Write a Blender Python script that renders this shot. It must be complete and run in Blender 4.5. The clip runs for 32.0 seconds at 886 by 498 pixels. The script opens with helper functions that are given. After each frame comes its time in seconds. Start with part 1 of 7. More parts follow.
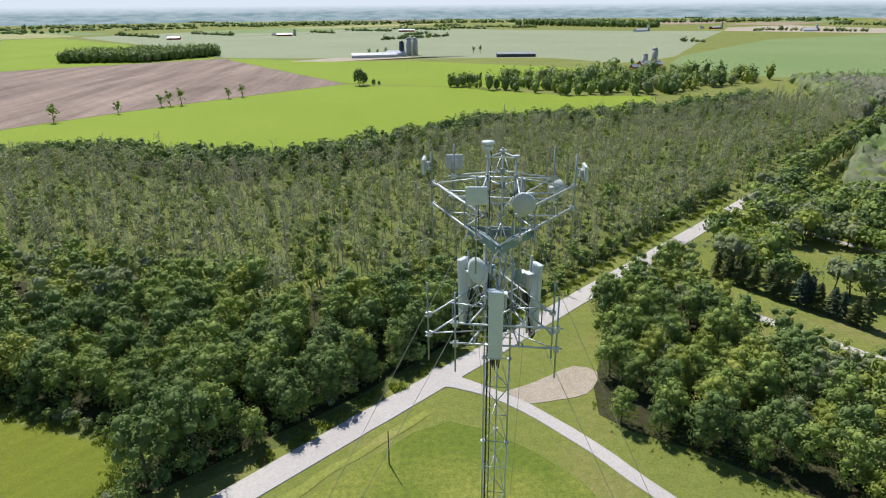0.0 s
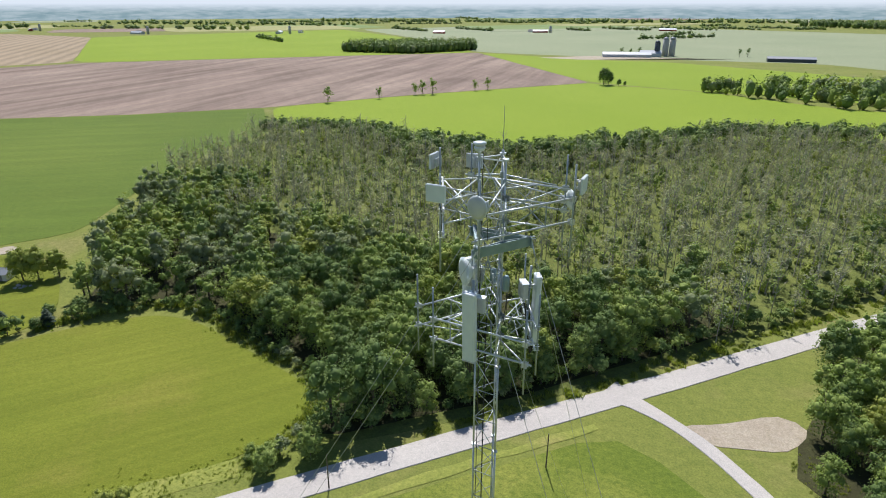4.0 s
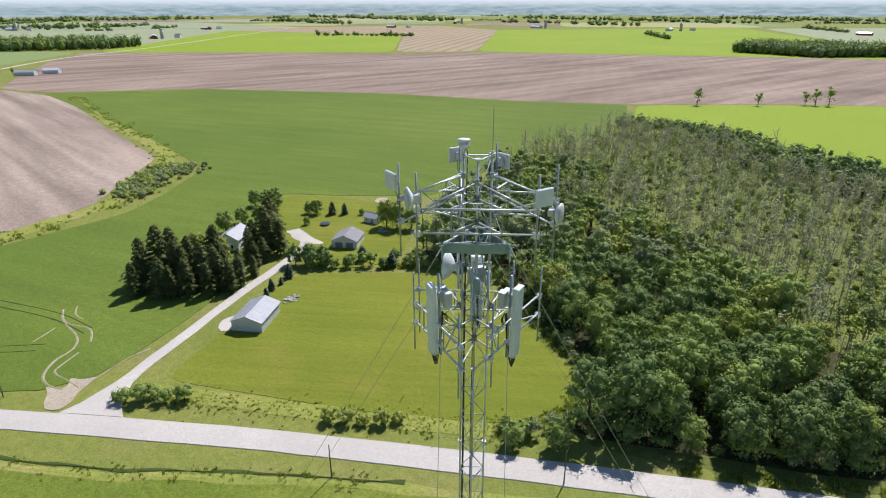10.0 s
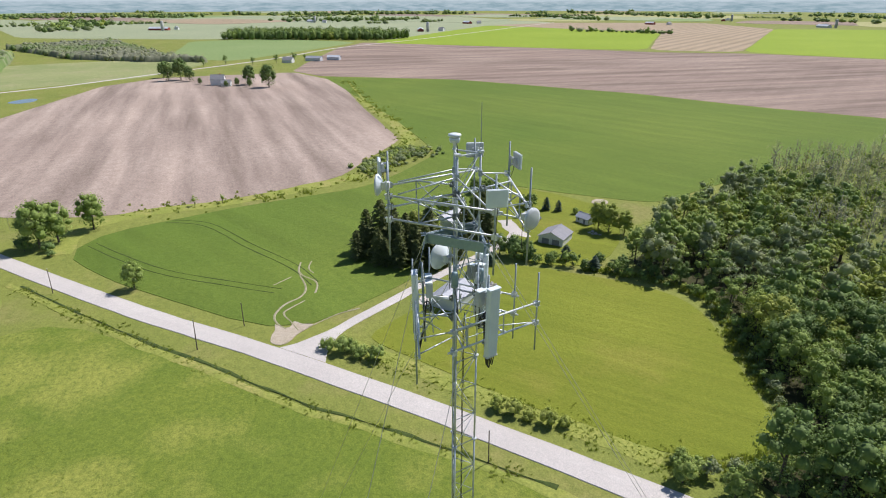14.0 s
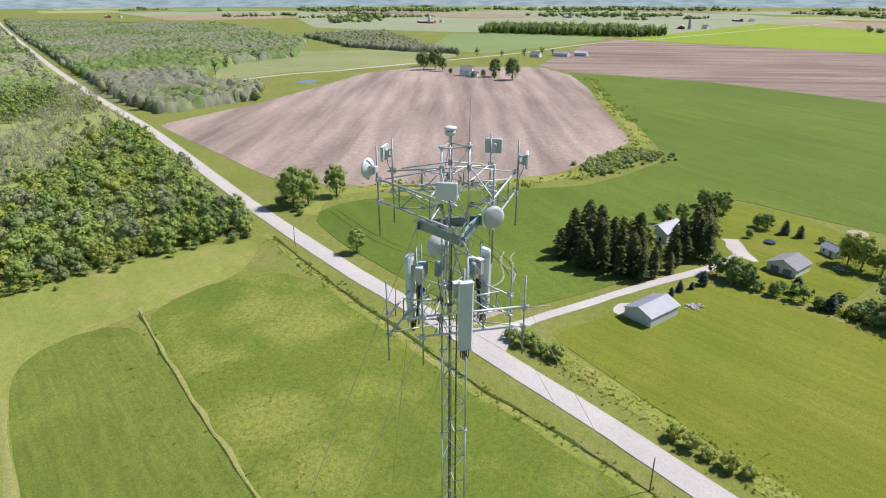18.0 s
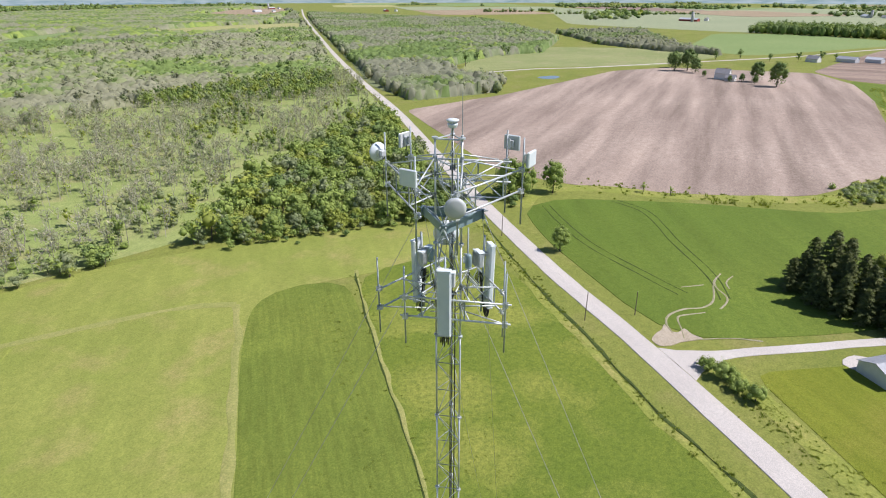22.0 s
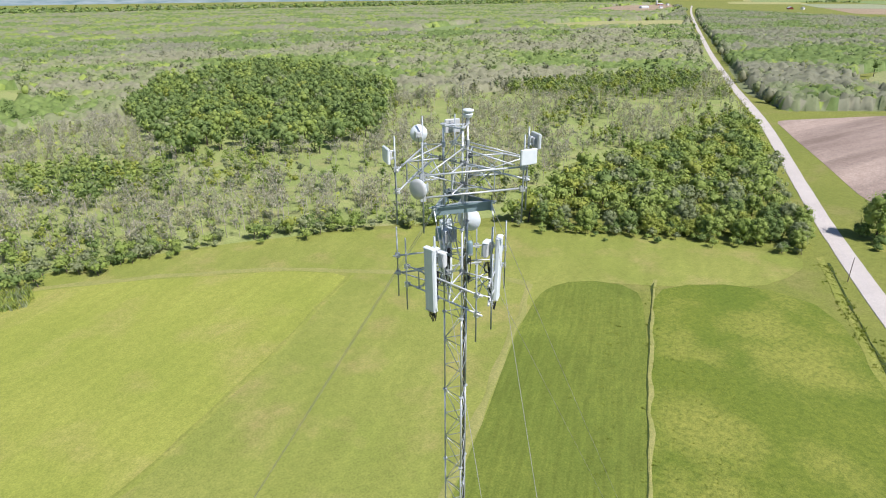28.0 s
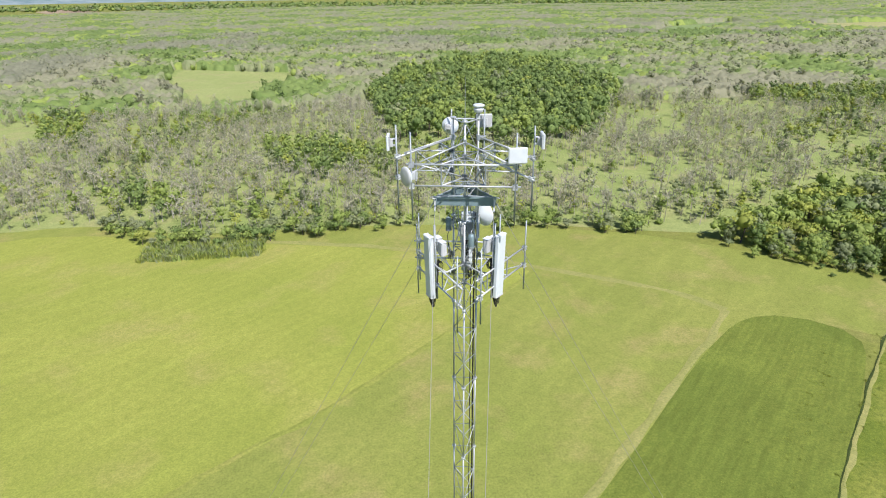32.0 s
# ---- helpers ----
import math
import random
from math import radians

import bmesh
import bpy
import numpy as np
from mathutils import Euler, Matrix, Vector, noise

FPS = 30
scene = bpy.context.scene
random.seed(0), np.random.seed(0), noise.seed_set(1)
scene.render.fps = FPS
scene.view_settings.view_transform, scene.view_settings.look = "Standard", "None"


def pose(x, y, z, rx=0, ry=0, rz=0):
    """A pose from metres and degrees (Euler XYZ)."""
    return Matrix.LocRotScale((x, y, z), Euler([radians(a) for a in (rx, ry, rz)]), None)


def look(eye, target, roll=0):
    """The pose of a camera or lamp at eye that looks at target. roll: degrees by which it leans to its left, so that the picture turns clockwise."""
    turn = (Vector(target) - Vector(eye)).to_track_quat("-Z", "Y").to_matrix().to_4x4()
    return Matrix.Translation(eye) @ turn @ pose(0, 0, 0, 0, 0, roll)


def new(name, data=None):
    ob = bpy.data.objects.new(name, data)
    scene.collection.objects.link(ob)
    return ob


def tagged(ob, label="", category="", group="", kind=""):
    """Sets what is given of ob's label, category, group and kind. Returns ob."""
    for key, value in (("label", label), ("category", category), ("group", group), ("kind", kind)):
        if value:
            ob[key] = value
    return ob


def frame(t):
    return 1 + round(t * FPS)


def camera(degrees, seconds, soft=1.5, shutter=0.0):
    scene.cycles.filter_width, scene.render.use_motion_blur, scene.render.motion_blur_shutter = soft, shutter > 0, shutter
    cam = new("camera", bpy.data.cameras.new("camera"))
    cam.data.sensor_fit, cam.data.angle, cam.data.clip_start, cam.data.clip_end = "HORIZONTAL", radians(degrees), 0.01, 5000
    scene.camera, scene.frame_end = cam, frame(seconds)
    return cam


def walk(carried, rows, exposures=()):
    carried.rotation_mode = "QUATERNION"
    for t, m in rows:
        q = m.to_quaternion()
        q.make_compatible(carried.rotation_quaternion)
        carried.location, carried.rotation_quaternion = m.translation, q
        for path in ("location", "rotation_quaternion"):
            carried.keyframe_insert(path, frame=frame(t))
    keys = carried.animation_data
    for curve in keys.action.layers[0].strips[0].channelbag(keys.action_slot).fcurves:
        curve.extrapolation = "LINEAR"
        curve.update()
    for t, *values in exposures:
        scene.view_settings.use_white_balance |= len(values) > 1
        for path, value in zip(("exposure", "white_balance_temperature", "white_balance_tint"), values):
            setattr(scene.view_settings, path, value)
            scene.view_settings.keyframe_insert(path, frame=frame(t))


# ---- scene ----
cam = camera(71.84, 32.0, 1.05)
walk(cam, [
    (0, look((-2.868, -15.782, 79.987), (-1.385, 2.757, 72.633), -0.56)),
    (1, look((-1.285, -15.889, 79.989), (-1.598, 2.702, 72.624), -0.36)),
    (2, look((0.304, -15.842, 79.989), (-1.812, 2.628, 72.615), -0.22)),
    (3, look((1.883, -15.641, 79.988), (-2.021, 2.532, 72.607), -0.13)),
    (4, look((3.437, -15.288, 79.987), (-2.221, 2.414, 72.598), -0.07)),
    (5, look((4.951, -14.788, 79.985), (-2.410, 2.274, 72.588), -0.03)),
    (6, look((6.410, -14.145, 79.984), (-2.582, 2.112, 72.577), -0.02)),
    (7, look((7.801, -13.366, 79.983), (-2.735, 1.929, 72.563), -0.01)),
    (8, look((9.112, -12.459, 79.983), (-2.865, 1.728, 72.548), -0.01)),
    (9, look((10.331, -11.433, 79.984), (-2.969, 1.512, 72.530), -0.02)),
    (10, look((11.447, -10.298, 79.985), (-3.044, 1.283, 72.510), -0.03)),
    (11, look((12.453, -9.063, 79.988), (-3.090, 1.045, 72.489), -0.03)),
    (12, look((13.340, -7.740, 79.991), (-3.105, 0.802, 72.466), -0.04)),
    (13, look((14.100, -6.340, 79.995), (-3.087, 0.557, 72.441), -0.04)),
    (14, look((14.728, -4.875, 79.999), (-3.036, 0.315, 72.416), -0.04)),
    (15, look((15.219, -3.356, 80.002), (-2.954, 0.078, 72.389), -0.04)),
    (16, look((15.568, -1.798, 80.006), (-2.840, -0.147, 72.363), -0.04)),
    (17, look((15.773, -0.212, 80.010), (-2.696, -0.359, 72.337), -0.04)),
    (18, look((15.831, 1.389, 80.012), (-2.524, -0.553, 72.311), -0.04)),
    (19, look((15.741, 2.991, 80.014), (-2.327, -0.726, 72.285), -0.04)),
    (20, look((15.504, 4.579, 80.014), (-2.106, -0.875, 72.261), -0.05)),
    (21, look((15.121, 6.141, 80.013), (-1.867, -0.997, 72.238), -0.07)),
    (22, look((14.594, 7.662, 80.010), (-1.612, -1.091, 72.216), -0.09)),
    (23, look((13.927, 9.128, 80.006), (-1.347, -1.154, 72.195), -0.13)),
    (24, look((13.126, 10.524, 80.000), (-1.075, -1.186, 72.176), -0.17)),
    (25, look((12.196, 11.836, 79.993), (-0.803, -1.188, 72.158), -0.21)),
    (26, look((11.148, 13.052, 79.984), (-0.537, -1.159, 72.140), -0.27)),
    (27, look((9.989, 14.156, 79.974), (-0.281, -1.104, 72.123), -0.33)),
    (28, look((8.734, 15.137, 79.963), (-0.043, -1.025, 72.106), -0.39)),
    (29, look((7.394, 15.983, 79.952), (0.172, -0.928, 72.087), -0.45)),
    (30, look((5.984, 16.683, 79.942), (0.358, -0.820, 72.067), -0.50)),
    (31, look((4.522, 17.226, 79.932), (0.509, -0.709, 72.043), -0.55)),
    (32, look((3.024, 17.606, 79.925), (0.623, -0.606, 72.015), -0.57)),
], [(0, 0.17, 6150, 13), (6, 0.22, 6150, 14), (9, 0.25, 6180, 15), (17, 0.27, 6200, 17), (23, 0.31, 6220, 18), (32, 0.37, 6220, 18)])

# ---- sun and sky ----
SUN_AZ = radians(111.0)      # towards the sun, from +x
SUN_EL = radians(52.0)
world = bpy.data.worlds.new("sky")
scene.world = world
world.use_nodes = True
wn = world.node_tree.nodes
sky = wn.new("ShaderNodeTexSky")
sky.sky_type = "NISHITA"
sky.sun_disc = False
sky.sun_elevation = SUN_EL
sky.sun_rotation = radians(90.0) - SUN_AZ
sky.air_density, sky.dust_density, sky.ozone_density = 1.2, 0.3, 4.0
wn["Background"].inputs["Strength"].default_value = 0.072
world.node_tree.links.new(sky.outputs[0], wn["Background"].inputs["Color"])
sun = new("sun", bpy.data.lights.new("sun", "SUN"))
sun.data.energy, sun.data.angle, sun.data.color = 4.9, radians(0.55), (1.0, 0.955, 0.89)
sun.matrix_world = look((0, 0, 300), (-math.cos(SUN_EL) * math.cos(SUN_AZ), -math.cos(SUN_EL) * math.sin(SUN_AZ), 300 - math.sin(SUN_EL)))

# ---- materials ----
def nodes_of(name):
    m = bpy.data.materials.new(name)
    m.use_nodes = True
    nt = m.node_tree
    return m, nt, nt.nodes, nt.links, nt.nodes["Principled BSDF"]


def noise_node(nt, vec, scale, detail=4.0, rough=0.55):
    n = nt.nodes.new("ShaderNodeTexNoise")
    n.inputs["Scale"].default_value, n.inputs["Detail"].default_value, n.inputs["Roughness"].default_value = scale, detail, rough
    nt.links.new(vec, n.inputs["Vector"])
    return n.outputs["Fac"]


def noise_color(nt, vec, scale):
    n = nt.nodes.new("ShaderNodeTexNoise")
    n.inputs["Scale"].default_value, n.inputs["Detail"].default_value = scale, 6.0
    nt.links.new(vec, n.inputs["Vector"])
    return n.outputs["Color"]


def ramp_node(nt, fac, stops):
    r = nt.nodes.new("ShaderNodeValToRGB")
    el = r.color_ramp.elements
    while len(el) < len(stops):
        el.new(0.5)
    for e, (p, c) in zip(el, stops):
        e.position, e.color = p, (*c, 1)
    nt.links.new(fac, r.inputs["Fac"])
    return r.outputs["Color"]


def mix_node(nt, fac, a, b, how="MIX"):
    m = nt.nodes.new("ShaderNodeMix")
    m.data_type, m.blend_type = "RGBA", how
    for k, v in ((0, fac), (6, a), (7, b)):
        if isinstance(v, (int, float)):
            m.inputs[k].default_value = v
        elif isinstance(v, tuple):
            m.inputs[k].default_value = (*v, 1)
        else:
            nt.links.new(v, m.inputs[k])
    return m.outputs[2]


def land(name, a, b, c=None, big=0.012, small=0.5, rows=None, rough=0.95, bump=0.5, dry=None, bands=None, worn=()):
    """A field: two colours in broad patches, a third in fine tufts, drill rows as (spacing, turn, strength)."""
    m, nt, nd, lk, bsdf = nodes_of(name)
    pos = nd.new("ShaderNodeNewGeometry").outputs["Position"]
    col = ramp_node(nt, noise_node(nt, pos, big, 5, 0.6), [(0.34, a), (0.66, b)])
    if dry:
        col = mix_node(nt, ramp_node(nt, noise_node(nt, pos, big * 2.3, 3, 0.5), [(0.52, (0, 0, 0)), (0.68, (0.8, 0.8, 0.8))]), col, dry)
    for x, y, r in worn:
        wob = nd.new("ShaderNodeVectorMath")
        wob.operation = "MULTIPLY_ADD"
        lk.new(noise_color(nt, pos, 1.2 / r), wob.inputs[0])
        wob.inputs[1].default_value, wob.inputs[2].default_value = (2.2 * r, 2.2 * r, 0), (-1.1 * r, -1.1 * r, 0)
        add = nd.new("ShaderNodeVectorMath")
        lk.new(pos, add.inputs[0])
        lk.new(wob.outputs[0], add.inputs[1])
        jit = add.outputs[0]
        far = nd.new("ShaderNodeVectorMath")
        far.operation = "DISTANCE"
        lk.new(jit, far.inputs[0])
        far.inputs[1].default_value = (x, y, 0)
        sc = nd.new("ShaderNodeMath")
        sc.operation = "DIVIDE"
        lk.new(far.outputs["Value"], sc.inputs[0])
        sc.inputs[1].default_value = 2.0 * r
        col = mix_node(nt, ramp_node(nt, sc.outputs[0], [(0.22, (0.85, 0.85, 0.85)), (0.62, (0, 0, 0))]), col, dry)
    fine = noise_node(nt, pos, small, 8, 0.75)
    col = mix_node(nt, ramp_node(nt, fine, [(0.40, (0, 0, 0)), (0.68, (0.75, 0.75, 0.75))]), col, c or tuple(0.62 * v for v in a))
    speck = noise_node(nt, pos, small * 4.5, 5, 0.7)
    col = mix_node(nt, 1.0, col, ramp_node(nt, speck, [(0.35, (0.78, 0.80, 0.77)), (0.62, (1.16, 1.13, 1.09))]), "MULTIPLY")
    hump = fine
    if bands is not None:
        mp = nd.new("ShaderNodeMapping")
        turn, wide, long, amp = bands
        mp.inputs["Rotation"].default_value = (0, 0, radians(turn))
        mp.vector_type = "TEXTURE"
        mp.inputs["Scale"].default_value = (wide, long, 1.0)
        lk.new(pos, mp.inputs["Vector"])
        streak = noise_node(nt, mp.outputs[0], 1.0, 5, 0.6)
        col = mix_node(nt, 1.0, col, ramp_node(nt, streak, [(0.34, (1 - 0.28 * amp, 1 - 0.29 * amp, 1 - 0.3 * amp)), (0.5, (0.98, 0.98, 0.98)), (0.64, (1 + 0.2 * amp, 1 + 0.2 * amp, 1 + 0.19 * amp))]), "MULTIPLY")
    if rows:
        gap, turn, strength = rows
        mp = nd.new("ShaderNodeMapping")
        mp.inputs["Rotation"].default_value = (0, 0, radians(turn))
        lk.new(pos, mp.inputs["Vector"])
        wv = nd.new("ShaderNodeTexWave")
        wv.inputs["Scale"].default_value, wv.inputs["Distortion"].default_value = 0.314 / gap, 1.2
        wv.inputs["Detail"].default_value, wv.inputs["Detail Scale"].default_value = 2.0, 0.4
        lk.new(mp.outputs[0], wv.inputs["Vector"])
        lines = mix_node(nt, noise_node(nt, pos, 0.02, 2), (0.5, 0.5, 0.5), wv.outputs["Color"])
        col = mix_node(nt, strength, col, lines, "OVERLAY")
    lk.new(col, bsdf.inputs["Base Color"])
    bsdf.inputs["Roughness"].default_value = rough
    bsdf.inputs["Specular IOR Level"].default_value = 0.15
    bp = nd.new("ShaderNodeBump")
    bp.inputs["Strength"].default_value, bp.inputs["Distance"].default_value = bump, 0.6
    lk.new(hump, bp.inputs["Height"])
    lk.new(bp.outputs[0], bsdf.inputs["Normal"])
    return m


def foliage(name, a, b, see_through=0.32):
    """Leaves: colour changes from tree to tree and from spray to spray; some light comes through."""
    m, nt, nd, lk, bsdf = nodes_of(name)
    geo = nd.new("ShaderNodeNewGeometry")
    tone = noise_node(nt, geo.outputs["Position"], 0.11, 3, 0.6)
    col = ramp_node(nt, tone, [(0.32, a), (0.68, b)])
    spray = ramp_node(nt, geo.outputs["Random Per Island"], [(0.0, (0.82, 0.83, 0.8)), (0.6, (1.02, 1.02, 1)), (1.0, (1.24, 1.2, 1.1))])
    col = mix_node(nt, 1.0, col, spray, "MULTIPLY")
    lk.new(col, bsdf.inputs["Base Color"])
    bsdf.inputs["Roughness"].default_value = 0.6
    bsdf.inputs["Specular IOR Level"].default_value = 0.1
    tr = nd.new("ShaderNodeBsdfTranslucent")
    lk.new(mix_node(nt, 1.0, col, (1.08, 1.2, 0.5), "MULTIPLY"), tr.inputs["Color"])
    mx = nd.new("ShaderNodeMixShader")
    mx.inputs[0].default_value = see_through
    lk.new(bsdf.outputs[0], mx.inputs[1])
    lk.new(tr.outputs[0], mx.inputs[2])
    lk.new(mx.outputs[0], nd["Material Output"].inputs["Surface"])
    return m


def solid(name, a, b=None, scale=3.0, rough=0.6, metal=0.0, bump=0.0, per_object=0.0, spec=0.5):
    """Paint, metal, wood, stone: a base colour with a second one in stains, and fine relief."""
    m, nt, nd, lk, bsdf = nodes_of(name)
    co = nd.new("ShaderNodeTexCoord").outputs["Object"]
    n = noise_node(nt, co, scale, 6, 0.65)
    col = ramp_node(nt, n, [(0.35, a), (0.72, b or tuple(0.8 * v for v in a))])
    if per_object:
        rnd = nd.new("ShaderNodeObjectInfo").outputs["Random"]
        col = mix_node(nt, 1.0, col, ramp_node(nt, rnd, [(0, (1 - per_object,) * 3), (1, (1 + per_object,) * 3)]), "MULTIPLY")
    lk.new(col, bsdf.inputs["Base Color"])
    bsdf.inputs["Metallic"].default_value = metal
    bsdf.inputs["Specular IOR Level"].default_value = spec
    rr = ramp_node(nt, n, [(0.3, (rough * 0.85,) * 3), (0.7, (min(1.0, rough * 1.15),) * 3)])
    lk.new(rr, bsdf.inputs["Roughness"])
    if bump:
        bp = nd.new("ShaderNodeBump")
        bp.inputs["Strength"].default_value, bp.inputs["Distance"].default_value = bump, 0.02
        lk.new(noise_node(nt, co, scale * 6, 4), bp.inputs["Height"])
        lk.new(bp.outputs[0], bsdf.inputs["Normal"])
    return m


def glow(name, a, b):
    """Far country seen through miles of lit air: haze painted in a glowing colour."""
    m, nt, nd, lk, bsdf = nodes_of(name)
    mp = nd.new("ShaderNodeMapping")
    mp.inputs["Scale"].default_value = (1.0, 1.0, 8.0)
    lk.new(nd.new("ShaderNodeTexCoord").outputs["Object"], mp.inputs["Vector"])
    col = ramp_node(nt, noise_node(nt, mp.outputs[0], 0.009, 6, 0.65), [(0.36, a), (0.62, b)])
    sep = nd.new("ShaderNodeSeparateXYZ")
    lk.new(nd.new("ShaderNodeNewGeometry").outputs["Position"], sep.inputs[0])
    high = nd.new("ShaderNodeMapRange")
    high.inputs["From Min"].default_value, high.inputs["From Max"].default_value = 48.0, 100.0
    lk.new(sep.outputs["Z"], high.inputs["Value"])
    # pale sky tone painted over the upper part
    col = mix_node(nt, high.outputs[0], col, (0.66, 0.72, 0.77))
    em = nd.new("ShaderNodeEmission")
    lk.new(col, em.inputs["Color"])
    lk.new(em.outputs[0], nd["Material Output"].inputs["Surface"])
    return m


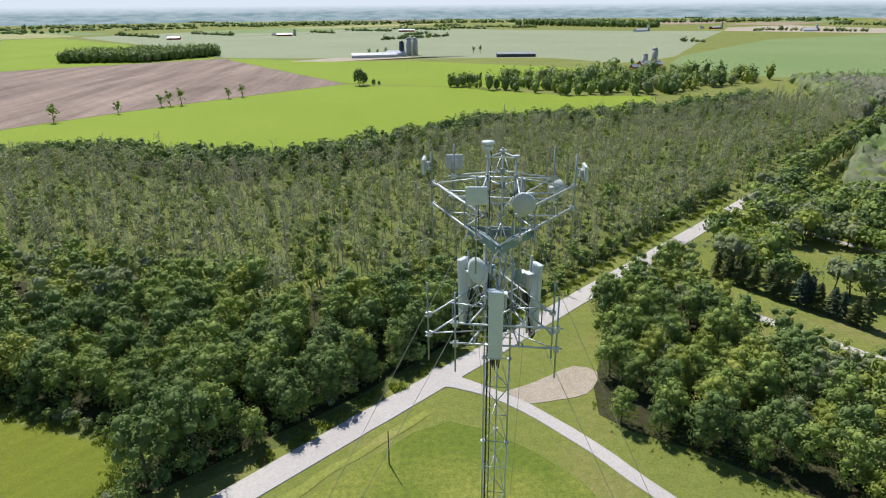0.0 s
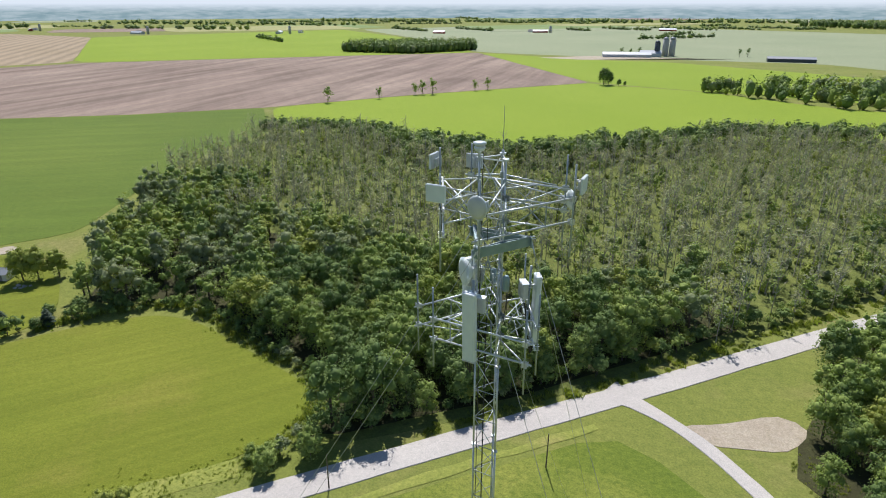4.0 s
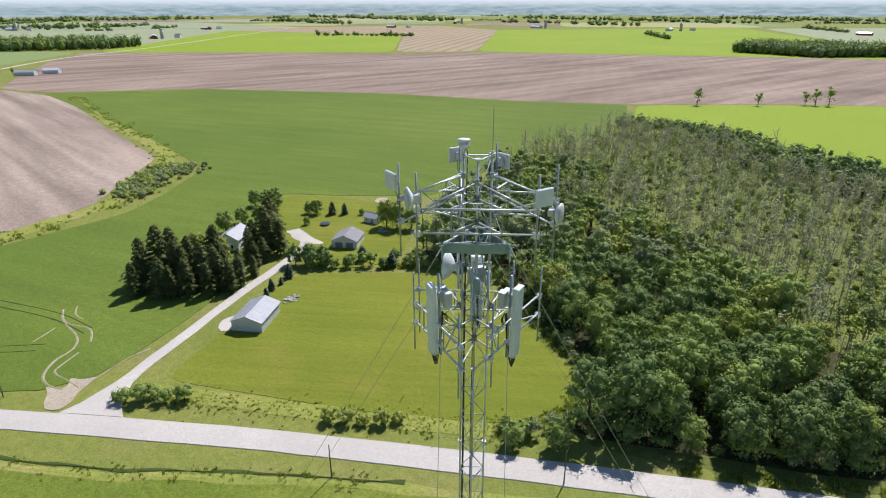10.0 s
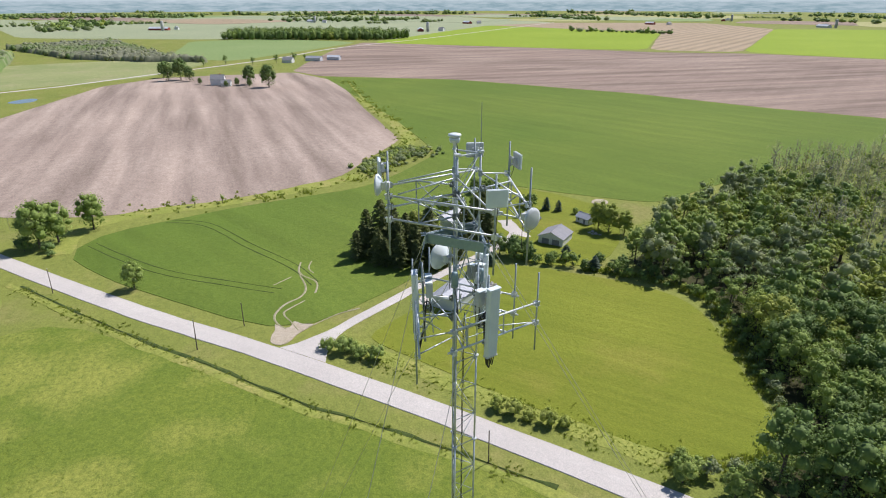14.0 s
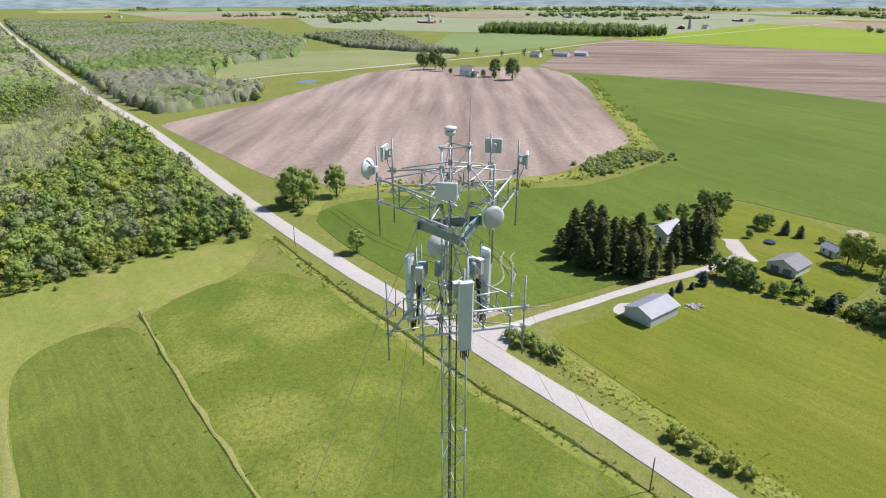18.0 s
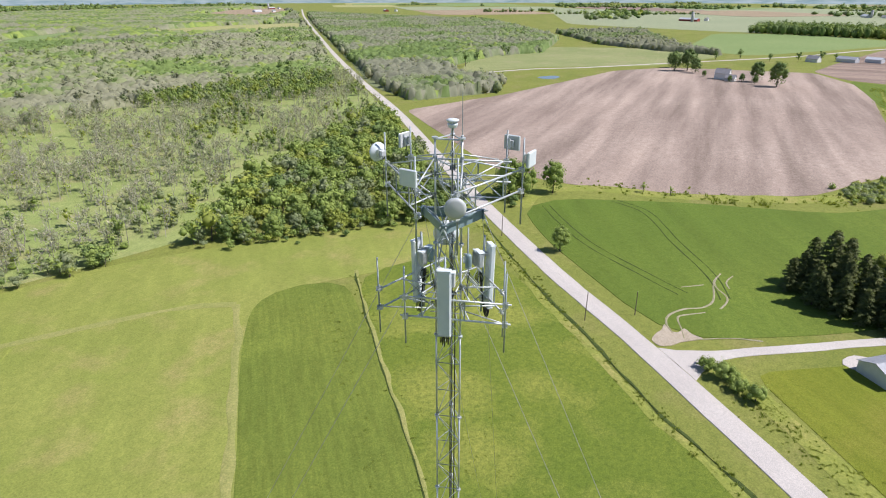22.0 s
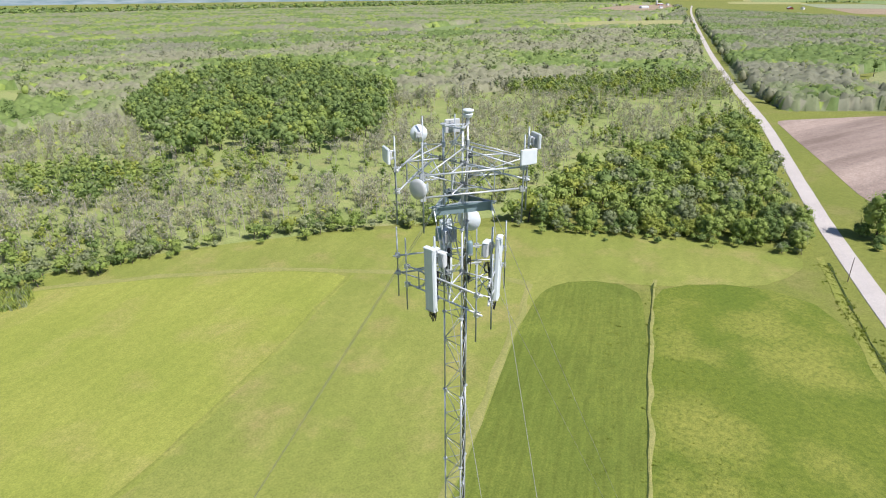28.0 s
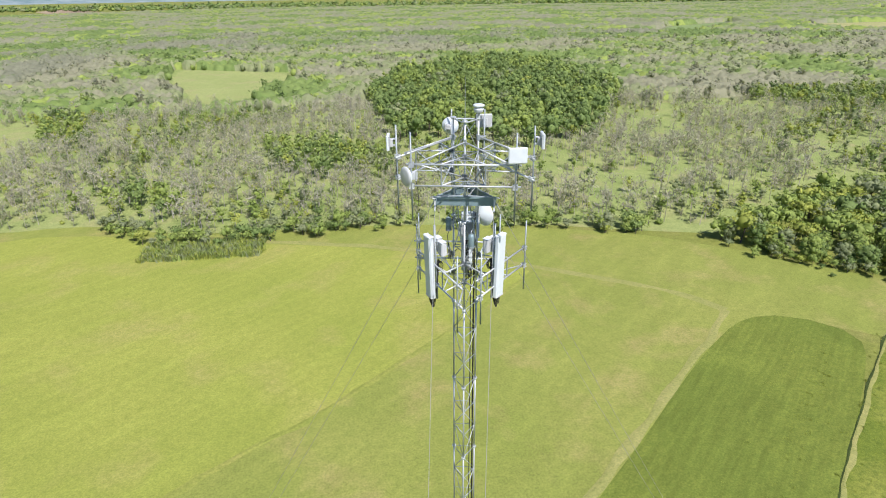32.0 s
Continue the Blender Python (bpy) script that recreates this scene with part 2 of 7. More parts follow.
M = {
    "grass": land("rough_grass", (0.182, 0.214, 0.046), (0.242, 0.258, 0.062), (0.122, 0.155, 0.032), 0.02, 0.5, dry=(0.265, 0.242, 0.09)),
    "lawn": land("mown_lawn", (0.161, 0.196, 0.022), (0.210, 0.232, 0.030), (0.137, 0.172, 0.018), 0.02, 0.9, dry=(0.238, 0.232, 0.042), bands=(-45, 3.0, 70.0, 0.35)),
    "strip_dark": land("strip_crop", (0.132, 0.176, 0.030), (0.178, 0.216, 0.039), (0.104, 0.147, 0.025), 0.03, 0.6, bands=(-45, 1.1, 14.0, 0.5), dry=(0.19, 0.235, 0.042)),
    "strip_light": land("strip_weeds", (0.132, 0.186, 0.025), (0.188, 0.228, 0.034), (0.070, 0.112, 0.018), 0.022, 0.8, dry=(0.285, 0.300, 0.063), worn=((-121, -50, 15), (-128, -66, 10), (-82, -45, 10), (-68, -31, 10), (-18, 72, 12), (10, 60, 14))),
    "hay": land("hay_meadow", (0.258, 0.302, 0.057), (0.322, 0.345, 0.076), (0.212, 0.255, 0.048), 0.022, 0.55, bands=(-46, 2.6, 30.0, 0.2), dry=(0.345, 0.325, 0.102)),
    "margin": land("mown_margin", (0.225, 0.265, 0.054), (0.285, 0.300, 0.074), (0.180, 0.220, 0.042), 0.035, 0.4, dry=(0.335, 0.305, 0.105)),
    "beans": land("bean_crop", (0.104, 0.160, 0.024), (0.156, 0.207, 0.034), (0.085, 0.137, 0.021), 0.007, 0.5, bands=(-60, 9.0, 90.0, 0.35)),
    "bright": land("young_crop", (0.215, 0.30, 0.025), (0.25, 0.33, 0.035), (0.19, 0.27, 0.022), 0.006, 0.3),
    "soil": land("ploughed_soil", (0.300, 0.237, 0.200), (0.405, 0.330, 0.280), (0.245, 0.19, 0.158), 0.007, 0.25, rows=(16.0, 85, 0.06), bands=(-85, 20.0, 260.0, 1.15)),
    "soil_north": land("tilled_soil", (0.235, 0.175, 0.145), (0.32, 0.25, 0.205), (0.20, 0.15, 0.12), 0.006, 0.2, rows=(18.0, -38, 0.05), bands=(0, 20.0, 260.0, 1.1)),
    "stubble": land("striped_stubble", (0.321, 0.25, 0.17), (0.374, 0.29, 0.21), (0.235, 0.2, 0.12), 0.006, 0.2, rows=(26.0, -38, 0.3)),
    # pale corn, greyed and blued further to hold some distance haze
    "corn": land("pale_hazed_corn", (0.265, 0.305, 0.185), (0.315, 0.34, 0.215), (0.23, 0.275, 0.165), 0.004, 0.15),
    "pale": land("ripe_grain", (0.33, 0.33, 0.14), (0.38, 0.36, 0.17), (0.26, 0.28, 0.11), 0.006, 0.2),
    # green crop with a little distance haze mixed into its colours
    "far_green": land("far_crop", (0.185, 0.26, 0.095), (0.23, 0.295, 0.12), (0.165, 0.235, 0.085), 0.004, 0.15),
    "floor": land("woodland_floor", (0.125, 0.155, 0.036), (0.20, 0.225, 0.055), (0.06, 0.075, 0.028), 0.05, 0.4),
    # leaf litter, darkened so its colour deepens the shade between the trunks
    "shade_litter": land("leaf_litter_shade", (0.048, 0.050, 0.022), (0.075, 0.078, 0.030), (0.032, 0.030, 0.016), 0.06, 0.6),
    "marsh": land("marsh_grass", (0.235, 0.300, 0.092), (0.315, 0.355, 0.135), (0.180, 0.235, 0.072), 0.03, 0.35, dry=(0.330, 0.310, 0.15)),
    "gravel": land("road_gravel", (0.47, 0.44, 0.42), (0.55, 0.52, 0.49), (0.41, 0.385, 0.36), 0.05, 1.6, bump=0.08),
    "dirt": land("bare_dirt", (0.40, 0.34, 0.27), (0.48, 0.42, 0.34), (0.32, 0.28, 0.2), 0.08, 0.7),
    "entry": land("trodden_soil", (0.29, 0.27, 0.17), (0.40, 0.36, 0.28), (0.22, 0.23, 0.10), 0.12, 0.6),
    "tram": land("trampled_crop", (0.045, 0.072, 0.018), (0.075, 0.105, 0.026), (0.035, 0.05, 0.015), 0.1, 0.5),
    "brush": land("grey_brush", (0.17, 0.20, 0.10), (0.23, 0.255, 0.135), (0.12, 0.15, 0.07), 0.03, 0.3),
    "leaf_mid": foliage("leaves_mid_green", (0.190, 0.262, 0.064), (0.290, 0.360, 0.100), 0.2),
    "leaf_dark": foliage("leaves_dark_green", (0.122, 0.186, 0.056), (0.192, 0.262, 0.086), 0.17),
    "leaf_yellow": foliage("leaves_yellow_green", (0.245, 0.300, 0.058), (0.330, 0.360, 0.088), 0.22),
    "leaf_olive": foliage("leaves_grey_olive", (0.225, 0.270, 0.140), (0.310, 0.345, 0.195), 0.36),
    "leaf_grey": foliage("grey_green_crowns", (0.270, 0.285, 0.195), (0.360, 0.362, 0.265), 0.42),
    "needles": foliage("spruce_needles", (0.100, 0.122, 0.048), (0.165, 0.185, 0.074), 0.34),
    "needles_blue": foliage("blue_spruce_needles", (0.062, 0.092, 0.062), (0.100, 0.135, 0.092), 0.12),
    "bark": solid("bark", (0.12, 0.095, 0.07), (0.065, 0.05, 0.04), 2.0, 0.9, bump=0.5),
    "deadwood": solid("dead_grey_wood", (0.40, 0.37, 0.32), (0.28, 0.255, 0.215), 1.0, 0.9),
    "twigs": foliage("bare_grey_twigs", (0.40, 0.37, 0.325), (0.52, 0.485, 0.425), 0.45),
    "steel": solid("galvanised_steel", (0.60, 0.635, 0.645), (0.47, 0.505, 0.515), 5.0, 0.45, 0.45, 0.15, 0.12),
    "steel_dull": solid("weathered_galvanised_steel", (0.36, 0.41, 0.42), (0.26, 0.30, 0.31), 4.0, 0.55, 0.4, 0.2, 0.1),
    "ring_paint": solid("blue_grey_paint", (0.24, 0.33, 0.35), (0.19, 0.27, 0.29), 4.0, 0.5, 0.3, 0.1),
    "antenna_white": solid("antenna_white", (0.67, 0.73, 0.74), (0.59, 0.65, 0.66), 2.5, 0.45, 0, 0.03, 0.05),
    "antenna_grey": solid("antenna_grey", (0.52, 0.54, 0.53), (0.45, 0.47, 0.465), 2.5, 0.5, 0, 0.03, 0.05),
    "rubber": solid("black_cable", (0.018, 0.018, 0.019), (0.03, 0.03, 0.03), 8.0, 0.6),
    "red_glass": solid("red_glass", (0.45, 0.05, 0.04), (0.4, 0.05, 0.04), 8.0, 0.2),
    "metal_white": solid("white_sheet_metal", (0.58, 0.60, 0.62), (0.50, 0.52, 0.54), 0.5, 0.45, 0.1, 0.05),
    "metal_roof": solid("pale_metal_roof", (0.33, 0.345, 0.375), (0.28, 0.295, 0.32), 0.4, 0.5, 0.0, 0.05),
    "barn_red": solid("red_barn_boards", (0.30, 0.055, 0.04), (0.22, 0.045, 0.035), 0.6, 0.75),
    "concrete": solid("silo_concrete", (0.50, 0.49, 0.46), (0.40, 0.39, 0.37), 0.4, 0.85),
    "dark_steel": solid("dark_blue_enamel", (0.03, 0.045, 0.07), (0.045, 0.06, 0.08), 0.5, 0.35),
    "shingle": solid("grey_shingles", (0.20, 0.20, 0.21), (0.28, 0.28, 0.29), 0.8, 0.85),
    "white_paint": solid("white_siding", (0.72, 0.72, 0.70), (0.62, 0.62, 0.6), 0.7, 0.6),
    "window_dark": solid("dark_window_glass", (0.02, 0.025, 0.03), (0.03, 0.035, 0.04), 2.0, 0.08),
    "pole_wood": solid("weathered_pole", (0.16, 0.125, 0.095), (0.10, 0.08, 0.065), 1.5, 0.9, bump=0.4),
    "wire": solid("galvanised_wire", (0.50, 0.50, 0.47), (0.4, 0.4, 0.38), 3.0, 0.4, 0.5),
    "pond_water": solid("pond_water", (0.16, 0.21, 0.25), (0.12, 0.17, 0.2), 0.05, 0.06),
    "haze": glow("hazy_woods_glow", (0.21, 0.31, 0.335), (0.37, 0.455, 0.475)),
    "meadow": land("olive_meadow", (0.226, 0.268, 0.057), (0.280, 0.302, 0.076), (0.182, 0.220, 0.048), 0.028, 0.5, dry=(0.325, 0.292, 0.107), bands=(-46, 5.0, 25.0, 0.25)),
    "pasture": land("pale_pasture", (0.225, 0.262, 0.105), (0.300, 0.315, 0.145), (0.175, 0.215, 0.080), 0.012, 0.3, dry=(0.330, 0.310, 0.170)),
    "clearing": land("clearing_grass", (0.262, 0.315, 0.105), (0.330, 0.365, 0.140), (0.215, 0.265, 0.085), 0.02, 0.3, dry=(0.35, 0.33, 0.16)),
    "straw": land("dry_straw_grass", (0.262, 0.275, 0.085), (0.325, 0.312, 0.115), (0.21, 0.24, 0.068), 0.06, 0.6),
    "weeds": foliage("weed_leaves", (0.20, 0.25, 0.05), (0.29, 0.31, 0.085), 0.5),
    "rock": solid("field_stone", (0.42, 0.40, 0.37), (0.3, 0.29, 0.27), 1.0, 0.9, bump=0.4),
}

# ---- building helpers ----
class Shape:
    """Gathers pieces of one mesh as points, faces and a material number a face."""

    def __init__(self):
        self.v, self.f, self.m = [], [], []

    def add(self, verts, faces, mat=0):
        k = len(self.v)
        self.v += [tuple(p) for p in verts]
        self.f += [tuple(i + k for i in f) for f in faces]
        self.m += [mat] * len(faces)
        return self

    def rod(self, a, b, r, r2=None, n=8, mat=0, caps=True):
        a, b = Vector(a), Vector(b)
        d = (b - a).normalized()
        u = d.orthogonal().normalized()
        w = d.cross(u)
        ring = [u * math.cos(2 * math.pi * i / n) + w * math.sin(2 * math.pi * i / n) for i in range(n)]
        r2 = r if r2 is None else r2
        faces = [(i, (i + 1) % n, n + (i + 1) % n, n + i) for i in range(n)]
        if caps:
            faces += [tuple(reversed(range(n))), tuple(range(n, 2 * n))]
        return self.add([a + q * r for q in ring] + [b + q * r2 for q in ring], faces, mat)

    def wire(self, pts, r, n=6, mat=0):
        pts = [Vector(p) for p in pts]
        d = (pts[1] - pts[0]).normalized()
        u = d.orthogonal().normalized()
        verts, faces = [], []
        for i, p in enumerate(pts):
            d = (pts[min(i + 1, len(pts) - 1)] - pts[max(i - 1, 0)]).normalized()
            u = (u - d * u.dot(d)).normalized()
            w = d.cross(u)
            verts += [p + (u * math.cos(2 * math.pi * k / n) + w * math.sin(2 * math.pi * k / n)) * r for k in range(n)]
        for i in range(len(pts) - 1):
            faces += [(i * n + k, i * n + (k + 1) % n, i * n + n + (k + 1) % n, i * n + n + k) for k in range(n)]
        faces += [tuple(reversed(range(n))), tuple(range(len(verts) - n, len(verts)))]
        return self.add(verts, faces, mat)

    def box(self, m, sx, sy, sz, bevel=0.0, mat=0):
        """A box centred on the pose m, with its edges cut by bevel."""
        b = min(bevel, 0.45 * min(sx, sy, sz))
        x, y, z = sx / 2, sy / 2, sz / 2
        if b <= 0:
            vs = [(i * x, j * y, k * z) for k in (-1, 1) for j in (-1, 1) for i in (-1, 1)]
            fs = [(0, 2, 3, 1), (4, 5, 7, 6), (0, 1, 5, 4), (2, 6, 7, 3), (0, 4, 6, 2), (1, 3, 7, 5)]
        else:
            vs, fs = [], []
            prof = [(-x + b, -y), (x - b, -y), (x, -y + b), (x, y - b), (x - b, y), (-x + b, y), (-x, y - b), (-x, -y + b)]
            inn = [(p * (1 - b / x), q * (1 - b / y)) for p, q in prof]
            for ring, h in ((inn, -z), (prof, -z + b), (prof, z - b), (inn, z)):
                vs += [(p, q, h) for p, q in ring]
            for lv in range(3):
                fs += [(lv * 8 + i, lv * 8 + (i + 1) % 8, lv * 8 + 8 + (i + 1) % 8, lv * 8 + 8 + i) for i in range(8)]
            fs += [tuple(reversed(range(8))), tuple(range(24, 32))]
        return self.add([m @ Vector(p) for p in vs], fs, mat)

    def lathe(self, m, prof, n=24, mat=0):
        """prof: (radius, height) from bottom to top, turned about z of the pose m."""
        vs, fs = [], []
        for r, h in prof:
            vs += [m @ Vector((r * math.cos(2 * math.pi * i / n), r * math.sin(2 * math.pi * i / n), h)) for i in range(n)]
        for lv in range(len(prof) - 1):
            fs += [(lv * n + i, lv * n + (i + 1) % n, (lv + 1) * n + (i + 1) % n, (lv + 1) * n + i) for i in range(n)]
        fs += [tuple(reversed(range(n))), tuple(range((len(prof) - 1) * n, len(prof) * n))]
        return self.add(vs, fs, mat)

    def mesh(self, name, mats, smooth=False):
        me = bpy.data.meshes.new(name)
        me.from_pydata(self.v, [], self.f)
        for k in mats if isinstance(mats, (list, tuple)) else [mats]:
            me.materials.append(M[k])
        me.polygons.foreach_set("material_index", self.m)
        if smooth:
            me.polygons.foreach_set("use_smooth", [len(f) == 4 for f in self.f])
        me.update()
        return me


def part(name, shape, mat, parent=None, label="", smooth=False):
    """One mesh object out of a Shape, or out of a mesh that is there already."""
    ob = new(name, shape if isinstance(shape, bpy.types.Mesh) else shape.mesh(name, mat, smooth))
    ob.parent = parent
    return tagged(ob, label) if label else ob


def thing(name, label, category, group="", at=None, kind=""):
    ob = new(name)
    if at is not None:
        ob.matrix_basis = at
    return tagged(ob, label, category, group, kind)


def spline(pts, step):
    """Points about step apart on a smooth line through pts."""
    pts = [Vector((p[0], p[1], p[2] if len(p) > 2 else 0)) for p in pts]
    out = []
    for i in range(len(pts) - 1):
        p0, p1, p2, p3 = pts[max(i - 1, 0)], pts[i], pts[i + 1], pts[min(i + 2, len(pts) - 1)]
        t1, t2 = (p2 - p0) * 0.5, (p3 - p1) * 0.5
        l = (p2 - p1).length
        if i and (p1 - p0).length > 0:
            t1 = t1.normalized() * l
        if (p3 - p2).length > 0:
            t2 = t2.normalized() * l
        n = max(1, int(l / step))
        for k in range(n):
            s = k / n
            out.append(p1 * (2 * s**3 - 3 * s**2 + 1) + t1 * (s**3 - 2 * s**2 + s) + p2 * (3 * s**2 - 2 * s**3) + t2 * (s**3 - s**2))
    return out + [pts[-1]]


def ribbon(name, pts, width, z, mat, label, category, step=6.0, ragged=0.12, thick=0.12, flare=()):
    """A road: a slab along a line, with a slight crown and ragged edges. flare: (start, end) extra half widths."""
    line = spline(pts, step)
    sh = Shape()
    n = len(line)
    for i, p in enumerate(line):
        d = (line[min(i + 1, n - 1)] - line[max(i - 1, 0)]).normalized()
        side = Vector((-d.y, d.x, 0))
        w = width / 2
        if flare:
            w += flare[0] * max(0.0, 1 - i * step / 12) ** 2 + flare[1] * max(0.0, 1 - (n - 1 - i) * step / 12) ** 2
        a = w + ragged * noise.noise((p.x * 0.11, p.y * 0.11, 1.0)) * 2
        b = w + ragged * noise.noise((p.x * 0.11, p.y * 0.11, 7.0)) * 2
        for s, h in ((a + 0.1, z - thick), (a, z), (0, z + 0.06), (-b, z), (-b - 0.1, z - thick)):
            sh.v.append(tuple(p + side * s + Vector((0, 0, h))))
    for i in range(n - 1):
        for k in range(4):
            sh.f.append((i * 5 + k, i * 5 + k + 1, i * 5 + 5 + k + 1, i * 5 + 5 + k)[::-1])
            sh.m.append(0)
    return tagged(part(name, sh, mat), label, category, kind="structure")


def patch(name, outline, z, mat, label, category="field", ragged=1.0, step=9.0, round_off=True):
    """A field: a thin slab with a wavering rim."""
    pts = [Vector((x, y, 0)) for x, y in outline]
    rim = []
    for i, p in enumerate(pts):
        q = pts[(i + 1) % len(pts)]
        n = max(1, int((q - p).length / step))
        for k in range(n):
            r = p.lerp(q, k / n)
            r += Vector((noise.noise((r.x * 0.03, r.y * 0.03, z)), noise.noise((r.x * 0.03, r.y * 0.03, z + 9)), 0)) * ragged
            rim.append(r)
    if round_off:
        rim = [(rim[i - 1] + rim[i] * 2 + rim[(i + 1) % len(rim)]) / 4 for i in range(len(rim))]
    bm = bmesh.new()
    top = bm.faces.new([bm.verts.new((p.x, p.y, z)) for p in rim])
    if top.normal.z < 0 or sum(a.x * b.y - b.x * a.y for a, b in zip(rim, rim[1:] + rim[:1])) < 0:
        top.normal_flip()
    low = [bm.verts.new((p.x, p.y, -0.05)) for p in rim]
    hi = list(top.verts)
    near = {(round(v.co.x, 4), round(v.co.y, 4)): v for v in low}
    for a, b in zip(hi, hi[1:] + hi[:1]):
        la, lb = near[(round(a.co.x, 4), round(a.co.y, 4))], near[(round(b.co.x, 4), round(b.co.y, 4))]
        if la is not lb:
            bm.faces.new((b, a, la, lb))
    bmesh.ops.triangulate(bm, faces=[top])
    me = bpy.data.meshes.new(name)
    bm.to_mesh(me)
    bm.free()
    me.materials.append(M[mat])
    ob = new(name, me)
    return tagged(ob, label, category, kind="structure")


def inside(poly, x, y):
    hit = False
    for (ax, ay), (bx, by) in zip(poly, poly[1:] + poly[:1]):
        if (ay > y) != (by > y) and x < (bx - ax) * (y - ay) / (by - ay) + ax:
            hit = not hit
    return hit

# ---- the land ----
ROAD = [(-2330, -1992), (-1692, -1442), (-760, -608), (-480, -349), (-356, -229), (-247, -132), (-209, -98), (-153, -44.5), (-124, -13.5), (-102, 8.5), (-85, 25), (-54, 53), (-20, 82.5), (9, 107), (40, 134), (94, 180), (161, 238), (300, 360), (560, 580)]
DRIVE = [(-117, -2), (-123, 4), (-130, 12), (-137, 22), (-151, 41), (-169, 68), (-180, 79), (-194, 81)]


def ground():
    sh = Shape()
    rings, n = [0, 60, 140, 260, 420, 700, 1100, 1700, 2600, 3800, 4900], 96
    for r in rings:
        for i in range(n):
            a = 2 * math.pi * i / n
            sh.v.append((r * math.cos(a), r * math.sin(a), 0.0))
    for lv in range(len(rings) - 1):
        for i in range(n):
            j = (i + 1) % n
            f = (lv * n + i, lv * n + n + i, lv * n + n + j, lv * n + j) if lv else (0, n + i, n + j)
            sh.f.append(f)
            sh.m.append(0)
    tagged(part("ground", sh, "grass"), "rough green grassland reaching to the horizon", "ground", kind="structure")


ground()
WOODS_NORTH = [(-56, 66), (-43, 72), (-14, 94), (10, 116), (50, 154), (81, 181), (150, 242), (330, 400), (420, 500), (300, 500), (198, 449), (52, 413), (14, 375), (-79, 317), (-160, 350), (-233, 351), (-225, 240), (-188, 165), (-160, 125), (-143, 100), (-118, 113), (-98, 106), (-71, 95), (-57, 82)]
WOODS_EAST = [(34, 86), (52, 77), (66, 62), (85, 52), (112, 78), (93, 104), (86, 140), (92, 162), (84, 168), (64, 150), (52, 128), (46, 110)]
CLUMP_SW = [(-112, -158), (-123, -144), (-138, -135), (-150, -133), (-162, -112), (-181, -90), (-192, -95), (-252, -148), (-346, -232), (-289, -225), (-222, -206), (-176, -194)]
patch("wood_floor_north", WOODS_NORTH, 0.04, "floor", "shaded leafy floor of the north wood", "woodland floor")
# dark sheet that paints deeper shade into the gaps of the dense wood
patch("belt_floor", [(-52, 70), (-43, 76), (-14, 99), (10, 121), (38, 147), (5, 165), (-35, 145), (-60, 152), (-100, 165), (-150, 180), (-185, 165), (-158, 128), (-143, 104), (-118, 116), (-98, 109), (-71, 98), (-55, 86)], 0.05, "shade_litter", "dark leafy floor under the dense wood, deep shade in its colour", "woodland floor", 1.5, 5)
patch("wood_floor_east", WOODS_EAST, 0.04, "shade_litter", "dark leafy floor of the east wood, shade put into its colour", "woodland floor")
patch("marsh", [(300, -240), (130, -204), (95, -206), (68, -190), (12, -192), (-58, -184), (-91, -172), (-115, -160), (-176, -196), (-289, -215), (-350, -230), (-484, -358), (-764, -616), (-900, -900), (-300, -1000), (300, -800)], 0.03, "marsh", "pale marsh grass between scattered dead trees", "marsh", 6.0, 20)
patch("forest_floor", [(300, -240), (600, -300), (1200, -700), (1500, -1800), (400, -2600), (-1400, -2600), (-2500, -2500), (-2200, -1912), (-1100, -936), (-900, -760), (-300, -1000), (300, -800)], 0.028, "brush", "brushy floor of the southern forest", "woodland floor", 8.0, 40)
patch("roadside_forest_floor", [(-400, -245), (-474, -203), (-523, -218), (-565, -292), (-640, -330), (-766, -330), (-830, -290), (-1088, -352), (-1631, -726), (-1900, -1600), (-1454, -1225), (-640, -485), (-452, -316)], 0.029, "brush", "brushy floor of the roadside forest", "woodland floor", 5.0, 20)
patch("hay_field", [(150, -200), (118, -208), (95, -206), (68, -191), (20, -193), (-20, -190), (-60, -180), (-90, -150), (-110, -122), (-106, -104), (-52, -54), (-36, -38), (-6, -10), (60, -20), (160, -60)], 0.05, "meadow", "olive-green grass meadow")
patch("rowed_hay_field", [(-47, -146), (-30, -158), (-14, -164), (11, -173), (46, -182), (66, -181), (94, -196), (118, -199), (148, -189), (158, -60), (70, -40), (30, -75.5), (18, -83.5), (5, -95), (-13, -111.5), (-28, -127)], 0.075, "hay", "light yellow-green hay meadow with faint rows", ragged=0.5, step=5)
patch("margin_field", [(-14, -176), (-43, -150), (-94, -116), (-118, -98), (-128, -90), (-150, -78), (-180, -84), (-160, -112), (-120, -148), (-90, -169), (-58, -180), (-20, -188)], 0.06, "meadow", "olive mown grass margin")
patch("strip_field", [(-38, -61.5), (-48, -71), (-61, -83.5), (-76, -97.5), (-90, -108.5), (-100, -110.5), (-109, -107), (-115, -100), (-114.5, -94), (-103, -81), (-92, -69.7), (-75, -53), (-63, -41.5), (-57, -36), (-10, 10), (5, -18), (-20, -43.5)], 0.09, "strip_dark", "dark green strip of rowed crop", ragged=0.4, step=5)
patch("weed_field", [(-121, -95), (-139, -87), (-150, -78), (-153, -64), (-139, -47), (-119, -27), (-98, -7), (-79, 15), (-62, 33), (-30, 62), (6, 92), (30, 70), (40, 30), (-6, 10), (-53, -35), (-84, -63)], 0.07, "strip_light", "bright green weedy strip beside the road ditch")
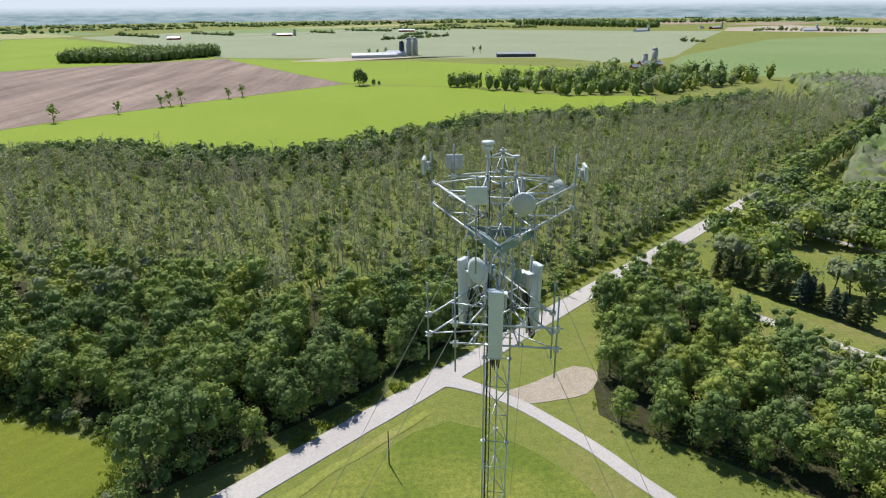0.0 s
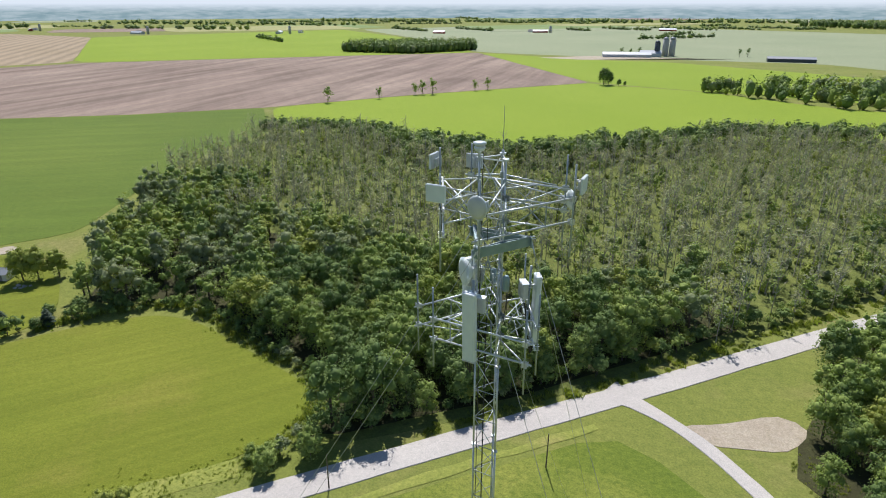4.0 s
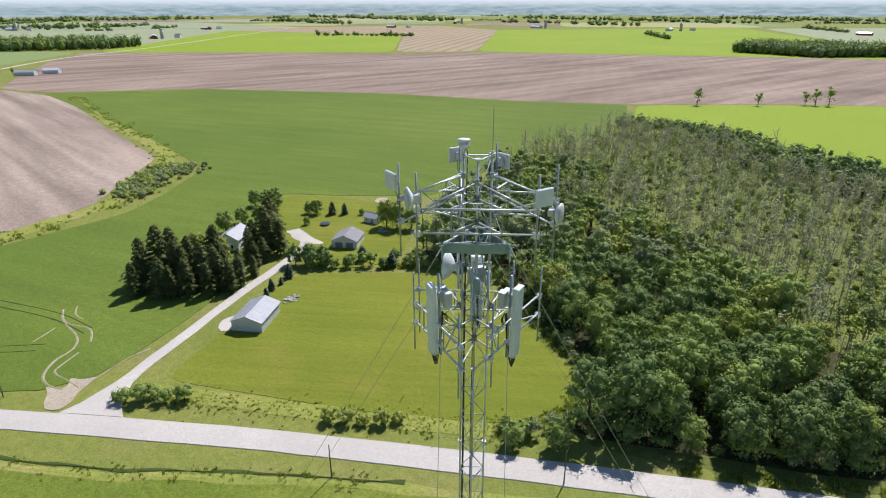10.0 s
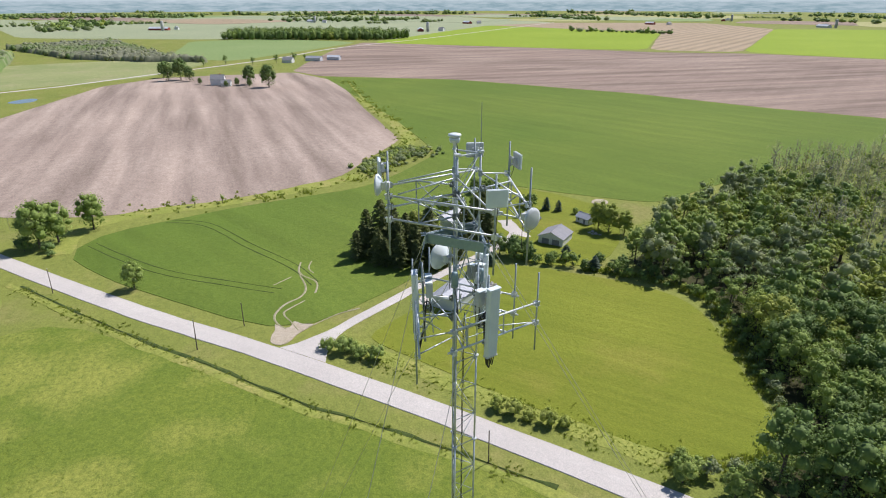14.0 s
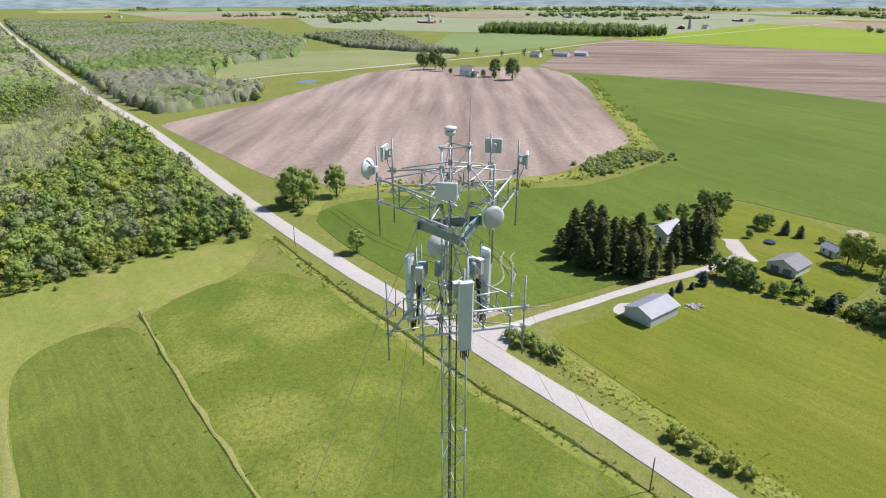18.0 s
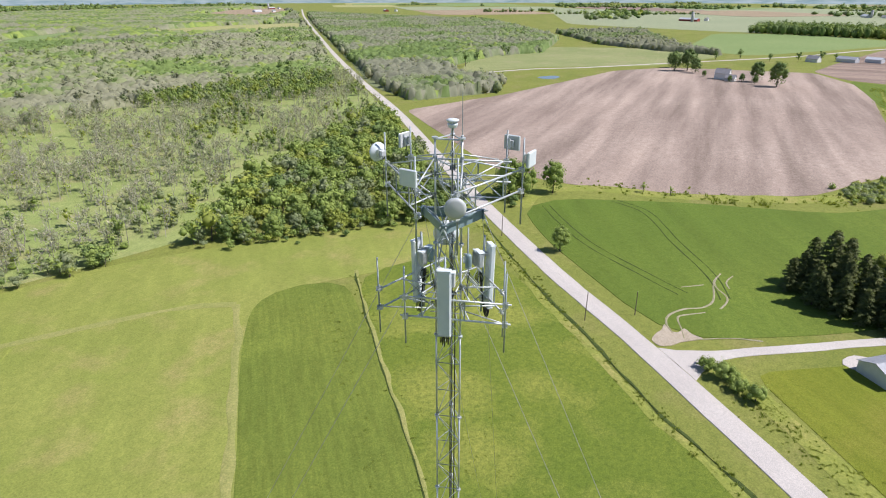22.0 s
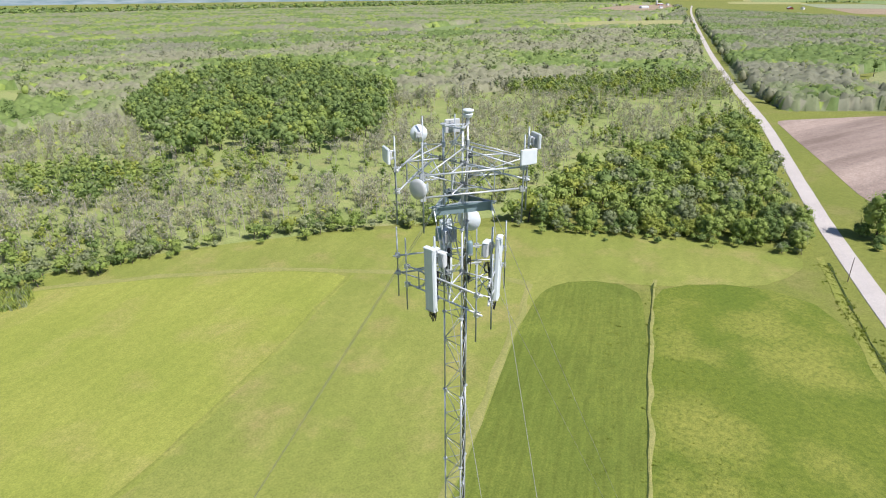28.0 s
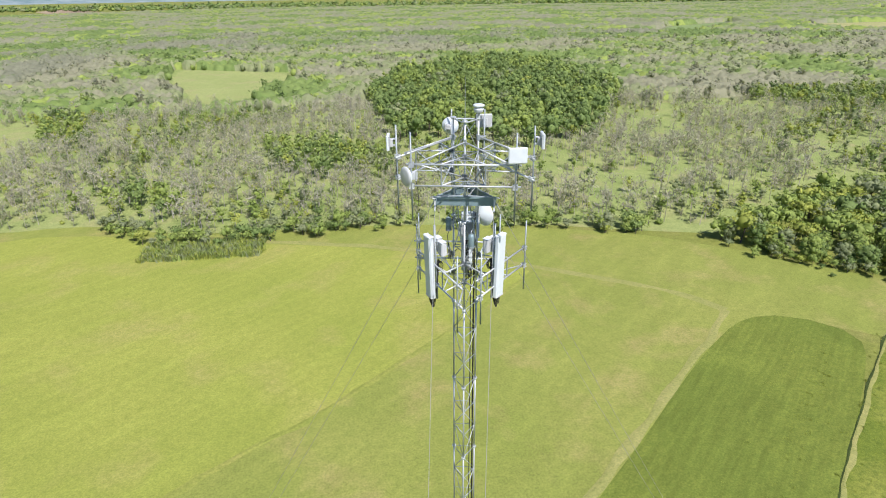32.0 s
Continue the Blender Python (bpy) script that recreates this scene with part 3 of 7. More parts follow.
patch("lawn_field", [(-121, 14), (-133.4, 31.2), (-156, 63), (-148.8, 75), (-131, 96.5), (-119, 105), (-108, 105.5), (-97, 102), (-77, 94), (-62, 87.5), (-57, 81), (-57.5, 70), (-66.6, 56.3), (-79, 46.4), (-92.7, 35.4), (-109.6, 22.5)], 0.07, "lawn", "smooth mown lawn beside a metal shed", "lawn", 0.4, 4)
patch("bean_field", [(-198, -71), (-175, -54), (-143, -21), (-131, -9), (-131, 3), (-147, 28), (-168, 52), (-212, 75), (-245, 95), (-222, 118), (-195, 150), (-230, 240), (-238, 350), (-300, 438), (-378, 376), (-478, 320), (-625, 195), (-690, 64), (-419, 86), (-308, 86), (-274, 58), (-254, 36), (-240, -20), (-222, -66), (-207, -74)], 0.12, "beans", "deep green bean field with wheel tracks")
patch("ploughed_field_west", [(-367, -229), (-464, -194), (-672, -153), (-731, -105), (-745, 36), (-640, 76), (-489, 72), (-348, 74), (-300, 42), (-276, 30), (-262, 2), (-249, -25), (-243, -72), (-252, -108)], 0.08, "soil", "bare ploughed pinkish-brown soil with wheel marks")
patch("ploughed_field_north", [(-698, 62), (-627, 197), (-480, 322), (-380, 378), (-300, 440), (-263, 486), (-206, 555), (-148, 614), (-55, 705), (-294, 1124), (-494, 983), (-809, 735), (-874, 608), (-1000, 482), (-1240, 200), (-1100, 130), (-860, 60), (-760, 35)], 0.08, "soil_north", "wide tilled pinkish-brown field")
patch("young_crop_field", [(-292, 440), (-262, 483), (-205, 551), (-147, 610), (-54, 700), (-30, 688), (62, 656), (160, 575), (245, 556), (205, 450), (52, 411), (14, 373), (-79, 315), (-160, 348), (-235, 352)], 0.06, "bright", "vivid yellow-green young crop")
patch("far_crop_field", [(-832, 742), (-494, 988), (-296, 1130), (-520, 1500), (-1068, 2128), (-1465, 1391)], 0.07, "bright", "bright green crop beyond the tilled field", ragged=4, step=40)
patch("far_crop_field_west", [(-1235, 210), (-1004, 486), (-915, 618), (-1386, 970), (-1950, 720)], 0.07, "bright", "bright green crop beside the stubble", ragged=4, step=40)
patch("stubble_field", [(-912, 622), (-834, 740), (-1465, 1391), (-1900, 1500), (-2100, 1040), (-1950, 724), (-1386, 974)], 0.07, "stubble", "pale striped stubble", ragged=4, step=40)
patch("near_farm_field", [(-55, 708), (-292, 1126), (-84, 1020), (33, 1010), (320, 800), (240, 600), (62, 660)], 0.05, "bright", "bright green crop before the dairy farm", ragged=3, step=30)
patch("corn_field", [(-300, 1140), (33, 1060), (258, 1040), (340, 900), (470, 1010), (770, 1520), (1083, 2015), (782, 2122), (0, 2700), (-674, 2643), (-1000, 2150), (-520, 1510)], 0.04, "corn", "pale greyish-green standing corn", ragged=4, step=40)
patch("east_crop_field", [(480, 1018), (920, 1486), (1400, 1687), (1900, 1500), (1000, 500), (620, 610), (442, 690), (360, 800)], 0.05, "far_green", "green crop on the east plain", ragged=4, step=40)
patch("grain_field", [(-573, -291), (-667, -240), (-740, -120), (-900, -60), (-980, -150), (-905, -371), (-700, -340)], 0.05, "pasture", "pale green pasture by the farm lane", ragged=3, step=30)
patch("far_crop_field_lane", [(-902, -42), (-1254, 195), (-1420, 40), (-1380, -130), (-1020, -130)], 0.05, "far_green", "green crop before a far grove", ragged=4, step=40)
patch("corn_field_west", [(-1300, 330), (-2123, 1035), (-3200, 900), (-3600, -600), (-2600, -900), (-1600, -500), (-1420, -60), (-1500, 100)], 0.04, "corn", "pale corn on the western plain", ragged=6, step=60)
patch("pale_far_field", [(-498, -1040), (-625, -1218), (-824, -1340), (-754, -1215), (-576, -1040)], 0.05, "far_green", "pale green field in the southern forest", ragged=6, step=40)
patch("roadside_far_field", [(-818, -1030), (-923, -1222), (-1112, -1243), (-1231, -1196), (-1347, -1158), (-1095, -957), (-952, -980)], 0.052, "pale", "pale fallow field far down the road", ragged=6, step=40)
patch("farthest_field", [(-1568, -1846), (-2129, -2218), (-2488, -2257), (-1971, -1757), (-1528, -1485)], 0.054, "stubble", "straw-coloured field at the end of the road", ragged=6, step=40)
patch("south_stubble_field", [(1230, -2705), (1263, -3040), (793, -2379), (664, -2006), (752, -1968)], 0.056, "stubble", "straw-coloured field beyond the forest", ragged=6, step=40)
patch("forest_clearing", [(191, -690), (77, -640), (60, -557), (92, -520), (86, -445), (124, -440), (142, -523), (168, -560)], 0.06, "clearing", "small green clearing in the forest", ragged=3, step=20)
patch("forest_clearing_east", [(240, -400), (204, -392), (178, -330), (200, -312), (260, -330)], 0.06, "clearing", "green meadow at the forest edge", ragged=3, step=20)
patch("yard", [(-196, 64), (-215, 80), (-240, 96), (-222, 116), (-192, 128), (-160, 112), (-142, 92), (-158, 66), (-172, 72)], 0.13, "lawn", "homestead lawn among planted trees", "lawn")
patch("farm_yard_dirt", [(33, 1100), (-90, 1105), (-170, 1040), (-90, 1020), (60, 1095), (140, 1090)], 0.09, "dirt", "pale trodden yard before the dairy barns", "farmyard")
patch("gravel_pit", [(1083, 2015), (1380, 1720), (1700, 1800), (1608, 2474), (1250, 2300)], 0.08, "dirt", "pale gravel workings on the plain", "gravel pit")
patch("pull_off", [(17, 97), (22, 92), (38, 95), (44, 104), (38, 108), (31, 103), (24, 99)], 0.09, "dirt", "bare gravel pull-off beside the lane", "pull-off", 0.8, 3)
patch("field_entry", [(-129.6, -8.9), (-125.5, -9.5), (-123.3, -7.1), (-124.6, -4.6), (-127.8, -2.5), (-131.9, 2.9), (-132.8, -0.6), (-135.5, -2.7), (-131.7, -3.8), (-132.1, -5.9), (-135.3, -7.9), (-131.1, -7.8)], 0.142, "dirt", "bare dirt field entrance", "bare dirt", 1.2, 1.0)
patch("soil_scrape", [(-200, 126), (-205, 124), (-209, 129), (-206, 133), (-201, 131)], 0.14, "dirt", "small bare patch at the field edge", "bare dirt", 0.8, 2)
patch("farm_pond", [(-572, -196), (-580, -208), (-592, -206), (-604, -196), (-596, -188), (-580, -188)], 0.10, "pond_water", "small still farm pond", "pond", 1.5, 4)
ribbon("field_border", [(-204, -78), (-226, -76), (-242, -60), (-249, -20), (-262, 10), (-276, 36), (-302, 52), (-352, 80), (-480, 79), (-640, 84)], 9.0, 0.075, "margin", "yellow-green grassy border between two fields", "grass strip", 6.0, 1.2, 0.03)
ribbon("road", ROAD, 6.1, 0.16, "gravel", "pale grey country road", "road", 5.0)
ribbon("driveway", DRIVE, 3.1, 0.19, "gravel", "pale gravel driveway to the homestead", "driveway", 3.0, flare=(5.5, 1.5))
ribbon("lane_east", [(3, 106), (13, 100.5), (21, 94), (30, 83), (36, 74), (50, 48), (58, 10)], 3.2, 0.17, "gravel", "narrow gravel lane", "lane", 3.0, 0.15, flare=(3.0, 0))
ribbon("lane_spruces", [(86, 146), (89, 138), (95, 126), (104, 113), (111, 104), (135, 76)], 3.0, 0.15, "gravel", "gravel lane along a spruce row", "lane", 3.0, 0.2)
ribbon("lane_far", [(138, 212), (148, 196), (154, 180), (163, 168), (180, 150)], 2.6, 0.15, "gravel", "far gravel lane behind the trees", "lane", 3.0, 0.2)
ribbon("farm_lane", [(-560, -290), (-649, -234), (-678, -197), (-756, -130), (-928, 15), (-1117, 136), (-1309, 328), (-2123, 1035)], 5.0, 0.14, "gravel", "straight pale farm lane", "lane", 20.0, 0.3)


# self-lit ring at the plain's end, haze and sky put into its colour
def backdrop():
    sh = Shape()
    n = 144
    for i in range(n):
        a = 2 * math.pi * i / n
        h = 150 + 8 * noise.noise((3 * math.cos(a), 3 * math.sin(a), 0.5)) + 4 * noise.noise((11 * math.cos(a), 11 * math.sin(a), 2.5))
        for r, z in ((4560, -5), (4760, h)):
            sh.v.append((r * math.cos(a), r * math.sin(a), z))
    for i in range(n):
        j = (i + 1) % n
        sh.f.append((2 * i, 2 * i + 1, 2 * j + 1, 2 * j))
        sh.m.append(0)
    tagged(part("backdrop", sh, "haze", smooth=True), "glowing backdrop painted as hazy blue-green woods and pale sky", "horizon", kind="structure")


backdrop()

# ---- trees ----
def unit_rows(rng, n):
    v = rng.normal(size=(n, 3))
    return v / np.linalg.norm(v, axis=1)[:, None]


def sprays(rng, centres, normals, size):
    """Small bent leaf sprays: four corners each, facing roughly along the normals."""
    n = len(centres)
    nor = normals + 0.62 * unit_rows(rng, n)
    nor /= np.linalg.norm(nor, axis=1)[:, None]
    t = np.cross(nor, unit_rows(rng, n))
    t /= np.linalg.norm(t, axis=1)[:, None] + 1e-9
    b = np.cross(nor, t)
    s = (size * rng.uniform(0.55, 1.35, n))[:, None]
    w = s * rng.uniform(0.4, 0.85, (n, 1))
    bend = nor * s * rng.uniform(-0.25, 0.25, (n, 1))
    v = np.stack([centres - t * s, centres - b * w * rng.uniform(0.5, 1, (n, 1)) + bend, centres + t * s * rng.uniform(0.6, 1.1, (n, 1)), centres + b * w + bend], 1)
    return v.reshape(-1, 3), np.arange(4 * n).reshape(n, 4)


BALLS = {}


def core_ball(level=1):
    if level not in BALLS:
        bm = bmesh.new()
        bmesh.ops.create_icosphere(bm, subdivisions=level, radius=1)
        bm.verts.ensure_lookup_table()
        BALLS[level] = (np.array([v.co for v in bm.verts]), [tuple(v.index for v in f.verts) for f in bm.faces])
        bm.free()
    return BALLS[level]


class Plant:
    """Points, faces and material numbers of one kind of plant, of height about 1 times its scale."""

    def __init__(self):
        self.v, self.f, self.m, self.n = [], [], [], 0

    def add(self, v, f, m):
        self.v.append(np.asarray(v, float))
        self.f += [tuple(int(i) + self.n for i in q) for q in f]
        self.m += [m] * len(f)
        self.n += len(v)

    def rod(self, a, b, r, r2, n=5, m=0):
        sh = Shape().rod(a, b, r, r2, n, 0, False)
        self.add(sh.v, sh.f, m)

    def done(self):
        self.v = np.concatenate(self.v)
        return self


def broadleaf(seed, height, spread, count, size, lobes=7, low=0.3, cores=12, fat=1.0):
    """Trunk with limbs, and a domed crown of billowing lobes covered with leaf sprays. Material 0 bark, 1 leaves."""
    rng = np.random.default_rng(seed)
    p = Plant()
    top = Vector((rng.normal() * 0.3, rng.normal() * 0.3, height * 0.55))
    p.rod((0, 0, -0.2), top, 0.022 * height, 0.012 * height, 6 if cores > 3 else 4)
    for _ in range(5 if cores > 3 else 2):
        a = rng.uniform(0, 6.28)
        z0 = rng.uniform(0.3, 0.52) * height
        p.rod((top.x * z0 / top.z, top.y * z0 / top.z, z0), (math.cos(a) * spread * 0.6, math.sin(a) * spread * 0.6, height * rng.uniform(0.55, 0.75)), 0.010 * height, 0.003 * height, 4 if cores > 3 else 3)
    mid_z, half_z = height * (0.5 + 0.5 * low), height * (0.5 - 0.5 * low)
    cs, rs = [np.array([0, 0, mid_z + 0.12 * half_z])], [spread * 0.66]
    for k in range(lobes):
        u = 0.97 - 1.9 * (k + 0.5) / lobes
        a = 2.4 * k + rng.uniform(-0.35, 0.35)
        c = math.sqrt(1 - min(1.0, u * u)) * rng.uniform(0.85, 1.1)
        r = spread * fat * rng.uniform(0.24, 0.46)
        cs.append(np.array([c * math.cos(a) * (spread - r) * 1.1, c * math.sin(a) * (spread - r) * 1.1, mid_z + u * max(half_z - r, 0.35 * half_z)]))
        rs.append(r)
    cs, rs = np.array(cs), np.array(rs)
    area = rs**2
    each = np.maximum(3, (count * area / area.sum()).astype(int))
    heart = np.array([0, 0, mid_z - 0.3 * half_z])
    for i, (c, r, k) in enumerate(zip(cs, rs, each)):
        d = unit_rows(rng, k)
        d[:, 2] = np.where(d[:, 2] < -0.45, -d[:, 2], d[:, 2])
        wob = 1 + 0.13 * np.sin(d[:, 0] * 5.1 + c[0]) * np.sin(d[:, 1] * 4.3 + c[1]) + 0.15 * rng.normal(size=k)
        pos = c + d * (r * wob)[:, None] * np.array([1, 1, 0.92])
        keep = np.ones(k, bool)
        for c2, r2 in zip(cs, rs):
            if (c2 != c).any():
                keep &= np.linalg.norm(pos - c2, axis=1) > 0.74 * r2
        out = pos - heart
        out /= np.linalg.norm(out, axis=1)[:, None]
        v, f = sprays(rng, pos[keep], (0.75 * d + 0.45 * out + np.array([0, 0, 0.12]))[keep], size)
        p.add(v, f, 1)
        if i < cores:
            bv, bf = core_ball(1)
            p.add(c + bv * (0.74 * r) * rng.uniform(0.75, 1.1, (len(bv), 1)), bf, 1)
    return p.done()


def clump(seed, height, spread, count, size, core=True):
    """A cheap crown for trees that stay far away: a lumpy dome with sprays over it."""
    rng = np.random.default_rng(seed)
    p = Plant()
    bv, bf = core_ball(1)
    lump = 1 + 0.22 * np.sin(bv[:, :1] * 4 + seed) * np.cos(bv[:, 1:2] * 4 + seed) + rng.uniform(-0.12, 0.12, (len(bv), 1))
    p.add(np.array([0, 0, height * 0.42]) + bv * lump * np.array([spread, spread, height * 0.55]) * 0.76, bf, 1)
    p.rod((0, 0, -0.2), (0, 0, height * 0.35), 0.02 * height, 0.012 * height, 3)
    d = unit_rows(rng, count)
    d[:, 2] = np.where(d[:, 2] < -0.35, -d[:, 2], d[:, 2])
    w = 0.9 + 0.24 * np.sin(d[:, 0] * 4 + seed) * np.cos(d[:, 1] * 4 + seed) + 0.16 * rng.normal(size=count)
    v, f = sprays(rng, np.array([0, 0, height * 0.45]) + d * w[:, None] * np.array([spread, spread, height * 0.53]), d + np.array([0, 0, 0.35]), size)
    p.add(v, f, 1)
    return p.done()


def bare_tree(seed, height, leaves=25, fine=0.2, leaf=0.05, twigs=6, wide=0.62):
    """A dying ash: thin grey stem, upright bare limbs, fine twigs and thin leaves. Material 0 wood, 1 leaves, 2 twigs."""
    rng = np.random.default_rng(seed)
    p = Plant()
    lean = rng.normal(size=2) * 0.035 * height
    p.rod((0, 0, -0.2), (lean[0], lean[1], height * 0.95), 0.010 * height, 0.003 * height, 3)
    cs, ns = [], []
    for _ in range(6):
        a, z0 = rng.uniform(0, 6.28), rng.uniform(0.35, 0.75) * height
        l = rng.uniform(0.13, 0.26) * height
        at = Vector((lean[0] * z0 / height, lean[1] * z0 / height, z0))
        tip = at + Vector((math.cos(a) * l * wide, math.sin(a) * l * wide, l * 0.85))
        p.rod(at, tip, 0.006 * height, 0.0015 * height, 3, 0)
        for _ in range(twigs):
            cs.append(at.lerp(tip, rng.uniform(0.35, 1.15)) + Vector(rng.normal(size=3)) * 0.035 * height)
            ns.append((rng.normal(), rng.normal(), 0.1))
    v, f = sprays(rng, np.array(cs), np.array(ns), 0.05 * height)
    v = v.reshape(-1, 4, 3)
    mid = (v[:, 0] + v[:, 2])[:, None] / 2
    v[:, [1, 3]] = mid + (v[:, [1, 3]] - mid) * fine
    v[:, [0, 2], 2] += np.array([-0.018, 0.018]) * height
    p.add(v.reshape(-1, 3), f, 2)
    if leaves:
        d = unit_rows(rng, leaves) * np.array([0.15, 0.15, 0.34]) * height * rng.uniform(0.5, 1, (leaves, 1))
        v, f = sprays(rng, d + np.array([lean[0] * 0.4, lean[1] * 0.4, 0.55 * height]), d + np.array([0, 0, 0.1 * height]), leaf * height)
        p.add(v, f, 1)
    return p.done()


def bare_bush(seed, height, leaves):
    """A thicket of thin grey stems with fine twigs and a few leaves. Material 0 wood, 1 leaves, 2 twigs."""
    rng = np.random.default_rng(seed)
    p = Plant()
    cs, ns = [], []
    for _ in range(6):
        a, l = rng.uniform(0, 6.28), height * rng.uniform(0.6, 1.0)
        tip = Vector((math.cos(a) * l * 0.32, math.sin(a) * l * 0.32, l))
        p.rod((0, 0, -0.1), tip, 0.012 * height, 0.003 * height, 3)
        for _ in range(5):
            cs.append(tip * rng.uniform(0.3, 1.05) + Vector(rng.normal(size=3)) * 0.07 * height)
            ns.append((rng.normal(), rng.normal(), 0.2))
    v, f = sprays(rng, np.array(cs), np.array(ns), 0.15 * height)
    v = v.reshape(-1, 4, 3)
    mid = (v[:, 0] + v[:, 2])[:, None] / 2
    v[:, [1, 3]] = mid + (v[:, [1, 3]] - mid) * 0.3
    p.add(v.reshape(-1, 3), f, 2)
    d = unit_rows(rng, leaves) * np.array([0.3, 0.3, 0.3]) * height
    v, f = sprays(rng, d + np.array([0, 0, 0.4 * height]), d, 0.09 * height)
    p.add(v, f, 1)
    return p.done()


def tuft(seed, height):
    """A tussock of tall weeds: upright blades. Material 1 leaves."""
    rng = np.random.default_rng(seed)
    p = Plant()
    vs, fs = [], []
    for k in range(14):
        a, lean, h = rng.uniform(0, 6.28), rng.uniform(0.1, 0.7), height * rng.uniform(0.5, 1.0)
        x, y, w = rng.normal() * 0.35, rng.normal() * 0.35, rng.uniform(0.08, 0.2)
        c, s = math.cos(a), math.sin(a)
        vs += [(x - s * w, y + c * w, 0), (x + s * w, y - c * w, 0), (x + c * lean * h + s * w * 0.6, y + s * lean * h - c * w * 0.6, h * 0.8), (x + c * lean * h * 1.3, y + s * lean * h * 1.3, h)]
        fs.append((4 * k, 4 * k + 1, 4 * k + 2, 4 * k + 3))
    p.add(vs, fs, 1)
    return p.done()


def spruce(seed, height, spread, count):
    """An old spruce: straight stem and uneven drooping boughs hung with needle sprays. Material 0 bark, 1 needles."""
    rng = np.random.default_rng(seed)
    p = Plant()
    p.rod((0, 0, -0.2), (0, 0, height), 0.018 * height, 0.002, 5)
    boughs = 74
    per = count // boughs
    cs, ns = [], []
    for k in range(boughs):
        s = ((k + rng.uniform(0, 1)) / boughs) ** 0.9
        a = 2.4 * k + rng.uniform(-0.3, 0.3)
        r = spread * (1 - s) ** 0.45 * rng.uniform(0.62, 1.12) * (0.82 if s < 0.12 else 1)
        z0 = height * (0.07 + 0.88 * s)
        root, tip = Vector((0, 0, z0)), Vector((r * math.cos(a), r * math.sin(a), z0 - 0.05 * height * (1 - 0.6 * s)))
        w, side = 0.26 * r + 0.25, Vector((-math.sin(a), math.cos(a), 0))
        mid = root.lerp(tip, 0.62) + Vector((0, 0, 0.02 * height))
        low = Vector((0, 0, -0.02 * height))
        p.add([root, mid + side * w + low, tip, mid - side * w + low, mid], [(0, 1, 4), (1, 2, 4), (2, 3, 4), (3, 0, 4)], 1)
        for _ in range(per):
            q = rng.uniform(0.35, 1.05)
            cs.append(root.lerp(tip, q) + side * rng.normal() * w * 0.5 + Vector((0, 0, rng.normal() * 0.012 * height)))
            ns.append((math.cos(a) * 0.45, math.sin(a) * 0.45, 0.75))
    v, f = sprays(rng, np.array(cs), np.array(ns), 0.026 * height)
    p.add(v, f, 1)
    return p.done()


def plant_mesh(name, p, mats, pick=None):
    """A mesh of the faces of plant p whose material number is in pick."""
    idx = [i for i, m in enumerate(p.m) if pick is None or m in pick]
    used = sorted({j for i in idx for j in p.f[i]})
    where = {j: k for k, j in enumerate(used)}
    me = bpy.data.meshes.new(name)
    me.from_pydata([tuple(p.v[j]) for j in used], [], [tuple(where[j] for j in p.f[i]) for i in idx])
    for k in mats:
        me.materials.append(M[k])
    if pick is None:
        me.polygons.foreach_set("material_index", [p.m[i] for i in idx])
    me.polygons.foreach_set("use_smooth", [len(p.f[i]) == 3 for i in idx])
    return me


def bulk(name, plants, places, mats, label, category):
    """One mesh of many plants. places: (plant number, x, y, scale, turn, leaf material number)."""
    loops, starts, mat, verts, soft, nv, nl = [], [], [], [], [], 0, 0
    flat = []
    for p in plants:
        lens = np.array([len(f) for f in p.f])
        flat.append((np.concatenate([np.array(f) for f in p.f]), lens, np.array(p.m)))
    for k, x, y, s, turn, leaf in places:
        c, sn = math.cos(turn) * s, math.sin(turn) * s
        v = plants[k].v
        verts.append(np.stack([v[:, 0] * c - v[:, 1] * sn + x, v[:, 0] * sn + v[:, 1] * c + y, v[:, 2] * s], 1))
        lp, lens, m = flat[k]
        loops.append(lp + nv)
        soft.append(lens == 3)
        starts.append(np.concatenate([[0], np.cumsum(lens)[:-1]]) + nl)
        mat.append(np.where(m == 1, leaf, np.where(m == 2, len(mats) - 1, 0)))
        nv += len(v)
        nl += len(lp)
    verts, loops, starts, mat = (np.concatenate(a) for a in (verts, loops, starts, mat))
    me = bpy.data.meshes.new(name)
    me.vertices.add(nv)
    me.vertices.foreach_set("co", verts.astype(np.float32).ravel())
    me.loops.add(nl)
    me.loops.foreach_set("vertex_index", loops.astype(np.int32))
    me.polygons.add(len(starts))
    me.polygons.foreach_set("loop_start", starts.astype(np.int32))
    for k in mats:
        me.materials.append(M[k])
    me.polygons.foreach_set("material_index", mat.astype(np.int32))
    me.polygons.foreach_set("use_smooth", np.concatenate(soft))
    me.update(calc_edges=True)
    me.validate()
    return tagged(new(name, me), label, category, kind="stuff")


def scatter(poly, gap, rng, keep=None):
    """Places about gap apart inside an outline."""
    xs, ys = [p[0] for p in poly], [p[1] for p in poly]
    out = []
    x = min(xs)
    while x < max(xs):
        y = min(ys)
        while y < max(ys):
            px, py = x + rng.uniform(-0.72, 0.72) * gap, y + rng.uniform(-0.72, 0.72) * gap
            if inside(poly, px, py) and (keep is None or keep(px, py)):
                out.append((px, py))
            y += gap
        x += gap
    return out


ROAD_LINE = [(p.x, p.y) for p in spline(ROAD, 12.0)]
ROAD_NP = np.array(ROAD_LINE)


def off_road(x, y, gap=7.0):
    return float(np.min(np.hypot(ROAD_NP[:, 0] - x, ROAD_NP[:, 1] - y))) > gap


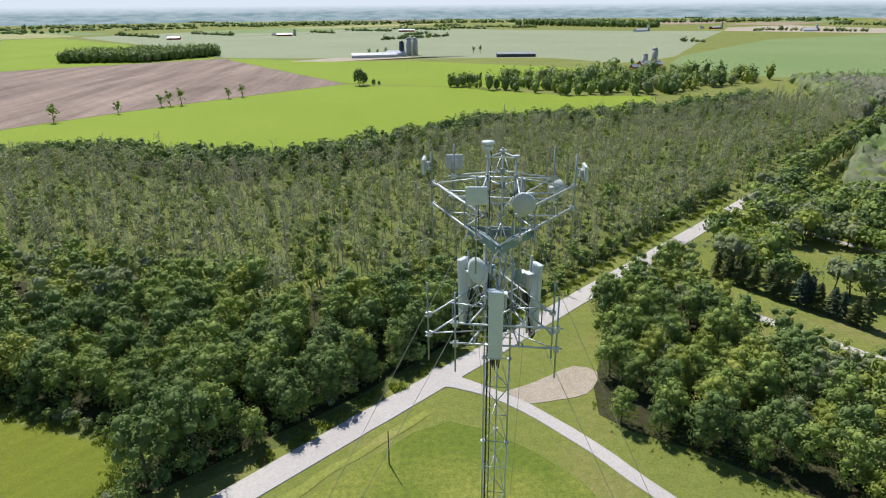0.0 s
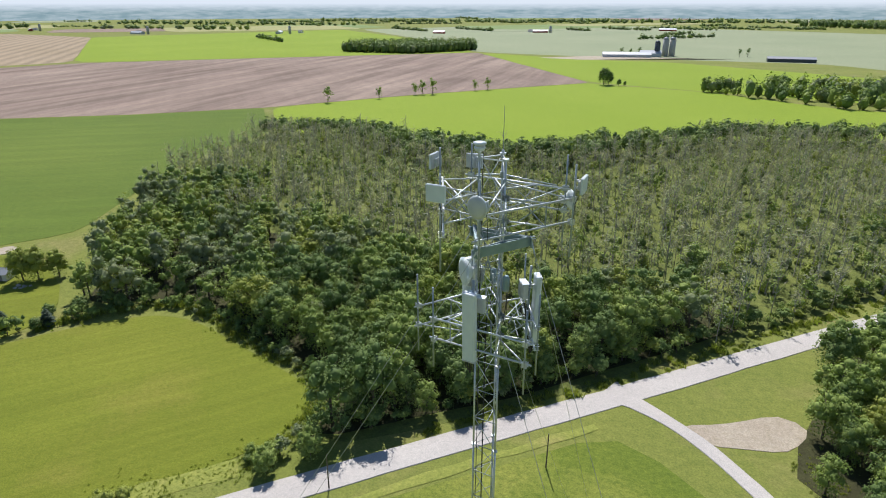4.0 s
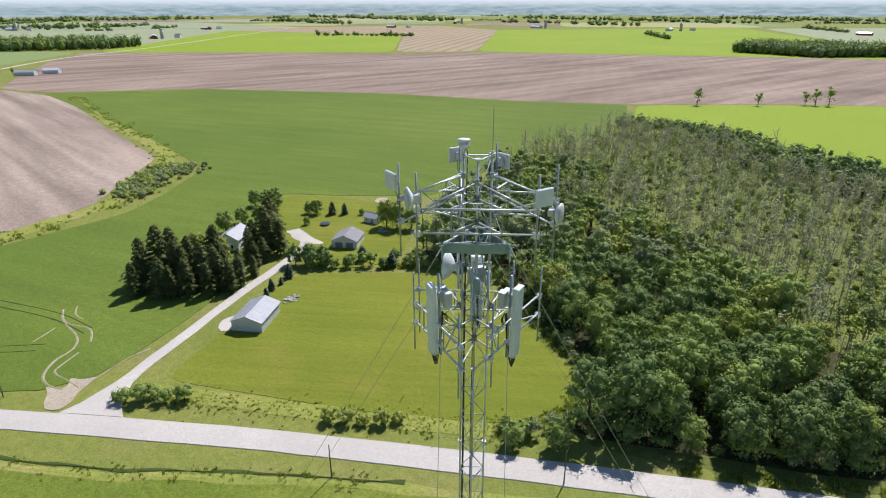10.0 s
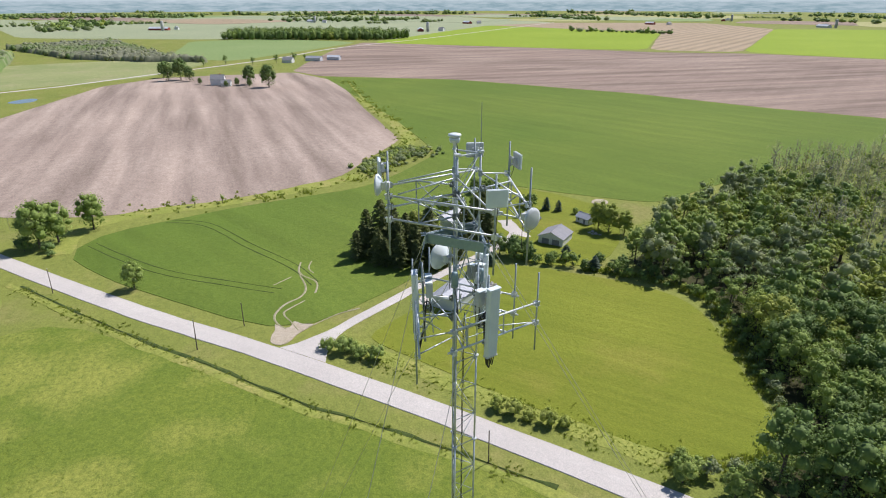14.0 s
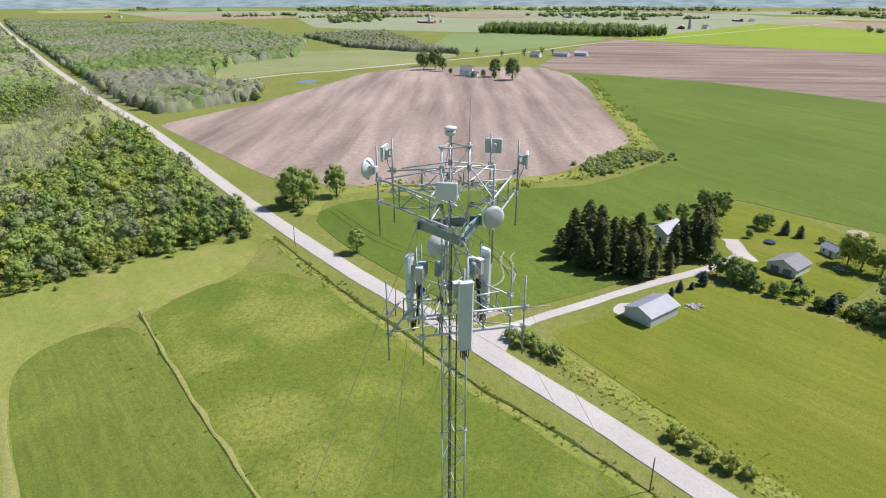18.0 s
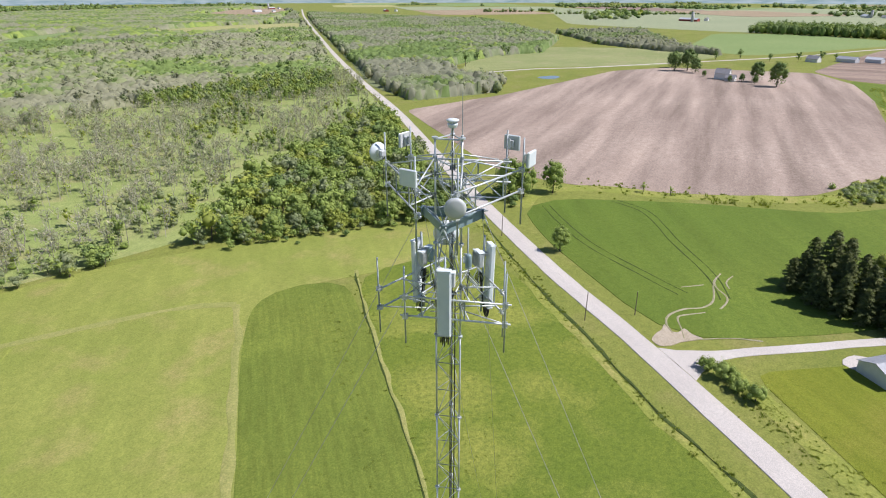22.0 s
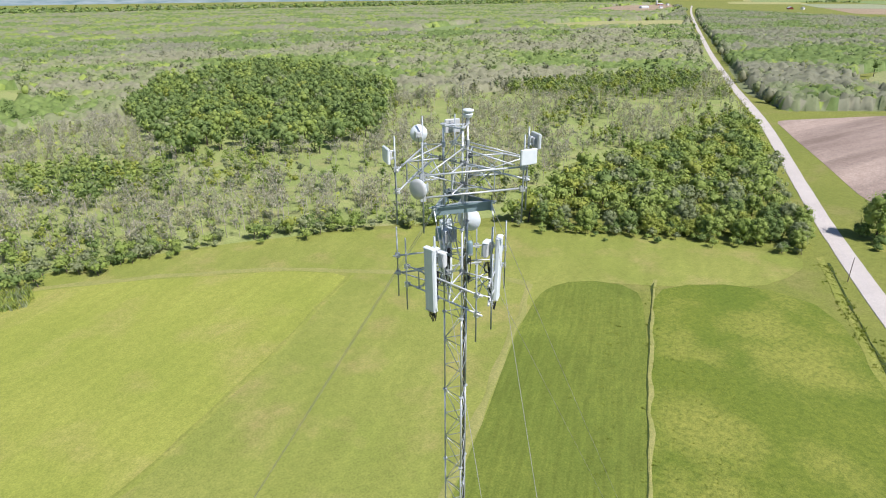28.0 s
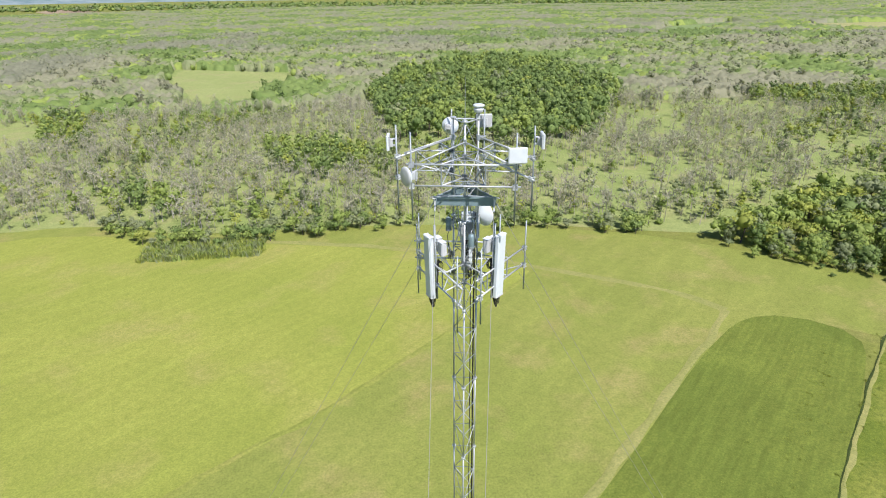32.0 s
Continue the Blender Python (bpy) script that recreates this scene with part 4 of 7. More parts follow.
rng = np.random.default_rng(7)
NEAR = [broadleaf(10 + k, h, s, 1400, 0.29, l, -0.04) for k, (h, s, l) in enumerate([(15, 4.6, 19), (13, 4.1, 17), (16.5, 4.8, 20), (12, 3.8, 16), (14, 4.9, 20)])]
SOLO = [broadleaf(15 + k, h, s, 1700, 0.29, 26, -0.06, 20, 1.1) for k, (h, s) in enumerate([(13, 4.6), (12, 4.2), (14, 4.8)])]
DEEP = [broadleaf(20 + k, h, s, 330, 0.42, l, 0.0, 7, 1.15) for k, (h, s, l) in enumerate([(15, 4.6, 9), (13, 4.2, 8), (16, 4.8, 9)])]
MIDDLE = [broadleaf(30 + k, h, s, 120, 0.72, 6, 0.0, 3, 1.25) for k, (h, s) in enumerate([(14, 4.4), (12, 3.9), (15, 4.2)])]
DOME = [broadleaf(36 + k, h, s, 180, 0.72, 9, 0.0, 5, 1.15) for k, (h, s) in enumerate([(15, 6.2), (14, 5.6), (16, 6.6)])]
SAPLING = [broadleaf(40 + k, h, s, 120, 0.45, 5, 0.05, 1, 1.3) for k, (h, s) in enumerate([(10, 2.0), (12, 2.3), (8, 1.9)])]
FAR = [clump(50 + k, h, s, 18, 1.15) for k, (h, s) in enumerate([(10.5, 4.6), (9.0, 5.0), (12, 4.2)])]
GROVE = [clump(45 + k, h, s, 40, 1.4) for k, (h, s) in enumerate([(14, 5.0), (12, 5.5), (16, 4.6)])]
ROWTREE = [clump(65 + k, h, s, 12, 2.6) for k, (h, s) in enumerate([(9.5, 8.0), (8.0, 9.0), (11, 7.5)])]
FARTHEST = [clump(55 + k, h, s, 12, 1.7) for k, (h, s) in enumerate([(15, 8.0), (13, 9.0), (17, 7.5)])]
HEDGE = [broadleaf(140 + k, h, s, 190, 0.36, 6, 0.1, 4, 1.2) for k, (h, s) in enumerate([(5.5, 2.8), (4.5, 2.5), (6.5, 3.0)])]
ROUND = [broadleaf(130 + k, h, s, 1100, 0.23, 20, -0.08, 18, 1.15) for k, (h, s) in enumerate([(7.5, 3.0), (6.0, 2.7), (8.5, 3.2)])]
LUSH = [broadleaf(150 + k, h, s, 520, 0.16, 9, 0.04, 10, 1.2) for k, (h, s) in enumerate([(3.2, 2.2), (2.4, 1.9), (4.0, 2.4)])]
BUSH = [clump(60 + k, h, s, 40, 0.5) for k, (h, s) in enumerate([(3.2, 2.4), (2.4, 2.0), (4.2, 2.6)])]
BARE = [bare_tree(70 + k, h, l, 0.2, 0.034, 5) for k, (h, l) in enumerate([(17, 36), (15, 50), (18, 26), (14, 56), (13, 20)])]
PALE = [bare_tree(80 + k, h, l, 0.42, 0.05, 10, 1.0) for k, (h, l) in enumerate([(14, 16), (12, 24), (15, 12), (11, 28), (10, 24)])]
SPRUCE = [spruce(90 + k, h, s, 1480) for k, (h, s) in enumerate([(18, 5.0), (15, 4.7), (19, 5.4)])]

FIR = [spruce(96 + k, h, s, 900) for k, (h, s) in enumerate([(7.0, 3.0), (6.0, 2.8), (8.0, 3.3)])]

SCRUB = [bare_bush(110 + k, h, l) for k, (h, l) in enumerate([(5.5, 10), (4.0, 16), (7.0, 8), (3.2, 22)])]
TUFT = [tuft(120 + k, h) for k, h in enumerate([0.9, 1.3, 0.7])]

LEAVES = ["bark", "leaf_mid", "leaf_dark", "leaf_yellow", "leaf_olive", "leaf_grey", "twigs"]
TREE_WORDS = {"leaf_mid": "mid-green", "leaf_dark": "dark green", "leaf_yellow": "yellow-green", "leaf_olive": "greyish olive", "needles": "dark", "needles_blue": "blue-grey"}
MADE = {}


def tree(kind, k, leaf, x, y, scale, turn, where, group, category="tree"):
    """One tree as a thing with a trunk and a crown; the meshes are shared between alike trees."""
    key = (kind, k, leaf)
    if key not in MADE:
        p = {"fir": FIR, "round": ROUND, "near": NEAR, "solo": SOLO, "spruce": SPRUCE, "bare": BARE, "bush": LUSH, "middle": MIDDLE}[kind][k]
        MADE[key] = (plant_mesh("trunk", p, ["deadwood" if kind == "bare" else "bark"], (0,)), plant_mesh("crown", p, [leaf], (1, 2)))
    noun = {"spruce": "spruce", "fir": "broad evergreen", "bush": "bush"}.get(kind, "broadleaf tree")
    ob = thing(category if category != "tree" else ("spruce_tree" if kind == "spruce" else "tree"), f"{TREE_WORDS.get(leaf, 'leafy')} {noun} {where}", category, group, pose(x, y, 0, 0, 0, math.degrees(turn)) @ Matrix.Scale(scale, 4))
    new("trunk", MADE[key][0]).parent = ob
    new("crown", MADE[key][1]).parent = ob
    return ob


def leaf_choice(weights):
    return int(rng.choice(len(weights), p=np.array(weights) / sum(weights))) + 1


# the north wood: a dense green belt by the road and the lawn, dying grey trees behind it, a dark rim at the far side
LAWN_EDGE = np.array([(p.x, p.y) for p in spline([(-148.8, 75), (-131, 96.5), (-119, 105), (-108, 105.5), (-97, 102), (-77, 94), (-62, 87.5), (-57, 81), (-57.5, 70), (-62, 62)], 3.0)])


def belt(x, y):
    d_road = float(np.min(np.hypot(ROAD_NP[:, 0] - x, ROAD_NP[:, 1] - y)))
    d_lawn = float(np.min(np.hypot(LAWN_EDGE[:, 0] - x, LAWN_EDGE[:, 1] - y)))
    wave = 14 * noise.noise((x * 0.022, y * 0.022, 3.0))
    return (d_road < 46 + wave and x < 25) or (d_lawn < 66 + wave and x < -40) or (x < -150 and d_lawn < 125 + wave)


def off_lawn(x, y, gap):
    return float(np.min(np.hypot(LAWN_EDGE[:, 0] - x, LAWN_EDGE[:, 1] - y))) > gap


FAR_RIM = np.array([(p.x, p.y) for p in spline([(-233, 351), (-160, 350), (-79, 317), (14, 375), (52, 413), (198, 449), (300, 500)], 6.0)])


def rim_distance(x, y):
    return float(np.min(np.hypot(FAR_RIM[:, 0] - x, FAR_RIM[:, 1] - y)))


front = scatter(WOODS_NORTH, 5.7, rng, lambda x, y: off_road(x, y, 10.5) and off_lawn(x, y, 7.5) and belt(x, y))
front.sort(key=lambda p: math.hypot(p[0] + 30, p[1] - 60))
for n, (x, y) in enumerate(front[:150]):
    leaf = LEAVES[leaf_choice([4.5, 6, 0.8, 0.3])]
    tree("near", int(rng.integers(5)), leaf, x, y, rng.uniform(0.72, 1.12), rng.uniform(0, 6.28), "in the dense wood by the road", "trees of the north wood")
bulk("wood_trees", DEEP + SAPLING, [(int(rng.choice([0, 1, 2, 0, 1, 2, 3, 4])), x, y, rng.uniform(0.72, 1.1), rng.uniform(0, 6.28), leaf_choice([5, 1.5, 2.0, 4])) for x, y in front[150:]], LEAVES, "dense green broadleaf trees behind the lawn", "woodland")
skirt = []
for x, y in [(p.x, p.y) for p in spline([(-52, 69), (-43, 76), (-14, 99), (10, 120), (50, 158), (81, 185), (150, 247)], 1.7)]:
    skirt.append((int(rng.integers(3)), x - 0.7 + rng.normal() * 1.1, y + 1.2 + rng.normal() * 1.1, rng.uniform(0.45, 0.95), rng.uniform(0, 6.28), leaf_choice([4, 5, 0.8, 0.2])))
for x, y in LAWN_EDGE[::1]:
    away = Vector((x + 104, y - 66, 0)).normalized()
    for d, lo, hi in ((3.2, 0.3, 0.5), (5.0, 0.5, 0.9)):
        skirt.append((int(rng.integers(3)), x + away.x * d + rng.normal() * 0.8, y + away.y * d + rng.normal() * 0.8, rng.uniform(lo, hi), rng.uniform(0, 6.28), leaf_choice([4, 4, 0.8, 0.6])))
bulk("wood_skirt", HEDGE, skirt, LEAVES, "dark leafy shrubs along the edge of the wood", "shrubs")
back = scatter(WOODS_NORTH, 5.6, rng, lambda x, y: off_road(x, y, 10) and not belt(x, y))
spots = []
for x, y in back:
    g = noise.noise((x * 0.014, y * 0.014, 11.0)) + (0.2 if x > 120 else 0)
    rim, turn = rim_distance(x, y), rng.uniform(0, 6.28)
    if rim < 22 and rng.uniform() < 0.8:
        spots.append((8 + int(rng.integers(3)), x, y, rng.uniform(1.7, 2.5), turn, int(rng.choice([2, 2, 1]))))
    elif rng.uniform() < (0.84 if g < 0.12 else 0.58):
        spots.append((int(rng.integers(5)), x, y, rng.uniform(0.8, 1.15), turn, int(rng.choice([5, 5, 5, 4, 4, 4, 1]))))
    else:
        spots.append((5 + int(rng.integers(3)), x, y, rng.uniform(0.7, 1.3), turn, leaf_choice([3, 1.5, 1.6, 2])))
bulk("dying_wood", BARE + SAPLING + HEDGE, spots, ["deadwood", *LEAVES[1:]], "grey dying ash trees with green saplings among them", "woodland")
under = scatter(WOODS_NORTH, 8.0, rng, lambda x, y: off_road(x, y, 8) and not belt(x, y))
bulk("undergrowth", BUSH, [(int(rng.integers(3)), x, y, rng.uniform(0.35, 0.95), rng.uniform(0, 6.28), leaf_choice([2, 0.3, 4, 1.2])) for x, y in under], LEAVES, "yellow-green bushes under the dying trees", "undergrowth")

# the east wood between the two lanes
east_spots = sorted(scatter(WOODS_EAST, 5.2, rng, lambda x, y: off_road(x, y, 7) and math.hypot(x - 31, y - 96) > 15), key=lambda p: math.hypot(p[0] - 20, p[1] - 80))
bulk("east_wood_trees", DEEP, [(int(rng.integers(3)), x, y, rng.uniform(0.65, 1.0), rng.uniform(0, 6.28), leaf_choice([4, 2, 3, 1.5])) for x, y in east_spots[85:]], LEAVES, "mixed green trees behind the lane", "woodland")
for x, y in east_spots[:85]:
    tree("near", int(rng.integers(5)), LEAVES[leaf_choice([4, 3, 3, 0.5])], x, y, rng.uniform(0.6, 1.0), rng.uniform(0, 6.28), "in the wood beside the lane", "trees of the east wood")
FAR_EAST = [(110, 200), (98, 156), (118, 140), (150, 120), (150, 95), (300, 60), (600, 300), (700, 620), (440, 660), (330, 396), (165, 236)]
east = scatter(FAR_EAST, 6.0, rng, lambda x, y: off_road(x, y, 5.5 if x > 150 else 9) and math.hypot(x - 140, y - 155) > 18)
bulk("east_forest", HEDGE, [(int(rng.integers(3)), x, y, rng.uniform(1.5, 2.4), rng.uniform(0, 6.28), leaf_choice([3, 1.2, 2, 2])) for x, y in east if math.hypot(x, y) < 300], LEAVES, "mixed green and grey forest east of the road", "forest")
screen = [(p.x + 5.2 + rng.normal() * 0.8, p.y - 5.8 + rng.normal() * 0.8) for p in spline([(166, 242), (300, 360), (400, 446)], 3.6)]
bulk("roadside_trees", DEEP, [(int(rng.integers(3)), x, y, rng.uniform(0.85, 1.15), rng.uniform(0, 6.28), leaf_choice([4, 2, 1, 2])) for x, y in screen], LEAVES, "tall green trees leaning over the road", "woodland")
for k in range(15):
    s = k / 14
    tree("spruce", k % 3, "needles_blue" if k in (8, 9, 11, 12) else "needles", 97 + 23 * s + rng.normal() * 0.6, 152 - 34 * s + rng.normal() * 0.6, rng.uniform(0.42, 0.6), rng.uniform(0, 6.28), "in a row beside a gravel lane", "row of spruces by the lane")

# south-west clump and the marsh
clump_spots = sorted(scatter(CLUMP_SW, 6.0, rng, lambda x, y: off_road(x, y, 8)), key=lambda p: -p[0] * 0.4 - p[1])
bulk("clump_trees", HEDGE + HEDGE, [(int(rng.integers(6)), x, y, rng.uniform(1.2, 2.0), rng.uniform(0, 6.28), leaf_choice([5, 1.4, 2.2, 2])) for x, y in clump_spots[50:]], LEAVES, "broadleaf trees of the roadside clump", "woodland")
for x, y in clump_spots[:50]:
    tree("round", int(rng.integers(3)), LEAVES[leaf_choice([5, 2.0, 1.6, 1.6])], x, y, rng.uniform(0.8, 1.4), rng.uniform(0, 6.28), "in the clump between road and marsh", "trees of the roadside clump")
MARSH = [(300, -240), (130, -206), (95, -208), (68, -193), (12, -195), (-58, -187), (-91, -176), (-120, -172), (-176, -205), (-300, -225), (-345, -230), (-478, -356), (-760, -622), (-900, -900), (-300, -900), (300, -800)]
DENSE_S = [(-17, -318), (0, -446), (-33, -585), (-140, -690), (-199, -620), (-197, -441), (-158, -372), (-122, -300), (-74, -290), (-46, -312)]
GREEN_SPOTS = [
    [(49, -268), (53, -318), (27, -322), (-12, -280), (-10, -252), (23, -252)],
    [(194, -335), (216, -416), (184, -421), (146, -328)],
    [(-200, -430), (-299, -620), (-397, -600), (-474, -380), (-390, -310), (-300, -365), (-275, -430)],
    [(70, -206), (95, -212), (120, -225), (100, -240), (70, -222)],
]
CLEARINGS = [[(195, -690), (72, -640), (55, -557), (86, -520), (80, -440), (128, -435), (146, -523), (172, -560)], [(244, -404), (200, -396), (174, -330), (200, -308), (264, -330)]]
spots, bushes, thicket = [], [], []
for x, y in scatter(MARSH, 6.0, rng, lambda x, y: off_road(x, y, 8) and not inside(DENSE_S, x, y) and not any(inside(c, x, y) for c in CLEARINGS)):
    if y < -425:
        continue
    g = noise.noise((x * 0.014, y * 0.014, 21.0)) + 0.12 * rng.normal()
    green = any(inside(c, x, y) for c in GREEN_SPOTS)
    bare = noise.noise((x * 0.02, y * 0.02, 5.0)) > (0.12 if x < -60 else 0.55) and y > -420
    turn = rng.uniform(0, 6.28)
    if green:
        spots.append((5 + int(rng.integers(3)), x, y, rng.uniform(0.55, 0.9), turn, leaf_choice([4, 2, 1.5, 1.5])))
        continue
    if bare and rng.uniform() < 0.78:
        continue
    if g > 0.24:
        spots.append((5 + int(rng.integers(3)), x, y, rng.uniform(0.3, 0.7), turn, leaf_choice([3, 0.5, 2.4, 3.5])))
    elif rng.uniform() < 0.85:
        spots.append((int(rng.integers(5)), x, y, rng.uniform(0.6, 1.05) * (1.1 if y > -270 else 1.0), turn, int(rng.choice([5, 5, 5, 4, 4, 3]))))
    if rng.uniform() < 0.5:
        thicket.append((int(rng.integers(4)), x + 2.5, y - 2, rng.uniform(0.6, 1.3), turn, int(rng.choice([5, 5, 4, 3]))))
        if rng.uniform() < 0.4:
            bushes.append((int(rng.integers(3)), x + 3, y + 2, rng.uniform(0.3, 0.9), turn, leaf_choice([2.5, 0.1, 2.5, 3])))
bulk("marsh_trees", PALE + MIDDLE, spots, ["deadwood", *LEAVES[1:]], "pale dead trees and thin saplings in marsh grass", "marsh trees")
bulk("marsh_thicket", SCRUB, thicket, ["deadwood", *LEAVES[1:]], "pale grey leafless thicket in marsh grass", "thicket")
bulk("marsh_bushes", BUSH, bushes, LEAVES, "green and olive bushes in marsh grass", "bushes")
bulk("oak_wood", DOME, [(int(rng.integers(3)), x, y, rng.uniform(0.7, 1.15), rng.uniform(0, 6.28), leaf_choice([3.5, 6.5, 0.3, 0.2])) for x, y in scatter(DENSE_S, 9.2, rng)], LEAVES, "rich green closed wood beyond the marsh", "woodland")

# far forests and groves
FAR_OPEN = CLEARINGS + [[(-498, -1040), (-625, -1218), (-824, -1340), (-754, -1215), (-576, -1040)], [(-818, -1030), (-923, -1222), (-1112, -1243), (-1231, -1196), (-1347, -1158), (-1095, -957), (-952, -980)], [(-1568, -1846), (-2129, -2218), (-2488, -2257), (-1971, -1757), (-1528, -1485)]]


def far_wood(name, outline, gap, label, weights=(3, 2, 0.8, 2), lo=0.8, hi=1.2, plants=FAR):
    rows = [(int(rng.integers(3)), x, y, rng.uniform(lo, hi), rng.uniform(0, 6.28), leaf_choice(weights)) for x, y in scatter(outline, gap, rng, lambda x, y: off_road(x, y, 9))]
    bulk(name, plants, rows, LEAVES, label, "woodland")


def inside_many(poly, x, y):
    hit = np.zeros(x.shape, bool)
    for (ax, ay), (bx, by) in zip(poly, poly[1:] + poly[:1]):
        if ay != by:
            hit ^= ((ay > y) != (by > y)) & (x < (bx - ax) * (y - ay) / (by - ay) + ax)
    return hit


def canopy(name, outline, gap, grid, label, tall, grey, stray=0.16, plants=FAR, lo=0.85, hi=1.2, apart=()):
    """The closed roof of a far wood: crown beside crown in one rough sheet down to the ground at its rim, with single trees standing out of it."""
    crng = np.random.default_rng(len(name) * 31 + int(gap * 10))
    x0, x1 = min(p[0] for p in outline), max(p[0] for p in outline)
    y0, y1 = min(p[1] for p in outline), max(p[1] for p in outline)
    nx, ny = int((x1 - x0) / grid) + 2, int((y1 - y0) / grid) + 2
    X, Y = np.meshgrid(x0 + grid * np.arange(nx), y0 + grid * np.arange(ny))
    X, Y = X + crng.normal(size=X.shape) * 0.22 * grid, Y + crng.normal(size=X.shape) * 0.22 * grid
    ok = inside_many(outline, X, Y)
    for c in [*FAR_OPEN, *apart]:
        ok &= ~inside_many(c, X, Y)
    near = ROAD_NP[::2]
    for j in range(ny):
        if ok[j].any():
            ok[j] &= np.min(np.hypot(X[j][:, None] - near[None, :, 0], Y[j][:, None] - near[None, :, 1]), axis=1) > 13
    cx, cy = int((x1 - x0) / gap) + 4, int((y1 - y0) / gap) + 4
    px = x0 + gap * (np.arange(cx)[None, :] - 1 + crng.uniform(-0.5, 0.5, (cy, cx)))
    py = y0 + gap * (np.arange(cy)[:, None] - 1 + crng.uniform(-0.5, 0.5, (cy, cx)))
    ph, pr = tall * crng.uniform(0.62, 1.12, (cy, cx)), gap * crng.uniform(0.6, 0.95, (cy, cx))
    leaf = np.ones((cy, cx), int)
    for j in range(cy):
        for i in range(cx):
            g = noise.noise((px[j, i] * 0.008, py[j, i] * 0.008, 31.0)) + 0.5 * noise.noise((px[j, i] * 0.02, py[j, i] * 0.02, 3.0)) + 0.14 * crng.normal()
            leaf[j, i] = 5 if g > 0.5 - 1.1 * grey else 4 if g > 0.2 - 1.1 * grey else 1 if g > -0.2 else 2
    ci, cj = ((X - x0) / gap).astype(int) + 1, ((Y - y0) / gap).astype(int) + 1
    Z, kind = np.full(X.shape, 0.3 * tall), np.ones(X.shape, int)
    for dj in (-1, 0, 1):
        for di in (-1, 0, 1):
            a, b = np.clip(cj + dj, 0, cy - 1), np.clip(ci + di, 0, cx - 1)
            d2 = ((X - px[a, b]) ** 2 + (Y - py[a, b]) ** 2) / pr[a, b] ** 2
            z = np.where(d2 < 1, ph[a, b] * (0.35 + 0.65 * np.sqrt(np.maximum(0, 1 - d2))), 0)
            kind = np.where(z > Z, leaf[a, b], kind)
            Z = np.maximum(Z, z)
    Z += crng.normal(size=Z.shape) * 0.085 * tall
    full = ok[:-1, :-1] & ok[1:, :-1] & ok[:-1, 1:] & ok[1:, 1:]
    deep = np.zeros(X.shape, bool)
    deep[1:-1, 1:-1] = full[:-1, :-1] & full[1:, :-1] & full[:-1, 1:] & full[1:, 1:]
    Z = np.where(deep, np.maximum(Z, 0.5), 0.0)
    jj, ii = np.nonzero(full)
    quads = np.stack([jj * nx + ii, jj * nx + ii + 1, (jj + 1) * nx + ii + 1, (jj + 1) * nx + ii], 1)
    used, flat = np.unique(quads, return_inverse=True)
    me = bpy.data.meshes.new(name)
    me.vertices.add(len(used))
    me.vertices.foreach_set("co", np.stack([X.ravel()[used], Y.ravel()[used], Z.ravel()[used]], 1).astype(np.float32).ravel())
    me.loops.add(4 * len(quads))
    me.loops.foreach_set("vertex_index", flat.ravel().astype(np.int32))
    me.polygons.add(len(quads))
    me.polygons.foreach_set("loop_start", np.arange(0, 4 * len(quads), 4, dtype=np.int32))
    for k in LEAVES:
        me.materials.append(M[k])
    me.polygons.foreach_set("material_index", kind[jj, ii].astype(np.int32))
    me.update(calc_edges=True)
    me.validate()
    tagged(new(name, me), label, "woodland", kind="stuff")
    rows = []
    for x, y in scatter(outline, gap * 1.05, rng, lambda x, y: off_road(x, y, 9) and not any(inside(c, x, y) for c in [*FAR_OPEN, *apart])):
        if rng.uniform() < stray:
            j, i = min(cy - 1, int((y - y0) / gap) + 1), min(cx - 1, int((x - x0) / gap) + 1)
            rows.append((int(rng.integers(len(plants))), x, y, rng.uniform(lo, hi), rng.uniform(0, 6.28), int(leaf[j, i])))
    bulk(name + "_trees", plants, rows, LEAVES, "single crowns standing out of the " + label, "woodland")


canopy("marsh_forest", [(300, -418), (150, -424), (-200, -418), (-380, -420), (-505, -392), (-760, -628), (-1000, -840), (-900, -900), (-300, -900), (300, -800)], 6.5, 2.4, "mixed grey and green forest behind the marsh", 8.5, 0.3, 0.26, FAR + MIDDLE[:1], 0.65, 1.05, (DENSE_S,))
canopy("forest_south", [(300, -240), (600, -300), (800, -800), (300, -1150), (-300, -1150), (-900, -900), (-300, -900), (300, -800)], 7.5, 2.5, "grey-green forest behind the marsh", 9.0, 0.3, 0.2)
canopy("far_forest_south", [(300, -1150), (-300, -1150), (-900, -900), (-1100, -1050), (-2200, -1930), (-2500, -2500), (-1400, -2600), (400, -2600), (1500, -1800), (1200, -700), (600, -300), (800, -800)], 12, 6.0, "unbroken forest rolling south to the horizon", 11.0, 0.2, 0.12, FARTHEST, 0.55, 0.85)
canopy("far_forest_road", [(-480, -372), (-760, -640), (-900, -900), (-1100, -1050), (-2000, -1720), (-1650, -1430), (-1100, -920)], 7.5, 2.8, "roadside forest", 8.0, 0.36)
canopy("west_wood", [(-400, -245), (-474, -203), (-523, -218), (-565, -292), (-640, -330), (-766, -330), (-830, -290), (-1088, -352), (-1631, -726), (-1900, -1600), (-1454, -1225), (-640, -485), (-452, -316)], 7.5, 2.6, "grey-green wood on the far side of the road", 9.5, 0.32, 0.2)
EAST_FAR = [(198, 240), (262, 110), (300, 60), (600, 300), (700, 620), (440, 660), (330, 396)]
